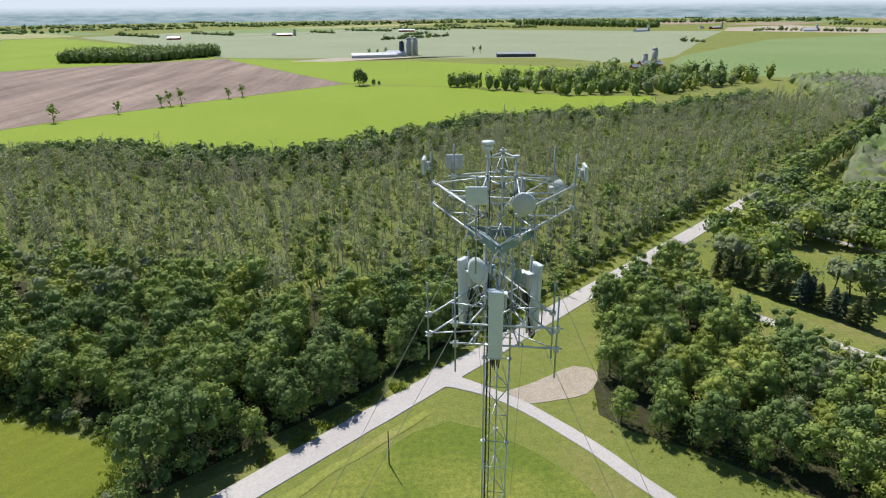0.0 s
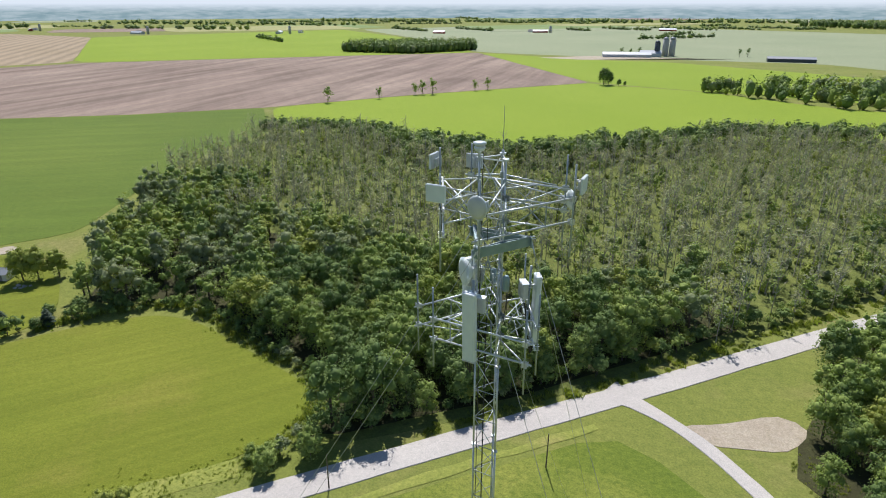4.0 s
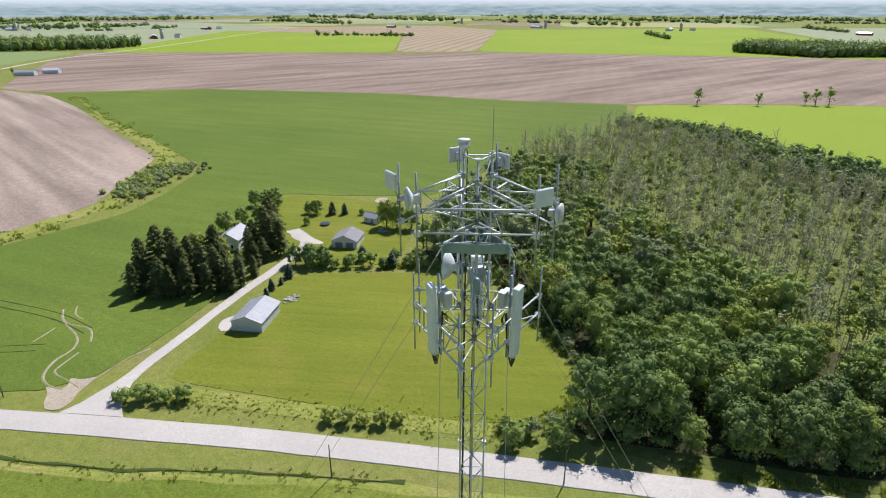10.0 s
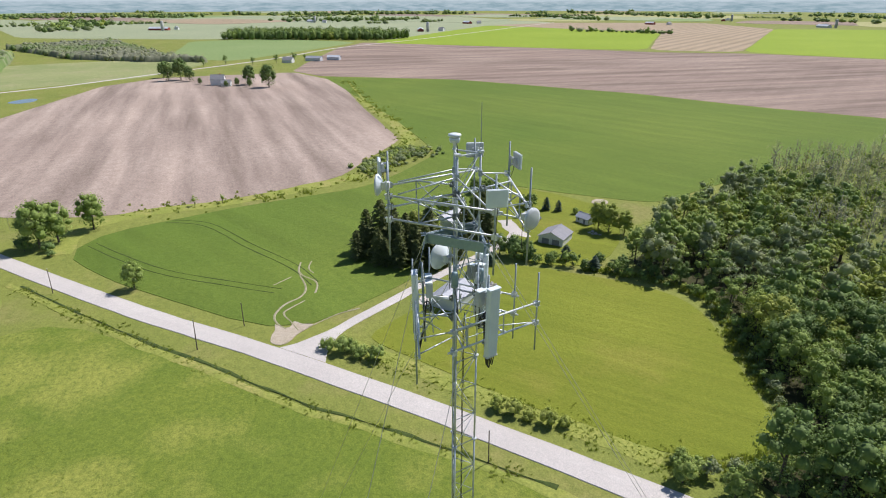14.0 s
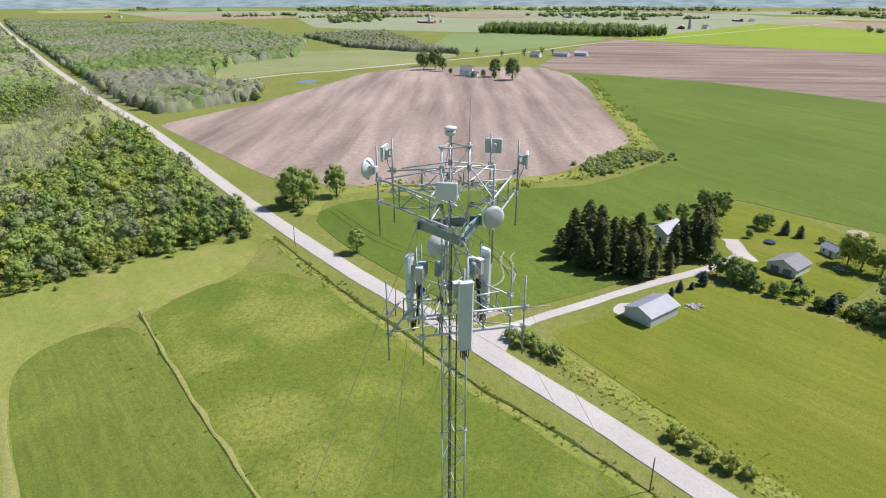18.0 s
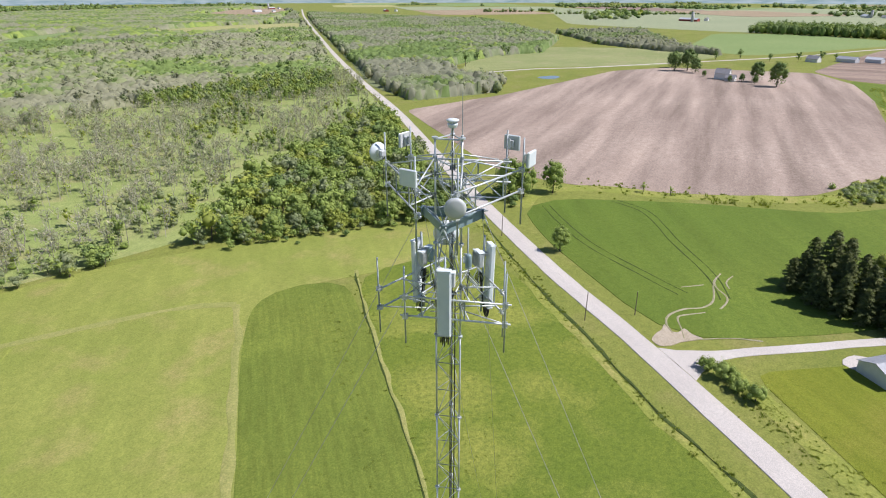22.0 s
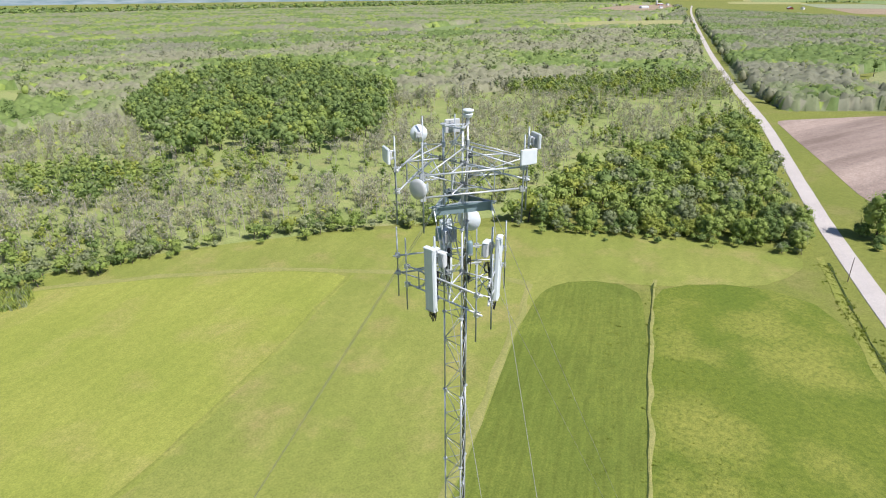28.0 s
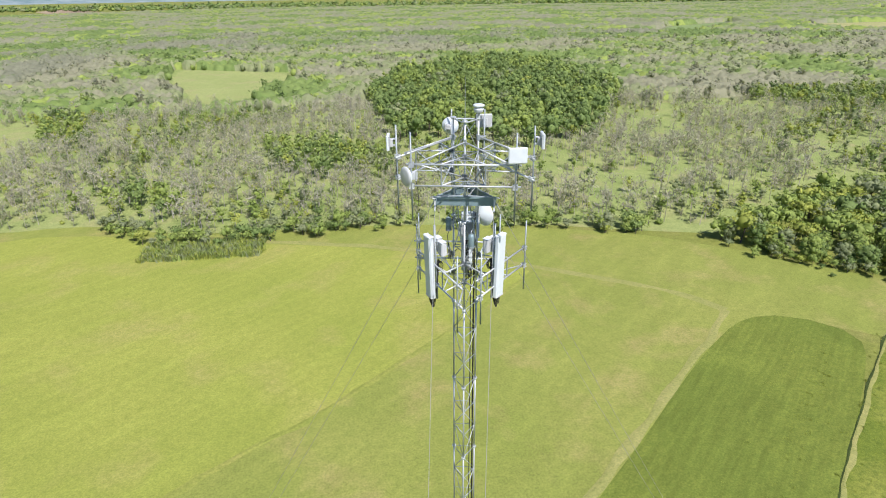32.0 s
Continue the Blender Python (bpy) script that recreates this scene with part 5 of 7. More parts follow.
canopy("east_forest_far", EAST_FAR, 7.0, 2.6, "grey-green forest far east of the road", 9.5, 0.3, 0.3, FAR + BARE[:2], 0.7, 1.05)
far_wood("grove", [(-543, 1075), (-400, 1068), (-316, 1190), (-340, 1260), (-450, 1220), (-560, 1130)], 7.5, "round dark green grove between fields", (1, 6, 0.05, 0.1), 1.0, 1.45, GROVE)
far_wood("lane_grove", [(-1420, -70), (-1300, 240), (-1360, 320), (-1480, 210), (-1540, -40)], 11, "dark green grove along the farm lane", (1, 6, 0.1, 0.3), 1.1, 1.5, GROVE)
canopy("scrub_line", [(-1250, -420), (-1398, -275), (-1020, -140), (-900, -60), (-930, -150), (-1000, -260)], 7, 3.0, "grey-green scrub before the plain", 7.5, 0.42, 0.25)
far_wood("creek_trees", [(40, 672), (163, 575), (246, 558), (440, 672), (430, 700), (300, 760), (202, 716), (60, 690)], 13, "creek-side trees beyond the young crop", (2, 3, 0.6, 1.5), 0.4, 1.4, GROVE)
far_wood("plain_wood", [(560, 2950), (985, 2352), (1060, 2420), (700, 3000)], 22, "dark block of wood on the plain", (1, 6, 0.1, 0.3), 1.5, 2.0, GROVE)
for k, (cx, cy, w, d) in enumerate([(-1900, 2600, 700, 90), (-900, 3300, 900, 120), (300, 3500, 1000, 120), (1500, 3100, 800, 150), (2300, 2100, 500, 300), (-2900, 1900, 600, 120), (-3500, 500, 160, 700), (-3300, -700, 200, 500), (-2500, 300, 120, 260), (-2100, -500, 300, 90), (-1700, 2000, 350, 60), (-2500, 1300, 300, 50), (-700, -3000, 1500, 260), (1000, -2900, 900, 260), (-2300, -2700, 500, 240)]):
    far_wood("distant_wood", [(cx - w, cy - d), (cx + w, cy - d * 0.6), (cx + w * 0.8, cy + d), (cx - w * 0.9, cy + d * 0.8)], 46, "dark wood on the far plain", (1, 5, 0.1, 1), 1.2, 2.0, ROWTREE)


# hedgerows, woodlots and fields out to the horizon
def horizon_country():
    rr = random.Random(11)
    rows = []
    for _ in range(80):
        a, d = rr.uniform(radians(40), radians(215)), 1500 + 3000 * rr.random() ** 0.8
        x, y = d * math.cos(a), d * math.sin(a)
        turn, n = rr.choice([0.72, 2.29]) + rr.uniform(-0.1, 0.1), rr.randint(5, 26)
        for k in range(n):
            rows.append((rr.randint(0, 2), x + math.cos(turn) * k * 13 + rr.uniform(-5, 5), y + math.sin(turn) * k * 13 + rr.uniform(-5, 5), rr.uniform(0.7, 1.4), rr.uniform(0, 6.28), rr.choice([1, 2, 2, 4])))
    bulk("hedgerows", ROWTREE, rows, LEAVES, "rows of field trees out to the horizon", "hedgerows")
    mats = ["pale", "corn", "far_green", "stubble", "soil_north", "corn", "far_green"]
    words = {"pale": "pale ripe grain", "corn": "grey-green corn", "far_green": "green crop", "stubble": "straw-coloured stubble", "soil_north": "bare tilled soil"}
    for k in range(44):
        a, d = rr.uniform(radians(40), radians(218)), 2300 + 2200 * rr.random()
        x, y = d * math.cos(a), d * math.sin(a)
        w, h, t = rr.uniform(180, 420), rr.uniform(120, 260), 0.72 + rr.uniform(-0.08, 0.08)
        c, s = math.cos(t), math.sin(t)
        mat = rr.choice(mats)
        patch("horizon_field", [(x + c * i * w - s * j * h, y + s * i * w + c * j * h) for i, j in ((-1, -1), (1, -1), (1, 1), (-1, 1))], 0.10 + 0.01 * k, mat, words[mat] + " on the distant plain", ragged=5, step=80)


horizon_country()

# ---- the mast and what hangs on it ----
LEGS = [radians(198), radians(318), radians(78)]
FACES = [radians(258), radians(18), radians(138)]
TOP, SECTION, LEG_R = 76.35, 3.05, 0.43


def polar(r, a, z):
    return Vector((r * math.cos(a), r * math.sin(a), z))


def shared(name, shape, mat, smooth=False):
    return shape.mesh(name, mat, smooth)


def mast():
    ob = thing("lattice_mast", "tall slender guyed lattice mast of galvanised steel", "tower")
    leg_sh = Shape().rod((0, 0, 0), (0, 0, SECTION), 0.029, None, 10)
    for z in (0.012, SECTION - 0.012):
        leg_sh.rod((0, 0, z - 0.011), (0, 0, z + 0.011), 0.075, None, 10)
    leg = shared("leg", leg_sh, "steel", True)
    face = LEG_R * math.sqrt(3)
    h = SECTION / 3
    bar = shared("crossbar", Shape().rod((0, 0, 0), (face, 0, 0), 0.013, None, 6), "steel_dull", True)
    dia = math.hypot(face, h)
    brace = shared("brace", Shape().rod((0, 0, 0), (dia, 0, 0), 0.0115, None, 6), "steel", True)
    n = int(TOP / SECTION)
    base = TOP - n * SECTION
    for a in LEGS:
        part("footing_leg", Shape().rod(polar(LEG_R, a, 0.3), polar(LEG_R, a, base), 0.034, None, 8), "steel", ob)
    for s in range(n):
        for a in LEGS:
            o = part("leg", leg, None, ob)
            o.matrix_basis = Matrix.Translation(polar(LEG_R, a, base + s * SECTION))
        for lv in range(3):
            z = base + s * SECTION + lv * h
            for k in range(3):
                p, q = polar(LEG_R, LEGS[k], z), polar(LEG_R, LEGS[(k + 1) % 3], z)
                d = (q - p).normalized()
                turn = math.degrees(math.atan2(d.y, d.x))
                part("crossbar", bar, None, ob).matrix_basis = pose(p.x, p.y, z, 0, 0, turn)
                tilt = math.degrees(math.atan2(h, face))
                flip = (lv + s * 3 + k) % 2
                m = pose(p.x, p.y, z, 0, 0, turn) @ pose(0, 0, 0, 0, -tilt, 0) if flip else pose(p.x, p.y, z + h, 0, 0, turn) @ pose(0, 0, 0, 0, tilt, 0)
                part("brace", brace, None, ob).matrix_basis = m
    for k in range(3):
        part("top_bar", Shape().rod(polar(LEG_R, LEGS[k], TOP - 0.03), polar(LEG_R, LEGS[(k + 1) % 3], TOP - 0.03), 0.022, None, 6), "steel", ob)
        if k:
            part("leg_cap", Shape().rod(polar(LEG_R, LEGS[k], TOP), polar(LEG_R, LEGS[k], TOP + 0.035), 0.09, None, 12), "steel", ob)
    part("base_plate", Shape().box(pose(0, 0, 0.2), 1.3, 1.3, 0.4, 0.05), "concrete", ob, "concrete footing block")


mast()


def cable_run(name, a, r, spread, count, z0, z1, label):
    ob = thing(name, label, "cable")
    for k in range(count):
        o = (k - (count - 1) / 2) * spread
        p = Vector((r * math.cos(a) - o * math.sin(a), r * math.sin(a) + o * math.cos(a), 0))
        pts = [p + Vector((0.008 * math.sin(z * 1.7 + k), 0.008 * math.cos(z * 1.3 + k), z)) for z in np.linspace(z0, z1 - 0.35 * k, 26)]
        part("cable", Shape().wire(pts, 0.011, 6), "rubber", ob)
    for z in np.arange(z0 + 1.5, z1 - 1, 3.05):
        part("cable_clamp", Shape().box(Matrix.Translation((r * math.cos(a), r * math.sin(a), z)) @ pose(0, 0, 0, 0, 0, math.degrees(a)), 0.05, spread * count + 0.04, 0.03), "steel_dull", ob)


cable_run("coax_bundle", radians(198), 0.34, 0.034, 3, 0.6, 73.4, "bundle of black coaxial cables inside the mast")
cable_run("feeder_bundle", radians(150), 0.20, 0.03, 2, 0.6, 71.6, "black feeder cables tied up inside the mast")


def beacon():
    p = polar(LEG_R, LEGS[0], TOP)
    ob = thing("obstruction_beacon", "round white aircraft warning beacon on the mast top", "beacon", at=Matrix.Translation(p))
    part("post", Shape().rod((0, 0, 0), (0, 0, 0.17), 0.045, None, 10), "steel", ob)
    part("base_plate", Shape().lathe(pose(0, 0, 0.16), [(0.11, 0), (0.13, 0.02), (0.13, 0.05)], 20), "steel", ob)
    part("housing", Shape().lathe(pose(0, 0, 0.21), [(0.13, 0), (0.145, 0.015), (0.145, 0.06), (0.13, 0.07)], 24), "antenna_white", ob, smooth=True)
    part("lens", Shape().lathe(pose(0, 0, 0.28), [(0.12, 0), (0.125, 0.02), (0.12, 0.055)], 24), "antenna_grey", ob, "pale ribbed lens ring", True)
    part("cap", Shape().lathe(pose(0, 0, 0.335), [(0.165, 0), (0.175, 0.015), (0.17, 0.05), (0.10, 0.07), (0.02, 0.075)], 24), "antenna_white", ob, "white dished cap", True)
    part("conduit", Shape().wire([(0.05, 0.02, 0.2), (0.1, 0.05, 0.05), (0.08, 0.05, -0.6), (0.07, 0.05, -2.0)], 0.012), "rubber", ob)
    q = polar(LEG_R, LEGS[2], TOP)
    w = thing("lightning_rod", "thin upright lightning rod on the mast top", "lightning rod", at=Matrix.Translation(q))
    part("rod", Shape().rod((0, 0, 0), (0, 0, 1.25), 0.012, 0.006, 6), "steel_dull", w)
    part("clamp", Shape().box(pose(0, 0, 0.05), 0.07, 0.07, 0.1, 0.01), "steel", w)


beacon()


def clamp(sh, m):
    """A crossover clamp: two plates and four bolts."""
    sh.box(m @ pose(0.05, 0, 0), 0.012, 0.15, 0.15, 0.0)
    sh.box(m @ pose(-0.05, 0, 0), 0.012, 0.15, 0.15, 0.0)
    for y in (-0.055, 0.055):
        for z in (-0.055, 0.055):
            sh.rod(m @ Vector((-0.09, y, z)), m @ Vector((0.09, y, z)), 0.009, None, 5)
    return sh


def frame_point(a, d, t, z):
    """d out from the mast along the face's direction a, t along the face."""
    return Vector((d * math.cos(a) - t * math.sin(a), d * math.sin(a) + t * math.cos(a), z))


def sector_frame(a, d, t0, t1, z_hi, z_lo, pipe_top, pipe_low, label, group, leg, upper):
    """Two rails carried out from the mast by arms, with an upright pipe near each end."""
    ob = thing("sector_frame", label, "antenna mount", group)
    deg = math.degrees(a)
    for z in (z_hi, z_lo):
        part("rail", Shape().rod(frame_point(a, d, t0 - 0.16, z), frame_point(a, d, t1 + 0.16, z), 0.028, None, 10), "steel", ob, smooth=True)
    for t in (t0, t1):
        pipe = part("upright_pipe", Shape().rod(frame_point(a, d + 0.075, t, pipe_low), frame_point(a, d + 0.075, t, pipe_top), 0.024, None, 10), "steel_dull", ob, smooth=True)
        for z in (z_hi, z_lo):
            part("clamp", clamp(Shape(), Matrix.Translation(frame_point(a, d + 0.04, t, z)) @ pose(0, 0, 0, 0, 0, deg)), "steel", pipe)
    mid = (t0 + t1) / 2 if upper else 0.0
    for z in (z_hi, z_lo):
        for s in (-1, 1):
            root = polar(LEG_R + 0.06, leg[(s + 1) // 2], z)
            tip = frame_point(a, d - 0.03, mid + s * (0.62 if upper else 0.75), z)
            part("stand_off_arm", Shape().rod(root, tip, 0.023, None, 8), "steel", ob, smooth=True)
            part("arm_clamp", clamp(Shape(), Matrix.Translation(root) @ pose(0, 0, 0, 0, 0, math.degrees(leg[(s + 1) // 2]))), "steel_dull", ob)
        part("tie_bar", Shape().rod(frame_point(a, d * 0.66, mid - 0.45, z), frame_point(a, d * 0.66, mid + 0.45, z), 0.015, None, 6), "steel_dull", ob)
    for s in (-1, 1):
        t = mid + s * 0.62
        part("strut", Shape().rod(frame_point(a, d - 0.03, t, z_hi), frame_point(a, d * 0.5, mid + s * 0.3, z_lo), 0.016, None, 6), "steel_dull", ob)
        part("strut", Shape().rod(frame_point(a, d - 0.03, t, z_lo), frame_point(a, d * 0.5, mid + s * 0.3, z_hi), 0.016, None, 6), "steel_dull", ob)
        part("face_post", Shape().rod(frame_point(a, d, t, z_lo), frame_point(a, d, t, z_hi), 0.02, None, 6), "steel_dull", ob)
    end = t1 if not upper else t0
    root = polar(LEG_R + 0.05, leg[1] if not upper else leg[0], z_lo - (0.0 if upper else 0.15))
    part("tie_back_pipe", Shape().rod(root, frame_point(a, d - 0.05, end * 0.93, z_hi if upper else z_lo), 0.021, None, 8), "steel", ob, smooth=True)
    return ob


for k in range(3):
    a = LEGS[k]
    sector_frame(a, 1.38, -1.45, 1.45, 75.36, 74.74, 76.28, 73.75, "upper galvanised pipe frame carrying dishes and flat antennas", "upper antenna frames", (LEGS[k], LEGS[k]), True)
    # tie pipes that fan out above the frame
    up = thing("frame_tie", "sloping galvanised tie pipe from the mast to the frame", "tie pipe", "upper frame ties")
    for s in (-1, 1):
        part("tie_pipe", Shape().rod(polar(LEG_R + 0.03, LEGS[k], 75.78), frame_point(a, 1.36, s * 1.22, 75.42), 0.021, None, 8), "steel", up, smooth=True)
    part("collar", Shape().rod(polar(LEG_R, LEGS[k], 75.7), polar(LEG_R, LEGS[k], 75.86), 0.06, None, 10), "steel_dull", up)

for k, (d, t0, t1) in enumerate([(1.30, -1.12, 1.62), (1.10, -1.10, 1.78), (1.20, -1.12, 1.70)]):
    pair = (LEGS[k], LEGS[(k + 1) % 3])
    sector_frame(FACES[k], d, t0, t1, 71.94, 71.32, 72.92, 70.44, "lower galvanised pipe frame carrying a tall panel antenna", "lower antenna frames", pair, False)


def ring_mount():
    ob = thing("torque_ring", "triangular blue-grey steel channel ring round the mast", "torque arm ring")
    cs = [polar(1.02, a, 74.0) for a in FACES]
    for i in range(3):
        p, q = cs[i], cs[(i + 1) % 3]
        m = Matrix.Translation((p + q) / 2) @ pose(0, 0, 0, 0, 0, math.degrees(math.atan2(q.y - p.y, q.x - p.x)))
        l = (q - p).length
        sh = Shape()
        sh.box(m, l - 0.05, 0.012, 0.27)
        for z in (-0.129, 0.129):
            sh.box(m @ pose(0, 0.04, z), l - 0.05, 0.068, 0.012)
        part("channel", sh, "ring_paint", ob)
        c = Matrix.Translation(p) @ pose(0, 0, 0, 0, 0, math.degrees(FACES[i]))
        part("corner_plate", Shape().box(c, 0.03, 0.2, 0.29, 0.008), "ring_paint", ob)
        for y in (-0.08, 0.08):
            part("shackle", Shape().rod(c @ Vector((0, y, 0.11)), c @ Vector((0.13, y, 0.11)), 0.02, None, 8), "steel", ob)
        for j in (i, (i + 1) % 3):
            part("ring_arm", Shape().rod(polar(LEG_R, LEGS[j], 74.16), p * 1.0 + Vector((0, 0, 0.13)), 0.02, None, 6), "steel_dull", ob)
        part("ring_arm", Shape().rod(polar(LEG_R, LEGS[i], 74.75), (p + q) / 2 * 0.97 + Vector((0, 0, 0.12)), 0.018, None, 6), "steel_dull", ob)
    return cs


RING = ring_mount()


def guy(p, q, label):
    ob = thing("guy_wire", label, "guy wire", "guy wires")
    pts = [p.lerp(q, s) - Vector((0, 0, 1.3 * s * (1 - s))) for s in np.linspace(0, 1, 15)]
    part("strand", Shape().wire(pts, 0.0075, 5), "wire", ob)
    part("turnbuckle", Shape().rod(pts[0], pts[0].lerp(pts[1], 0.06), 0.028, 0.02, 6), "steel", ob)


for k in range(3):
    anchor = polar(45.0, LEGS[k], 0.45)
    for c in (RING[k], RING[(k + 2) % 3]):
        guy(c + Vector((0, 0, 0.05)), anchor, "thin galvanised guy wire from the ring to the ground")
    an = thing("guy_anchor", "steel guy anchor rod in a concrete block in grass", "guy anchor", "guy anchors", Matrix.Translation((anchor.x, anchor.y, 0)))
    part("block", Shape().box(pose(0, 0, 0.1), 1.0, 1.0, 0.4, 0.04), "concrete", an)
    part("anchor_rod", Shape().rod((0, 0, 0.25), (0, 0, 0.5), 0.04, None, 8), "steel", an)


def flat_antenna(p, face, pipe, label):
    m = Matrix.Translation(p) @ pose(0, 0, 0, 0, 0, face)
    ob = thing("flat_antenna", label, "flat antenna", "flat antennas", m)
    part("radome", Shape().box(pose(0.05, 0, 0), 0.07, 0.52, 0.44, 0.022), "antenna_white", ob)
    part("back_plate", Shape().box(pose(0.006, 0, 0), 0.02, 0.50, 0.42, 0.006), "antenna_grey", ob)
    part("radio_box", Shape().box(pose(-0.05, 0, -0.02), 0.09, 0.2, 0.22, 0.012), "antenna_grey", ob)
    br = Shape()
    br.box(pose(-0.12, 0, 0.09), 0.10, 0.06, 0.05, 0.008).box(pose(-0.12, 0, -0.1), 0.10, 0.06, 0.05, 0.008).box(pose(-0.17, 0, 0), 0.012, 0.11, 0.3)
    part("bracket", br, "steel", ob)
    part("cable", Shape().wire([(-0.05, 0.03, -0.12), (-0.06, 0.05, -0.3), (-0.16, 0.06, -0.55), (-0.17, 0.05, -1.0)], 0.008), "rubber", ob)


for k, (pa, face, label) in enumerate([(243, 262, "square white flat-panel antenna on a frame pipe"), (2, 353, "square white flat-panel antenna on a corner pipe"), (122, 88, "square white flat-panel antenna facing the marsh"), (152, 172, "square white flat-panel antenna facing the fields")]):
    rr = radians(face)
    z = (75.86, 75.78, 75.72, 75.88)[k]
    flat_antenna(polar(2.07, radians(pa), z) + Vector((0.17 * math.cos(rr), 0.17 * math.sin(rr), 0)), face, None, label)


def dish(p, face, dia, depth, label, drum=False):
    m = Matrix.Translation(p) @ pose(0, 0, 0, 0, 0, face) @ pose(0, 0, 0, 0, 90, 0)
    ob = thing("dish_antenna", label, "dish antenna", "dish antennas", m)
    r = dia / 2
    prof = [(r * 0.16, -depth)] + [(r * s, -depth * (1 - s * s) + 0.0) for s in (0.3, 0.5, 0.7, 0.85, 0.95)] + [(r, 0.0), (r, 0.025), (r * 0.985, 0.03)]
    part("reflector", Shape().lathe(pose(0, 0, 0), prof, 36), "antenna_white", ob, smooth=True)
    part("radome", Shape().lathe(pose(0, 0, 0.032), [(r * 0.97, 0), (r * 0.97, 0.01), (r * 0.7, 0.028), (r * 0.3, 0.042), (r * 0.05, 0.045)], 36), "antenna_grey" if not drum else "antenna_white", ob, "smooth pale fabric radome", True)
    part("radio_unit", Shape().box(pose(0, 0, -depth - 0.09), 0.17, 0.17, 0.16, 0.02), "antenna_grey", ob)
    br = Shape()
    br.box(pose(0.0, 0.10, -depth - 0.07), 0.2, 0.03, 0.2, 0.005).rod((-0.14, 0.13, -depth - 0.1), (0.14, 0.13, -depth - 0.1), 0.02, None, 8)
    part("mount_bracket", br, "steel", ob)
    part("elevation_rod", Shape().rod((0.1, 0.06, -depth - 0.1), (r * 0.5, 0, -depth * 0.6), 0.01, None, 6), "steel", ob)
    part("cable", Shape().wire([(0.08, 0.02, -depth - 0.14), (0.25, 0.04, -depth - 0.17), (0.45, 0.06, -depth - 0.2), (0.9, 0.07, -depth - 0.2)], 0.008), "rubber", ob)


dish(Vector((0.12, -2.30, 75.69)), 248, 0.56, 0.13, "small round white microwave dish on a frame pipe")
dish(Vector((1.86, 1.13, 75.04)), 26, 0.56, 0.13, "small round white microwave dish facing the road")
dish(Vector((-0.68, -0.47, 73.22)), 214, 0.80, 0.22, "large round white microwave dish close to the mast", True)
arm = thing("dish_pipe", "short galvanised pipe holding the large dish", "dish mount")
part("pipe", Shape().rod(polar(0.52, radians(206), 72.5), polar(0.52, radians(206), 73.9), 0.04, None, 10), "steel", arm)
for z in (72.7, 73.7):
    part("bracket", Shape().rod(polar(LEG_R, LEGS[0], z), polar(0.52, radians(206), z), 0.025, None, 8), "steel_dull", arm)


def panel_antenna(a, r, z_top, z_low, label, turn=0.0):
    m = Matrix.Translation(polar(r, a, (z_top + z_low) / 2)) @ pose(0, 0, 0, 0, 0, math.degrees(a) + turn) @ pose(0, 0, 0, 0, 1.5, 0)
    h = z_top - z_low
    ob = thing("panel_antenna", label, "panel antenna", "panel antennas", m)
    part("radome", Shape().box(pose(0.02, 0, 0), 0.18, 0.40, h, 0.045), "antenna_white", ob)
    part("top_cap", Shape().box(pose(0.02, 0, h / 2 - 0.01), 0.186, 0.406, 0.06, 0.02), "antenna_white", ob)
    part("bottom_cap", Shape().box(pose(0.02, 0, -h / 2 + 0.01), 0.186, 0.406, 0.06, 0.02), "antenna_grey", ob, "grey connector cap")
    part("mast_pipe", Shape().rod((-0.20, 0, -h / 2 - 0.15), (-0.20, 0, h / 2 + 0.3), 0.034, None, 10), "steel_dull", ob, smooth=True)
    for z in (-0.34 * h, 0.36 * h):
        br = part("bracket", Shape().box(pose(-0.12, 0, z), 0.14, 0.09, 0.05, 0.008), "steel", ob)
        part("pipe_clamp", clamp(Shape(), pose(-0.20, 0, z)), "steel", br)
    for y, z in ((-0.13, 0.30 * h), (0.15, 0.27 * h)):
        u = part("radio_unit", Shape().box(pose(-0.36, y, z), 0.17, 0.24, 0.46, 0.03), "antenna_grey", ob, "pale grey finned remote radio")
        fins = Shape()
        for i in range(7):
            fins.box(pose(-0.456, y - 0.09 + 0.03 * i, z), 0.03, 0.006, 0.4)
        part("heat_sink", fins, "antenna_grey", u)
        part("sun_cover", Shape().box(pose(-0.36, y, z + 0.245), 0.2, 0.27, 0.02, 0.006), "antenna_white", u)
    for i in range(5):
        y = -0.13 + 0.065 * i
        drop = 0.40 + 0.07 * (i % 3)
        pts = [(0.02 - 0.20 * s + 0.05 * math.sin(3.1 * s), y * (1 - 0.5 * s), -h / 2 - drop * math.sin(math.pi * min(1.0, s * 1.05)) + 0.25 * s) for s in np.linspace(0, 1, 9)]
        pts += [(-0.26, y * 0.4, -0.1), (-0.30, y * 0.3, 0.08 * h)]
        part("jumper_cable", Shape().wire(pts, 0.014, 6), "rubber", ob)
        part("connector", Shape().rod((0.02, y, -h / 2 - 0.05), (0.02, y, -h / 2), 0.018, None, 6), "steel", ob)
    loops = Shape()
    for i in range(4):
        loops.wire([(-0.30 + 0.09 * math.cos(t) * (1 + 0.1 * i), 0.05 * i - 0.08, -0.02 * h + 0.13 * math.sin(t) * (1 + 0.12 * i)) for t in np.linspace(0, 6.283, 13)], 0.010, 5)
    part("cable_coil", loops, "rubber", ob)


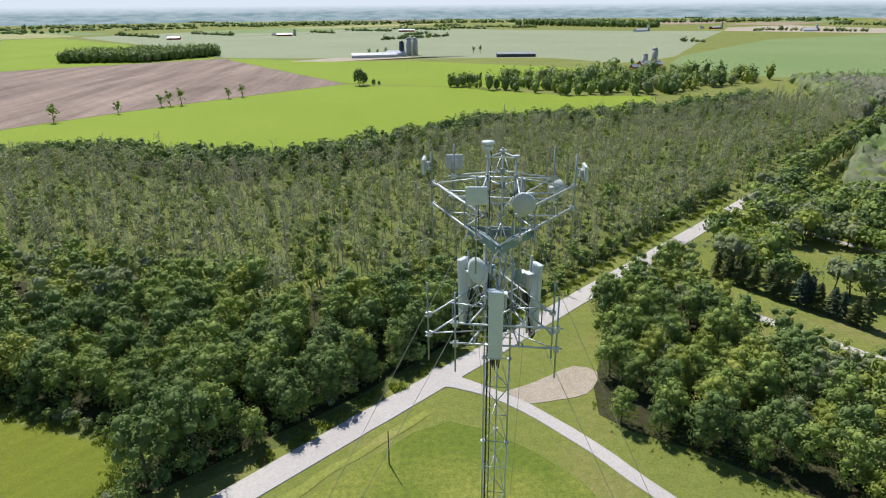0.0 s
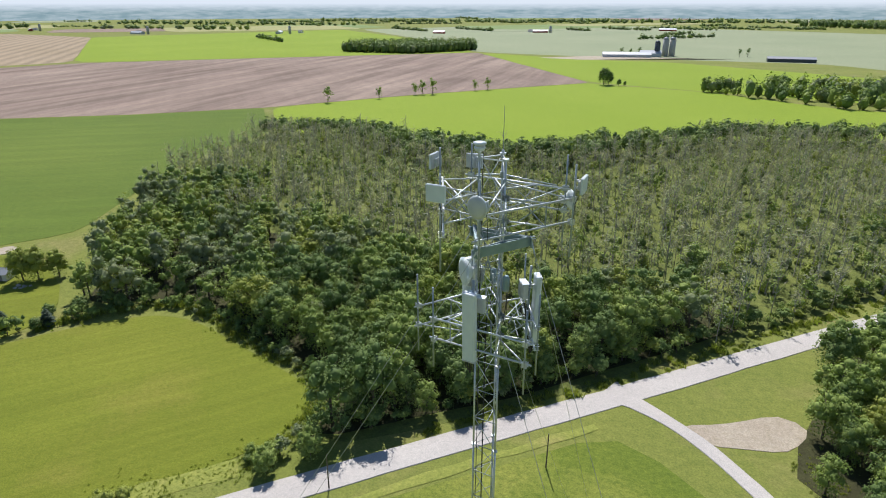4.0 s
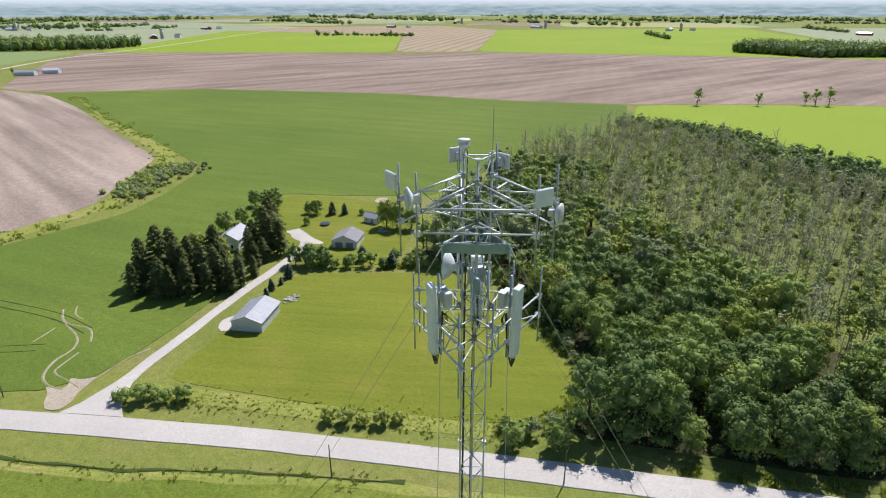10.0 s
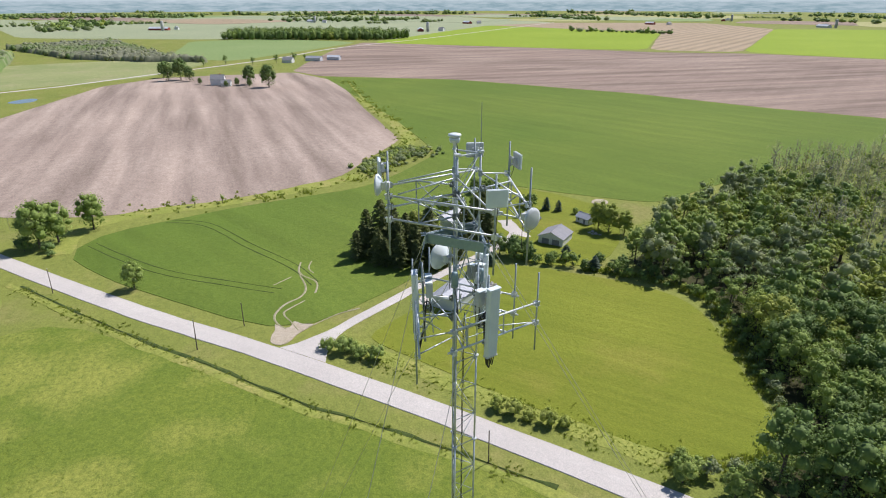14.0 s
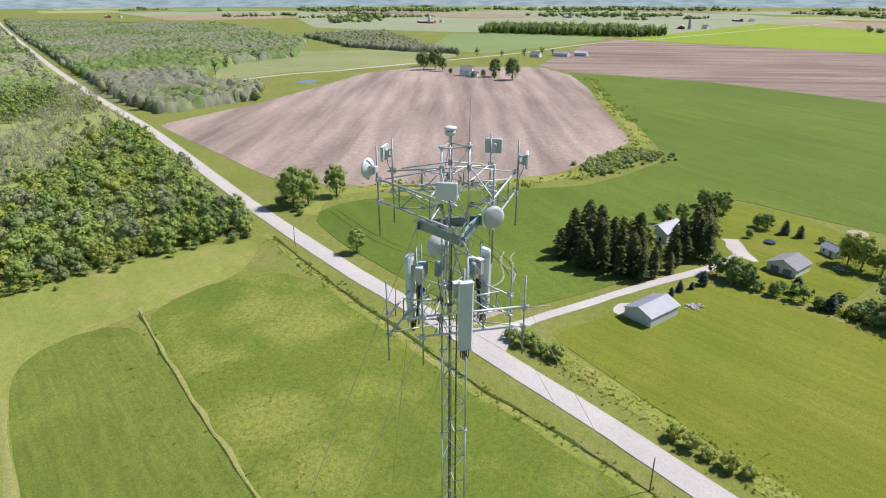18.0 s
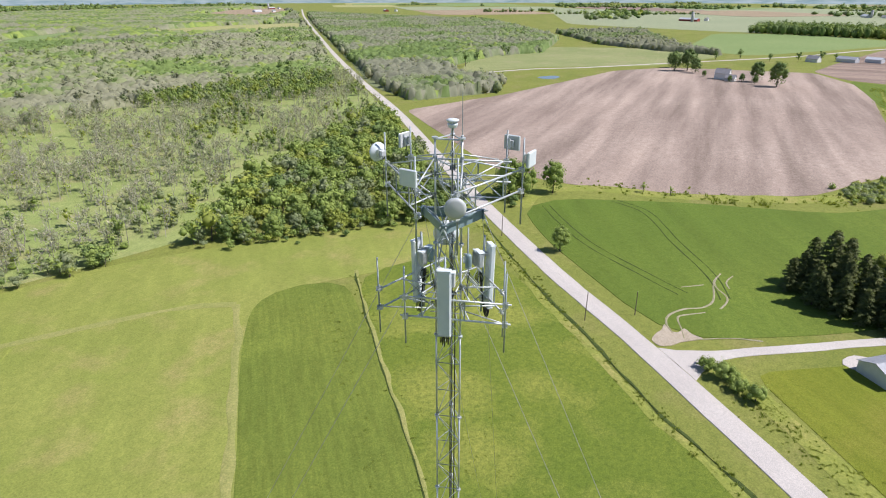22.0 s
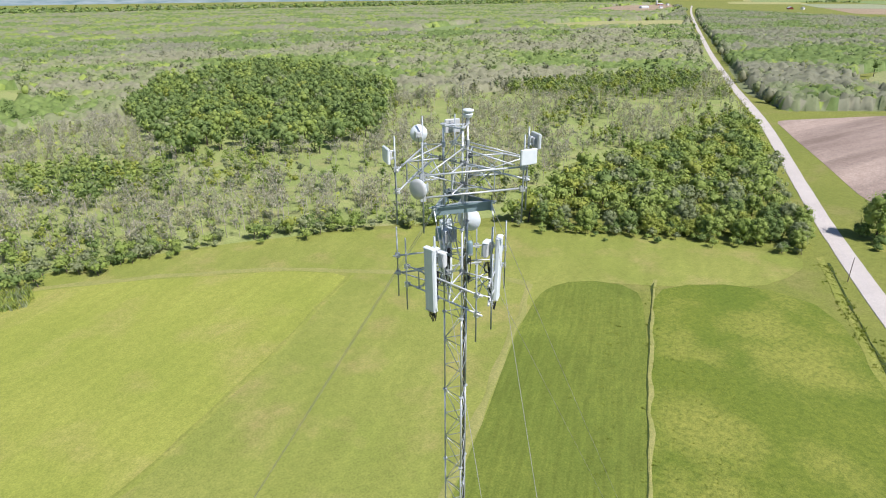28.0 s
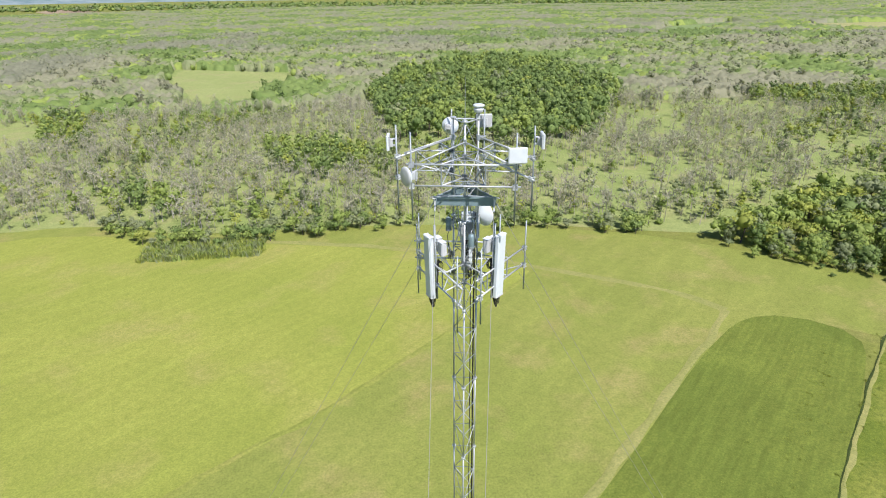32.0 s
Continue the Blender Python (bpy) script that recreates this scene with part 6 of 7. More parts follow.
panel_antenna(radians(257), 1.30, 72.98, 70.92, "tall pale panel antenna with black cable loops below")
panel_antenna(radians(21), 1.25, 72.95, 70.87, "tall pale panel antenna facing the road")
panel_antenna(radians(136), 1.26, 73.03, 70.95, "tall pale panel antenna facing the fields")


def surge_box(p, a, label):
    ob = thing("surge_arrestor", label, "junction box", at=Matrix.Translation(p) @ pose(0, 0, 0, 0, 0, a))
    part("dome", Shape().lathe(pose(0, 0, 0), [(0.085, -0.2), (0.095, -0.17), (0.095, 0.13), (0.075, 0.19), (0.03, 0.21)], 16), "ring_paint", ob, smooth=True)
    part("base", Shape().lathe(pose(0, 0, -0.26), [(0.07, 0), (0.1, 0.02), (0.1, 0.07)], 16), "steel_dull", ob)
    part("bracket", Shape().box(pose(-0.12, 0, 0), 0.1, 0.05, 0.2, 0.01), "steel", ob)
    part("cable", Shape().wire([(0, 0, -0.26), (0.02, 0.04, -0.45), (-0.05, 0.06, -0.8), (-0.12, 0.05, -1.3)], 0.012), "rubber", ob)


surge_box(polar(0.60, radians(321), 73.0), 321, "small blue-grey domed junction box clamped to a leg")
surge_box(polar(0.58, radians(100), 72.75), 100, "blue-grey domed junction box near the panel antennas")

# ---- houses, sheds and farms ----
def gable(m, l, w, eave, ridge, over=0.35):
    """Walls and roof slabs of a gabled building on the pose m, with the ridge along x."""
    x, y = l / 2, w / 2
    wall = Shape()
    wall.add([m @ Vector(p) for p in [(-x, -y, -0.3), (x, -y, -0.3), (x, y, -0.3), (-x, y, -0.3), (-x, -y, eave), (x, -y, eave), (x, y, eave), (-x, y, eave), (-x, 0, ridge), (x, 0, ridge)]],
             [(0, 1, 5, 4), (2, 3, 7, 6), (1, 2, 6, 9, 5), (3, 0, 4, 8, 7), (3, 2, 1, 0)])
    roofs = []
    slope = (ridge - eave) / y
    for s in (-1, 1):
        y1 = s * (y + over)
        z1 = eave - slope * over
        a = [(-x - over, 0, ridge), (x + over, 0, ridge), (x + over, y1, z1), (-x - over, y1, z1)]
        pts = [m @ Vector((p[0], p[1], p[2] + 0.02)) for p in a] + [m @ Vector((p[0], p[1], p[2] + 0.14)) for p in a]
        sh = Shape().add(pts, [(0, 1, 2, 3), (7, 6, 5, 4), (0, 4, 5, 1), (1, 5, 6, 2), (2, 6, 7, 3), (3, 7, 4, 0)])
        roofs.append(sh)
    return wall, roofs


def building(name, label, category, x, y, turn, l, w, eave, ridge, wall_mat, roof_mat, windows=(), doors=(), ribs=0, chimney=False, group=""):
    """windows and doors: (side, along, height, wide, high); sides 0 and 1 are the long walls, 2 and 3 the gables."""
    ob = thing(name, label, category, group, pose(x, y, 0, 0, 0, turn))
    wall, roofs = gable(Matrix.Identity(4), l, w, eave, ridge)
    part("wall", wall, wall_mat, ob)
    for sh in roofs:
        r = part("roof", sh, roof_mat, ob)
        if ribs:
            rib = Shape()
            c = [Vector(p) for p in sh.v[4:8]]
            for i in range(1, ribs):
                s = i / ribs
                rib.rod(c[0].lerp(c[1], s), c[3].lerp(c[2], s), 0.035, None, 4)
            part("roof_seam", rib, roof_mat, r)
    part("ridge_cap", Shape().rod((-l / 2 - 0.35, 0, ridge + 0.13), (l / 2 + 0.35, 0, ridge + 0.13), 0.12, None, 6), roof_mat, ob)
    for what, mat, rows in (("window", "window_dark", windows), ("door", "white_paint" if wall_mat != "white_paint" else "shingle", doors)):
        for side, along, z, wide, high in rows:
            m = [pose(along, -w / 2 - 0.02, z), pose(along, w / 2 + 0.02, z, 0, 0, 180), pose(l / 2 + 0.02, along, z, 0, 0, 90), pose(-l / 2 - 0.02, along, z, 0, 0, -90)][side]
            p = part(what, Shape().box(m, wide, 0.06, high), mat, ob)
            fr = Shape()
            for sx in (-1, 1):
                fr.box(m @ pose(sx * wide / 2, -0.02, 0), 0.1, 0.08, high + 0.1)
            for sz in (-1, 1):
                fr.box(m @ pose(0, -0.02, sz * high / 2), wide - 0.1, 0.08, 0.1)
            part("frame", fr, "white_paint", p)
    if chimney:
        part("chimney", Shape().box(pose(l * 0.2, 0.4, ridge + 0.4), 0.7, 0.7, 1.8, 0.03), "barn_red", ob, "brick chimney")
    return ob


def silo(x, y, r, h, mat, label):
    ob = thing("silo", label, "silo", "silos", pose(x, y, 0))
    part("shell", Shape().lathe(pose(0, 0, 0), [(r, -0.3), (r, h)], 28), mat, ob, smooth=True)
    part("dome", Shape().lathe(pose(0, 0, h), [(r * 1.02, 0), (r * 0.9, r * 0.4), (r * 0.6, r * 0.75), (r * 0.1, r * 0.92)], 28), "metal_roof" if mat == "concrete" else mat, ob, smooth=True)
    hoops = Shape()
    for z in np.arange(1.5, h, 1.8):
        hoops.lathe(pose(0, 0, z), [(r + 0.01, 0), (r + 0.06, 0.02), (r + 0.06, 0.12), (r + 0.01, 0.14)], 28)
    part("hoops", hoops, "steel_dull", ob)
    part("chute", Shape().rod((r + 0.4, 0, 0), (r + 0.4, 0, h), 0.45, None, 8), "metal_roof", ob)


# homestead beside the lawn
building("metal_shed", "white metal shed with a low pale roof on a lawn", "shed", -134.5, 41.8, 133, 12.2, 8.3, 2.9, 4.5, "metal_white", "metal_roof", doors=[(1, 0, 1.35, 3.4, 2.6), (1, 4.2, 1.05, 1.0, 2.0)], ribs=12)
patch("shed_apron", [(-141, 34), (-135, 31), (-132.5, 34), (-137.5, 40), (-141, 41)], 0.11, "gravel", "pale gravel apron beside the shed", "gravel", 1.0, 2)
building("house", "pale two-storey house half hidden by spruces", "house", -193, 58.5, 133, 11, 8, 4.0, 6.2, "white_paint", "metal_roof", [(0, -3, 1.5, 1.0, 1.4), (0, 2, 1.5, 1.0, 1.4), (2, -1.6, 1.5, 1.0, 1.4), (2, 1.6, 1.5, 1.0, 1.4), (2, 0, 4.4, 1.0, 1.3), (3, -1.6, 1.5, 1.0, 1.4), (3, 1.6, 1.5, 1.0, 1.4)], [(0, 0, 1.05, 1.0, 2.1)], chimney=True)
building("garage", "grey-roofed garage beside dark evergreens", "garage", -169, 90.5, 133, 9.5, 9, 2.7, 4.7, "white_paint", "shingle", [(1, 2, 1.5, 1.0, 1.0)], [(3, -1.9, 1.15, 2.7, 2.2), (3, 1.9, 1.15, 2.7, 2.2)])
building("garden_shed", "small white garden shed with a metal roof", "shed", -183, 110, 20, 6.0, 4.2, 2.4, 3.7, "white_paint", "metal_roof", [(0, -1.6, 1.4, 0.8, 0.9), (2, 0.8, 1.4, 0.7, 0.9)], [(0, 1.2, 1.0, 1.2, 2.0)], ribs=6)
patch("house_drive", [(-180, 78), (-187, 77), (-193, 80), (-194, 84), (-188, 84), (-180, 83), (-174, 85), (-173, 82)], 0.15, "gravel", "gravel turning place between house and garage", "gravel", 1.0, 3)


def rock_heap(x, y, r, count, label):
    ob = thing("stone_heap", label, "stone heap", at=pose(x, y, 0))
    rr = random.Random(int(x * 7 + y))
    bv, bf = core_ball()
    for _ in range(count):
        a, d, s = rr.uniform(0, 6.28), r * rr.uniform(0, 1) ** 0.6, rr.uniform(0.35, 0.75)
        q = bv * np.array([s * rr.uniform(0.8, 1.3), s, s * rr.uniform(0.5, 0.8)]) * (1 + 0.18 * np.sin(bv[:, :1] * 4 + a))
        part("stone", Shape().add(q + np.array([d * math.cos(a), d * math.sin(a), s * 0.25]), bf), "rock", ob)


rock_heap(-141, 54.5, 2.8, 16, "heap of pale field stones behind the shed")
rock_heap(-171, 107, 3.0, 10, "low heap of stones at the yard edge")


def utility_pole(x, y, h, label, lean=0.0):
    ob = thing("utility_pole", label, "utility pole", "roadside poles", pose(x, y, 0, lean, 0, 43))
    part("shaft", Shape().rod((0, 0, -0.3), (0, 0, h), 0.14, 0.09, 8), "pole_wood", ob)
    part("insulator", Shape().rod((0, 0, h), (0, 0, h + 0.16), 0.05, 0.03, 8), "antenna_grey", ob)
    part("number_tag", Shape().box(pose(0, -0.14, 2.0), 0.1, 0.02, 0.14), "metal_white", ob)


for x, y, h in ((-127, -26.5, 8.2), (-136, -15.5, 7.0), (-69.5, 28.5, 7.5), (-42, 60, 7.5), (-6, 77, 7.8), (-172, -69.5, 7.8)):
    utility_pole(x, y, h, "grey weathered wooden pole in roadside grass", random.Random(int(x)).uniform(-1.5, 1.5))


def mailbox(x, y):
    ob = thing("mailbox", "dark mailbox on a post by the driveway", "mailbox", at=pose(x, y, 0, 0, 0, 43))
    part("post", Shape().box(pose(0, 0, 0.5), 0.1, 0.1, 1.1), "pole_wood", ob)
    part("box", Shape().box(pose(0, 0, 1.15), 0.2, 0.5, 0.24, 0.05), "dark_steel", ob)


mailbox(-119.4, 3.6)

# dairy farm with silos beyond the young crop
building("cow_barn", "long low white-roofed cow barn", "barn", -30, 1100, 8, 78, 18, 4.5, 8.0, "metal_white", "metal_white", ribs=10, group="dairy barns")
building("barn", "white-roofed barn beside tall silos", "barn", 8, 1122, 8, 34, 16, 5.5, 10.0, "metal_white", "metal_white", ribs=6, group="dairy barns")
building("feed_barn", "long dark open-sided barn with a pale roof", "barn", 212, 1066, -4, 66, 15, 5.0, 7.6, "dark_steel", "metal_roof", ribs=8, group="dairy barns")
silo(18, 1124, 4.2, 22, "dark_steel", "dark blue enamelled feed silo")
silo(31, 1136, 4.6, 27, "concrete", "tall pale concrete silo")
silo(42, 1140, 4.6, 27, "concrete", "tall pale concrete silo with a domed cap")
building("red_barn", "red barn with a pale roof", "barn", 350, 826, 10, 32, 14, 5.5, 10, "barn_red", "metal_roof", ribs=6)
building("red_shed", "small red barn with a pale roof", "barn", 322, 806, 10, 12, 9, 4, 7, "barn_red", "metal_roof")
silo(366, 852, 4.0, 22, "concrete", "pale concrete silo behind a red barn")
silo(352, 850, 3.4, 15, "concrete", "shorter pale concrete silo")
building("farmhouse_creek", "grey-roofed farmhouse among trees", "house", 236, 736, 20, 13, 9, 5, 8.5, "white_paint", "shingle", [(0, -3, 1.5, 1.1, 1.3), (0, 3, 1.5, 1.1, 1.3)])
building("cottage", "small grey-roofed house by the creek trees", "house", 258, 752, -10, 12, 8, 3, 6, "white_paint", "shingle", [(0, 0, 1.5, 1.2, 1.2)])
# white farmhouse on the ploughed rise
building("white_farmhouse", "white gabled farmhouse among dark trees", "house", -652, -44, 80, 13, 9, 6.0, 10.0, "white_paint", "shingle", [(2, -2, 1.6, 1.2, 1.5), (2, 2, 1.6, 1.2, 1.5), (2, 0, 5.0, 1.2, 1.5), (1, -3, 1.6, 1.2, 1.5), (1, 3, 1.6, 1.2, 1.5)], chimney=True)
building("farmhouse_wing", "low white wing beside the farmhouse", "house", -641, -36, 80, 9, 7, 3.2, 6.0, "white_paint", "shingle", [(2, 0, 1.5, 1.6, 1.3)])
building("lane_barn", "low white barn beside the farm lane", "barn", -884, 72, 60, 22, 10, 4, 6.5, "metal_white", "metal_roof")
building("lane_house", "grey-roofed house beside the farm lane", "house", -868, 36, 60, 14, 9, 4, 7.5, "white_paint", "shingle")
building("lane_shed", "pale machine shed beside the farm lane", "barn", -892, 100, 60, 18, 9, 4, 6.2, "metal_white", "metal_white")
building("marsh_house", "small pale cabin in the marsh", "cabin", -286, -430, 35, 11, 7, 2.8, 4.6, "white_paint", "metal_white")
building("wood_house", "pale-roofed house at the wood edge", "house", -243, -696, 20, 16, 9, 4, 7, "white_paint", "metal_white")
# scattered farmsteads on the plain
rr = random.Random(5)
for x, y in ((-1100, 1760), (-1500, 1600), (-620, 1900), (-330, 2050), (60, 2300), (820, 2050), (-1850, 1250), (-2100, 700), (-2400, 200), (-1900, -250), (-1650, 420), (-2050, 1700), (1300, 1900), (1150, 2200), (-2250, -1480), (-1950, -1900), (-2300, -2150)):
    building("far_barn", "pale-roofed farm barn on the distant plain", "barn", x, y, rr.uniform(0, 180), rr.uniform(28, 60), 15, 5, 9, rr.choice(["metal_white", "barn_red", "metal_white"]), "metal_white", group="far barns")
    building("far_house", "white farmhouse on the distant plain", "house", x + rr.uniform(-50, 50), y + rr.uniform(35, 60), rr.uniform(0, 180), 14, 10, 5, 9, "white_paint", "shingle", group="far houses")
    if rr.random() < 0.6:
        silo(x + 30, y + 12, 4, rr.uniform(15, 24), "concrete", "pale silo beside a distant barn")


def trampoline(x, y):
    ob = thing("trampoline", "round dark trampoline on the homestead lawn", "trampoline", at=pose(x, y, 0))
    part("mat", Shape().lathe(pose(0, 0, 0.78), [(1.75, 0), (1.75, 0.02)], 24), "rubber", ob)
    part("rim", Shape().lathe(pose(0, 0, 0.74), [(1.72, 0), (1.95, 0.02), (1.95, 0.08), (1.74, 0.1)], 24), "dark_steel", ob)
    for k in range(4):
        a = 1.57 * k
        part("leg", Shape().rod((1.85 * math.cos(a), 1.85 * math.sin(a), -0.05), (1.85 * math.cos(a), 1.85 * math.sin(a), 0.78), 0.03), "steel", ob)


trampoline(-191.5, 93.5)

# ---- single trees, bushes and hedges ----
def place(kind, leaf, rows, where, group, category="tree"):
    for x, y, s in rows:
        n = {"fir": 3, "round": 3, "solo": 3, "near": 5, "spruce": 3, "bare": 5, "bush": 3, "middle": 3}[kind]
        tree(kind, int(rng.integers(n)), leaf, x, y, s, rng.uniform(0, 6.28), where, group, category)


place("spruce", "needles", [(-173, 23, 0.9), (-165, 26, 0.72), (-175, 29, 1.05), (-161, 32, 0.66), (-169, 32, 0.9), (-158, 37, 0.58), (-165, 38, 0.85), (-173, 37, 1.0), (-180, 25, 0.85), (-180, 34, 0.7), (-156, 43, 0.55), (-162, 44, 0.7), (-170, 44, 0.95), (-167, 50, 0.62), (-163, 53, 0.5), (-169, 27, 0.55), (-177, 21, 0.6), (-171, 20, 0.62), (-167, 33, 0.78), (-163, 28, 0.6), (-160, 41, 0.72), (-166, 42, 0.88), (-159, 47, 0.6), (-176, 33, 0.95), (-172, 40, 0.8)], "in a dark stand beside the driveway", "spruce stand by the driveway")
place("spruce", "needles", [(-176, 57, 0.8), (-172, 60, 0.62), (-178, 64, 0.95), (-174, 67, 0.7), (-183, 68, 1.1), (-169, 56, 0.5), (-187, 71, 0.95), (-180, 60, 0.7)], "close to the house", "spruces by the house")
place("solo", "leaf_yellow", [(-183, 43, 0.95), (-178, 48, 0.8)], "behind the spruce stand", "homestead trees")
place("middle", "leaf_olive", [(-186, 20, 0.2), (-183, 23, 0.24)], "at the foot of the spruce stand", "homestead trees")
place("round", "leaf_dark", [(-163, 67, 0.95), (-160, 71, 1.1), (-157, 70, 0.9), (-155, 74, 1.0), (-159, 75, 0.8), (-150, 79, 0.6)], "beside the driveway bend", "homestead trees")
place("round", "leaf_mid", [(-206, 60, 1.15), (-213, 69, 1.0), (-210, 75, 1.1), (-231, 82, 1.1), (-226, 85, 1.0), (-222, 87, 1.2), (-205, 97, 0.95), (-208, 95, 0.7), (-196, 88, 0.5), (-193, 111, 0.5), (-153, 82, 0.62)], "on the homestead lawn", "homestead trees")
place("solo", "leaf_yellow", [(-175, 111, 0.98), (-171, 113, 0.85), (-167, 117, 0.7)], "behind the garden shed", "homestead trees")
place("fir", "needles_blue", [(-201, 102, 0.72), (-198, 106, 0.62), (-152, 86, 0.95), (-142, 91, 0.9), (-215, 98, 0.4)], "alone on the homestead lawn", "lawn evergreens")
place("fir", "needles_blue", [(-147, 50, 0.42), (-150, 53, 0.48), (-152, 57, 0.42), (-155, 61, 0.62), (-145, 46.5, 0.3)], "in a young row between driveway and shed", "young evergreen row")
place("round", "leaf_dark", [(-146, 95, 0.73), (-139, 99, 0.70), (-132, 106, 0.79), (-127, 112, 0.88), (-120, 117, 0.88), (-136, 106, 0.70), (-143, 88, 0.53)], "along the lawn's far hedge", "lawn hedge trees")
place("solo", "leaf_mid", [(-168.5, -47, 0.8)], "alone between road and bean field", "roadside trees")
place("solo", "leaf_mid", [(-213, -84, 1.3), (-217, -79, 1.35), (-228, -70, 1.25)], "standing by the roadside field corner", "roadside trees")
place("bush", "leaf_dark", [(-208, -80, 1.2), (-211, -88, 1.4), (-203, -78, 0.8), (-219, -90, 1.1), (-240, -97, 0.9)], "at the foot of the corner trees", "roadside bushes", "bush")
place("middle", "leaf_mid", [(-247, -36, 0.36), (-248, -25, 0.3)], "on the grassy field border", "border trees")
place("middle", "leaf_mid", [(-263, 482, 1.15), (-229, 518, 1.0), (-206, 552, 1.05), (-200, 558, 1.1), (-192, 564, 1.15), (-159, 600, 1.0), (-148, 610, 1.0)], "in a line along the tilled field", "field-edge trees")
place("solo", "leaf_dark", [(-38, 686, 1.5), (-33, 689, 1.3), (-22, 682, 0.6), (-16, 684, 0.4)], "alone at the field corner", "field-edge trees")
place("solo", "leaf_dark", [(-731, -104, 1.3), (-700, -96, 1.5), (-705, -84, 1.75), (-690, -74, 1.3), (-646, -14, 1.55), (-620, 4, 1.8), (-662, -62, 0.5), (-640, -26, 0.6), (-634, -36, 0.55), (-628, -14, 0.6)], "round the white farmhouse", "farmhouse trees")
place("middle", "leaf_dark", [(-876, 44, 1.0), (-862, 20, 1.1), (-850, -10, 0.9), (-862, -44, 1.0), (-840, -70, 1.0), (-820, -90, 0.8), (-895, 60, 0.8), (-800, -110, 0.9)], "along the farm lane", "lane trees")
place("middle", "leaf_dark", [(163, 1156, 1.1), (150, 1150, 1.0), (-10, 1150, 1.1), (-25, 1152, 1.0), (-40, 1148, 1.0), (300, 815, 1.2), (285, 800, 1.0), (270, 770, 1.2), (330, 840, 1.1), (62, 660, 1.2), (90, 642, 1.2), (135, 672, 1.3), (128, 660, 1.2), (75, 656, 1.0)], "round the dairy farm", "farm trees")
place("middle", "leaf_dark", [(-632, -312, 1.2), (-700, -330, 1.0), (-770, -318, 1.1), (-780, -330, 1.0)], "beyond the grain field", "grain-field trees")

# bushes along the roadside
place("bush", "leaf_mid", [(-118, 4.5, 1.3), (-115.5, 8, 1.2), (-112.5, 11.5, 1.35), (-110, 15, 1.1), (-116, 10, 0.9)], "beside the driveway mouth", "driveway bushes", "bush")
place("bush", "leaf_yellow", [(-84, 36, 0.9), (-81.5, 38.5, 1.0), (-79, 41, 1.0), (-76.5, 44, 1.0), (-75, 47, 0.8)], "between lawn and road", "verge bushes", "bush")
place("round", "leaf_mid", [(-55, 60, 0.73), (-49, 66, 0.88), (-60, 63, 0.53)], "at the corner of the wood", "wood-corner trees")
place("solo", "leaf_yellow", [(-160, -117, 0.5), (-153, -124, 0.5), (-172, -104, 0.45)], "at the edge of the roadside clump", "trees of the roadside clump")
place("bush", "leaf_dark", [(-146, -118, 0.7), (-132, -128, 0.5)], "alone in the mown margin", "margin bushes", "bush")
place("bare", "leaf_olive", [(-236, -100, 0.5)], "leaning over the road verge", "dead roadside trees")


def tufts(name, line, width, count, lo, hi, weights, label, plants=BUSH):
    pts = spline(line, 4.0)
    rows = []
    for _ in range(count):
        p = pts[int(rng.integers(len(pts)))]
        rows.append((int(rng.integers(3)), p.x + rng.normal() * width, p.y + rng.normal() * width, rng.uniform(lo, hi), rng.uniform(0, 6.28), leaf_choice(weights)))
    low = hi < 0.5
    if low:
        rows = [(k, x, y, s * 3.2, t, 1) for k, x, y, s, t, _ in rows for x, y in ((x, y), (x + rng.normal() * width, y + rng.normal() * width), (x + rng.normal() * width, y + rng.normal() * width))]
    bulk(name, TUFT if low else plants, rows, ["bark", "weeds", "twigs"] if low else LEAVES, label, "weeds")


for nm, line, w, mt, lb in (("drain_strip", [(-124, -98), (-92, -69), (-63, -41), (-30, -10), (-5, 12)], 0.9, "straw", "straw-coloured grass along a field drain"), ("field_strip", [(-90, -114), (-77, -100), (-62, -86), (-49, -73.5), (-38.5, -63.5), (-20, -45.5), (4, -20)], 1.7, "straw", "straw-coloured grass between two fields"), ("meadow_path", [(66, -190), (46, -184), (11, -175), (-14, -166), (-29.5, -160), (-47, -148), (-65, -137), (-82, -125), (-90, -114)], 2.4, "straw", "worn straw-coloured path through the meadow"), ("field_ridge", [(-47, -145), (-28, -127), (-13, -111.5), (5, -95), (18, -83.5), (30, -75.5), (70, -40)], 1.3, "margin", "pale green ridge along the rowed meadow"), ("verge_strip", [(-119, 10), (-106, 21), (-88, 35.5), (-74, 48), (-61, 60)], 4.6, "margin", "yellow-green weedy verge between lawn and road"), ("ditch_strip", [(-182, -84), (-140, -47), (-119, -26), (-98, -6), (-79, 16), (-60, 36), (-26, 68), (2, 92)], 1.8, "margin", "straw-coloured grass along the road ditch"), ("ditch_bed", [(-180, -80), (-140, -44.5), (-119, -23.5), (-98, -3.5), (-79, 18.5), (-60, 38)], 0.42, "tram", "dark narrow roadside ditch"), ("drain_bed", [(-122, -96.5), (-92, -69.5), (-63, -41.5), (-34, -14)], 0.36, "tram", "dark narrow field drain")):
    ribbon(nm, line, w, 0.085 if nm == "verge_strip" else 0.10 if w > 1 else 0.115, mt, lb, "grass strip", 3.0, 0.5, 0.03)
tufts("verge_weeds", [(-112, 14), (-92, 32), (-70, 52), (-58, 63)], 1.7, 300, 0.05, 0.18, (1, 0.3, 3, 2), "tall weeds between lawn and road")
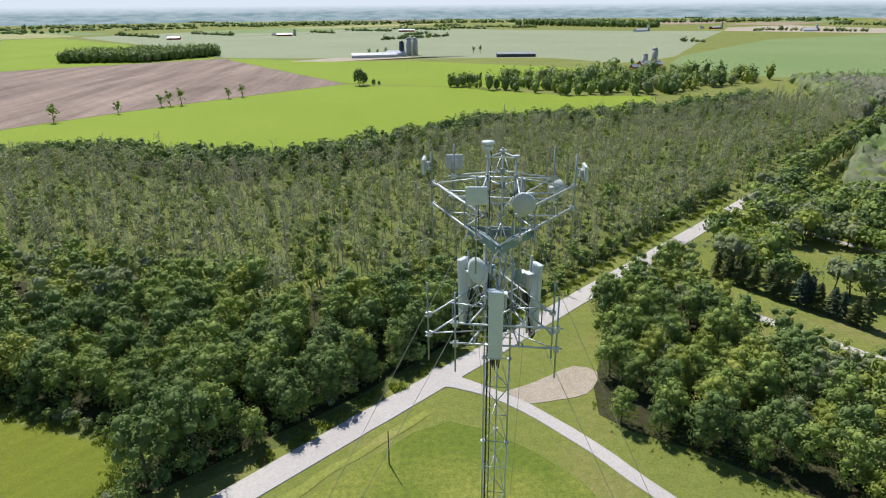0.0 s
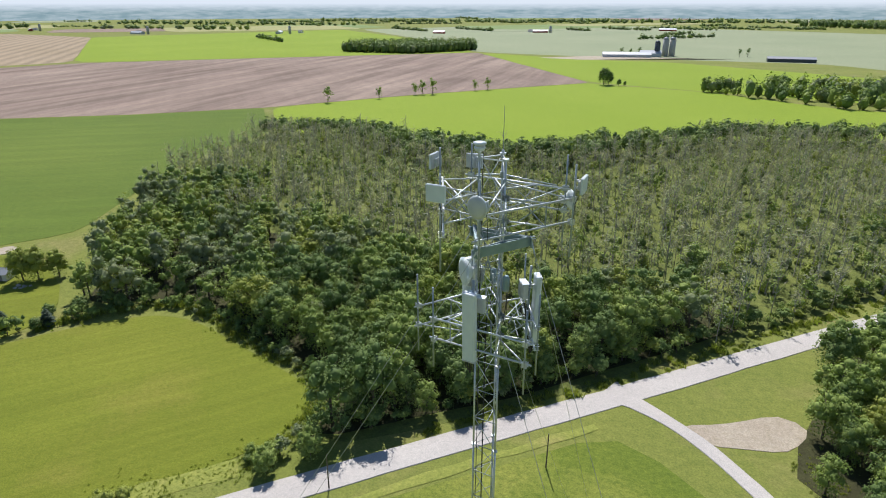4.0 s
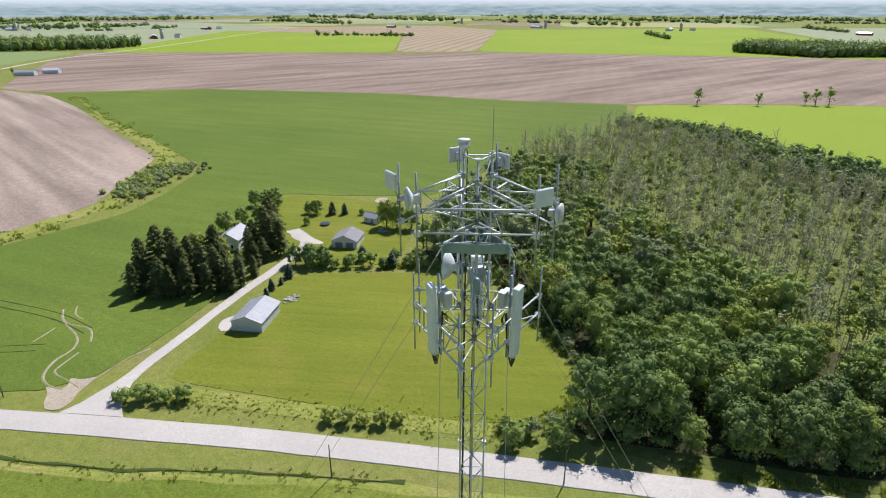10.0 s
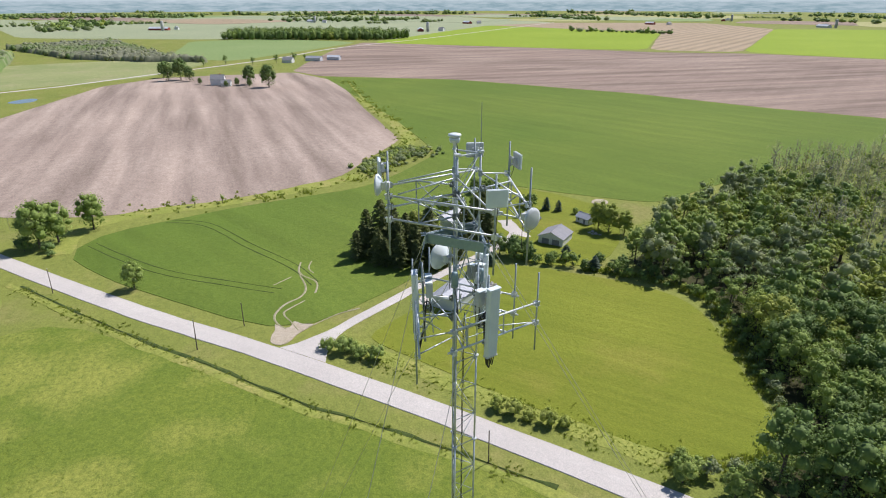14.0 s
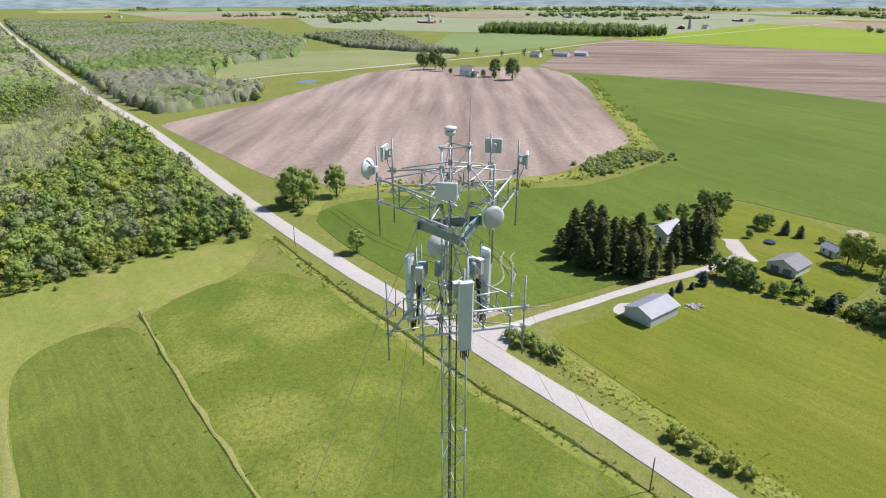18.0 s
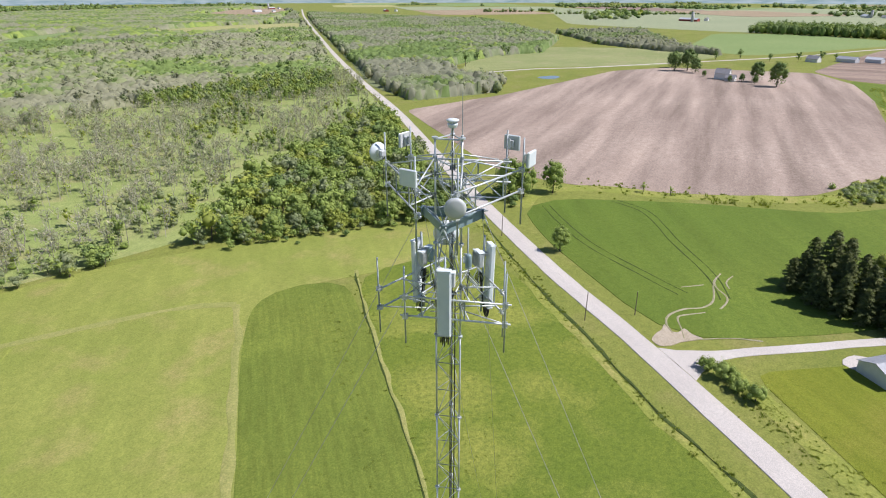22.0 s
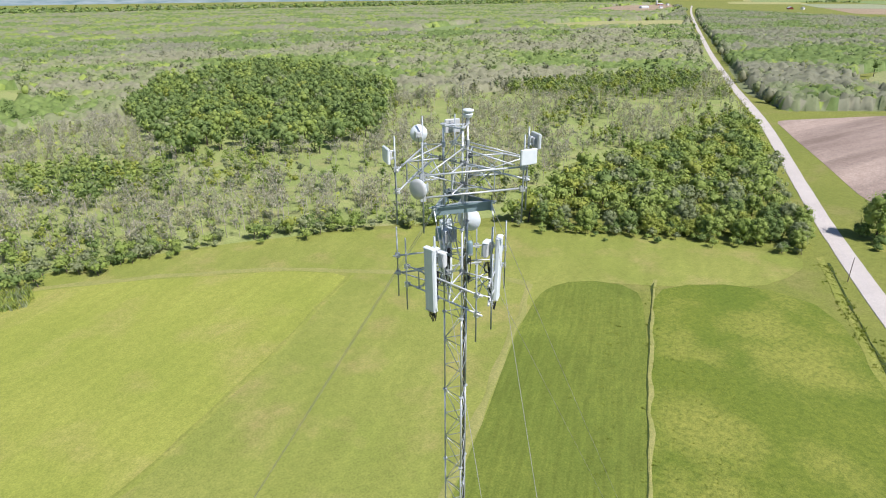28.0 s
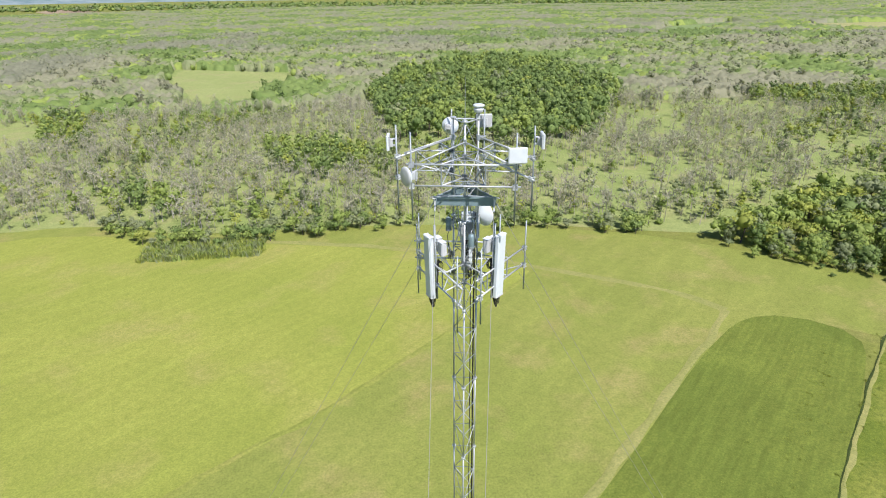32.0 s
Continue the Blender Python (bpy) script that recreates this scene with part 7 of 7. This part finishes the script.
tufts("ditch_weeds", [(-178, -80), (-140, -46), (-119, -25), (-98, -5), (-79, 17), (-66, 32)], 1.0, 200, 0.06, 0.2, (1, 0.6, 2, 3), "coarse weeds along the road ditch")
tufts("hedge_weeds", [(-121, -95), (-92, -69), (-63, -41), (-30, -10)], 0.8, 150, 0.04, 0.11, (1, 0.4, 3, 2), "yellow-green weeds along a field drain")
tufts("border_bushes", [(-282, 46), (-300, 58), (-318, 72), (-312, 80)], 4.6, 340, 0.4, 0.85, (2, 0.2, 2, 4), "pale green bushes on the field border")
tufts("border_weeds", [(-245, -60), (-252, -10), (-264, 30), (-300, 62), (-380, 82), (-500, 80), (-640, 84)], 3.0, 260, 0.15, 0.45, (1, 0.3, 3, 2.5), "yellow-green weeds on the field border")
tufts("lawn_hedge", [(-143, 90), (-118, 112), (-98, 105), (-81, 98), (-63, 90), (-56, 80), (-57, 68)], 1.0, 240, 0.15, 0.4, (1.5, 0.8, 2, 2), "scrubby growth round the lawn's edge")
tufts("lane_weeds", [(42, 92), (48, 84), (58, 71), (68, 54)], 2.4, 150, 0.06, 0.2, (2, 0.6, 2.5, 2), "rough weeds beside the lane")
tufts("road_verge_weeds", [(-30, 80), (-5, 102), (15, 120), (48, 149), (85, 182), (140, 230)], 0.8, 220, 0.12, 0.4, (2, 0.5, 2.5, 1.5), "weeds on the wood's road verge")
tufts("south_bushes", [(95, -203), (72, -188), (55, -184), (40, -188), (15, -190), (-30, -190), (-60, -182), (-88, -172)], 3.5, 150, 0.5, 1.25, (3, 2, 0.8, 3), "dark and olive bushes along the marsh edge", HEDGE)
tufts("clump_bushes", [(-114, -154), (-128, -140), (-146, -130), (-160, -112), (-178, -90)], 3.0, 70, 0.35, 0.8, (3, 1, 2, 2), "leafy bushes at the foot of the clump", HEDGE)


tufts("row_weeds", [(-97, -85), (-75, -63), (-55, -43), (-30, -18)], 0.45, 170, 0.03, 0.09, (1, 0, 3, 1), "yellow-green weeds along a crop row")
tufts("row_weeds", [(-103, -93), (-80, -71), (-58, -49), (-34, -26)], 0.5, 150, 0.03, 0.09, (1, 0, 3, 1), "yellow-green weeds along a second crop row")
tufts("row_weeds", [(-98, -98), (-72, -72), (-48, -50)], 0.5, 80, 0.03, 0.08, (1, 0, 3, 1), "sparse weeds along a crop row")
tufts("weed_patch", [(-96, -62), (-80, -44), (-62, -27), (-44, -8)], 4.5, 420, 0.03, 0.1, (1, 0, 3, 1), "yellow weeds spread through the green strip")
tufts("meadow_weeds", [(20, -110), (-10, -120), (-40, -140), (-70, -150)], 14.0, 260, 0.03, 0.09, (1, 0, 3, 1), "scattered tussocks in the meadow")
bulk("reeds", TUFT, [(int(rng.integers(3)), 38 + 38 * rng.uniform(), -184 + 14 * rng.uniform(), rng.uniform(1.1, 1.9), rng.uniform(0, 6.28), int(rng.choice([1, 3, 4]))) for _ in range(1000)], LEAVES, "dense olive-green reed bed beside the hay meadow", "reeds")


def track(name, pts, z, mat, width, label):
    ribbon(name, pts, width, z, mat, label, "wheel track", 0.9, 0.12, 0.03)


track("wheel_track", [(-131.0, -5.0), (-134.8, -7.1), (-139.6, -7.5), (-145.5, -4.5), (-149.1, 0.1), (-154.9, 2.0), (-167.3, 0.8), (-174.6, 1.9)], 0.145, "entry", 0.40, "pale bare wheel track in the bean field")
track("wheel_track", [(-129.5, -2.1), (-135.0, -3.6), (-140.2, -5.1), (-142.6, -3.3), (-146.2, 0.9)], 0.146, "entry", 0.30, "pale bare wheel track in the bean field")
track("wheel_track", [(-150.2, 4.3), (-155.7, 5.5), (-159.2, 4.9), (-163.7, 1.9), (-168.1, 0.7)], 0.147, "entry", 0.30, "pale bare wheel track in the bean field")
track("wheel_track", [(-164.6, 5.2), (-169.0, 4.0), (-174.6, 5.4)], 0.148, "entry", 0.28, "pale bare wheel track in the bean field")
track("wheel_track", [(-130.3, 0.5), (-135.5, 9.0), (-137.3, 15.3)], 0.149, "entry", 0.26, "pale bare wheel track in the bean field")
track("wheel_track", [(-159.2, -7.3), (-163.9, -1.7)], 0.150, "entry", 0.30, "pale bare wheel track in the bean field")

for line in ([(-231, -43), (-223, -29), (-197, -14), (-172, 1), (-158, 6)], [(-212, -66), (-199, -56), (-180, -39), (-162, -14), (-156, -5)]):
    for off in (0.0, 2.2):
        track("tramline", [(x + off, y - off) for x, y in line], 0.128 + 0.001 * off, "tram", 0.38, "dark narrow tramline through the bean field")

place("round", "leaf_olive", [(-117, -159, 0.95), (-129, -147, 1.15), (-141, -136, 1.00)], "at the clump's front edge", "trees of the roadside clump")
place("round", "leaf_dark", [(-123, -152, 1.10), (-135, -140, 1.25), (-145, -131, 1.15), (-157, -122, 0.70)], "at the clump's front edge", "trees of the roadside clump")
place("round", "leaf_yellow", [(-150, -126, 1.00), (-160, -118, 1.05)], "at the clump's front edge", "trees of the roadside clump")
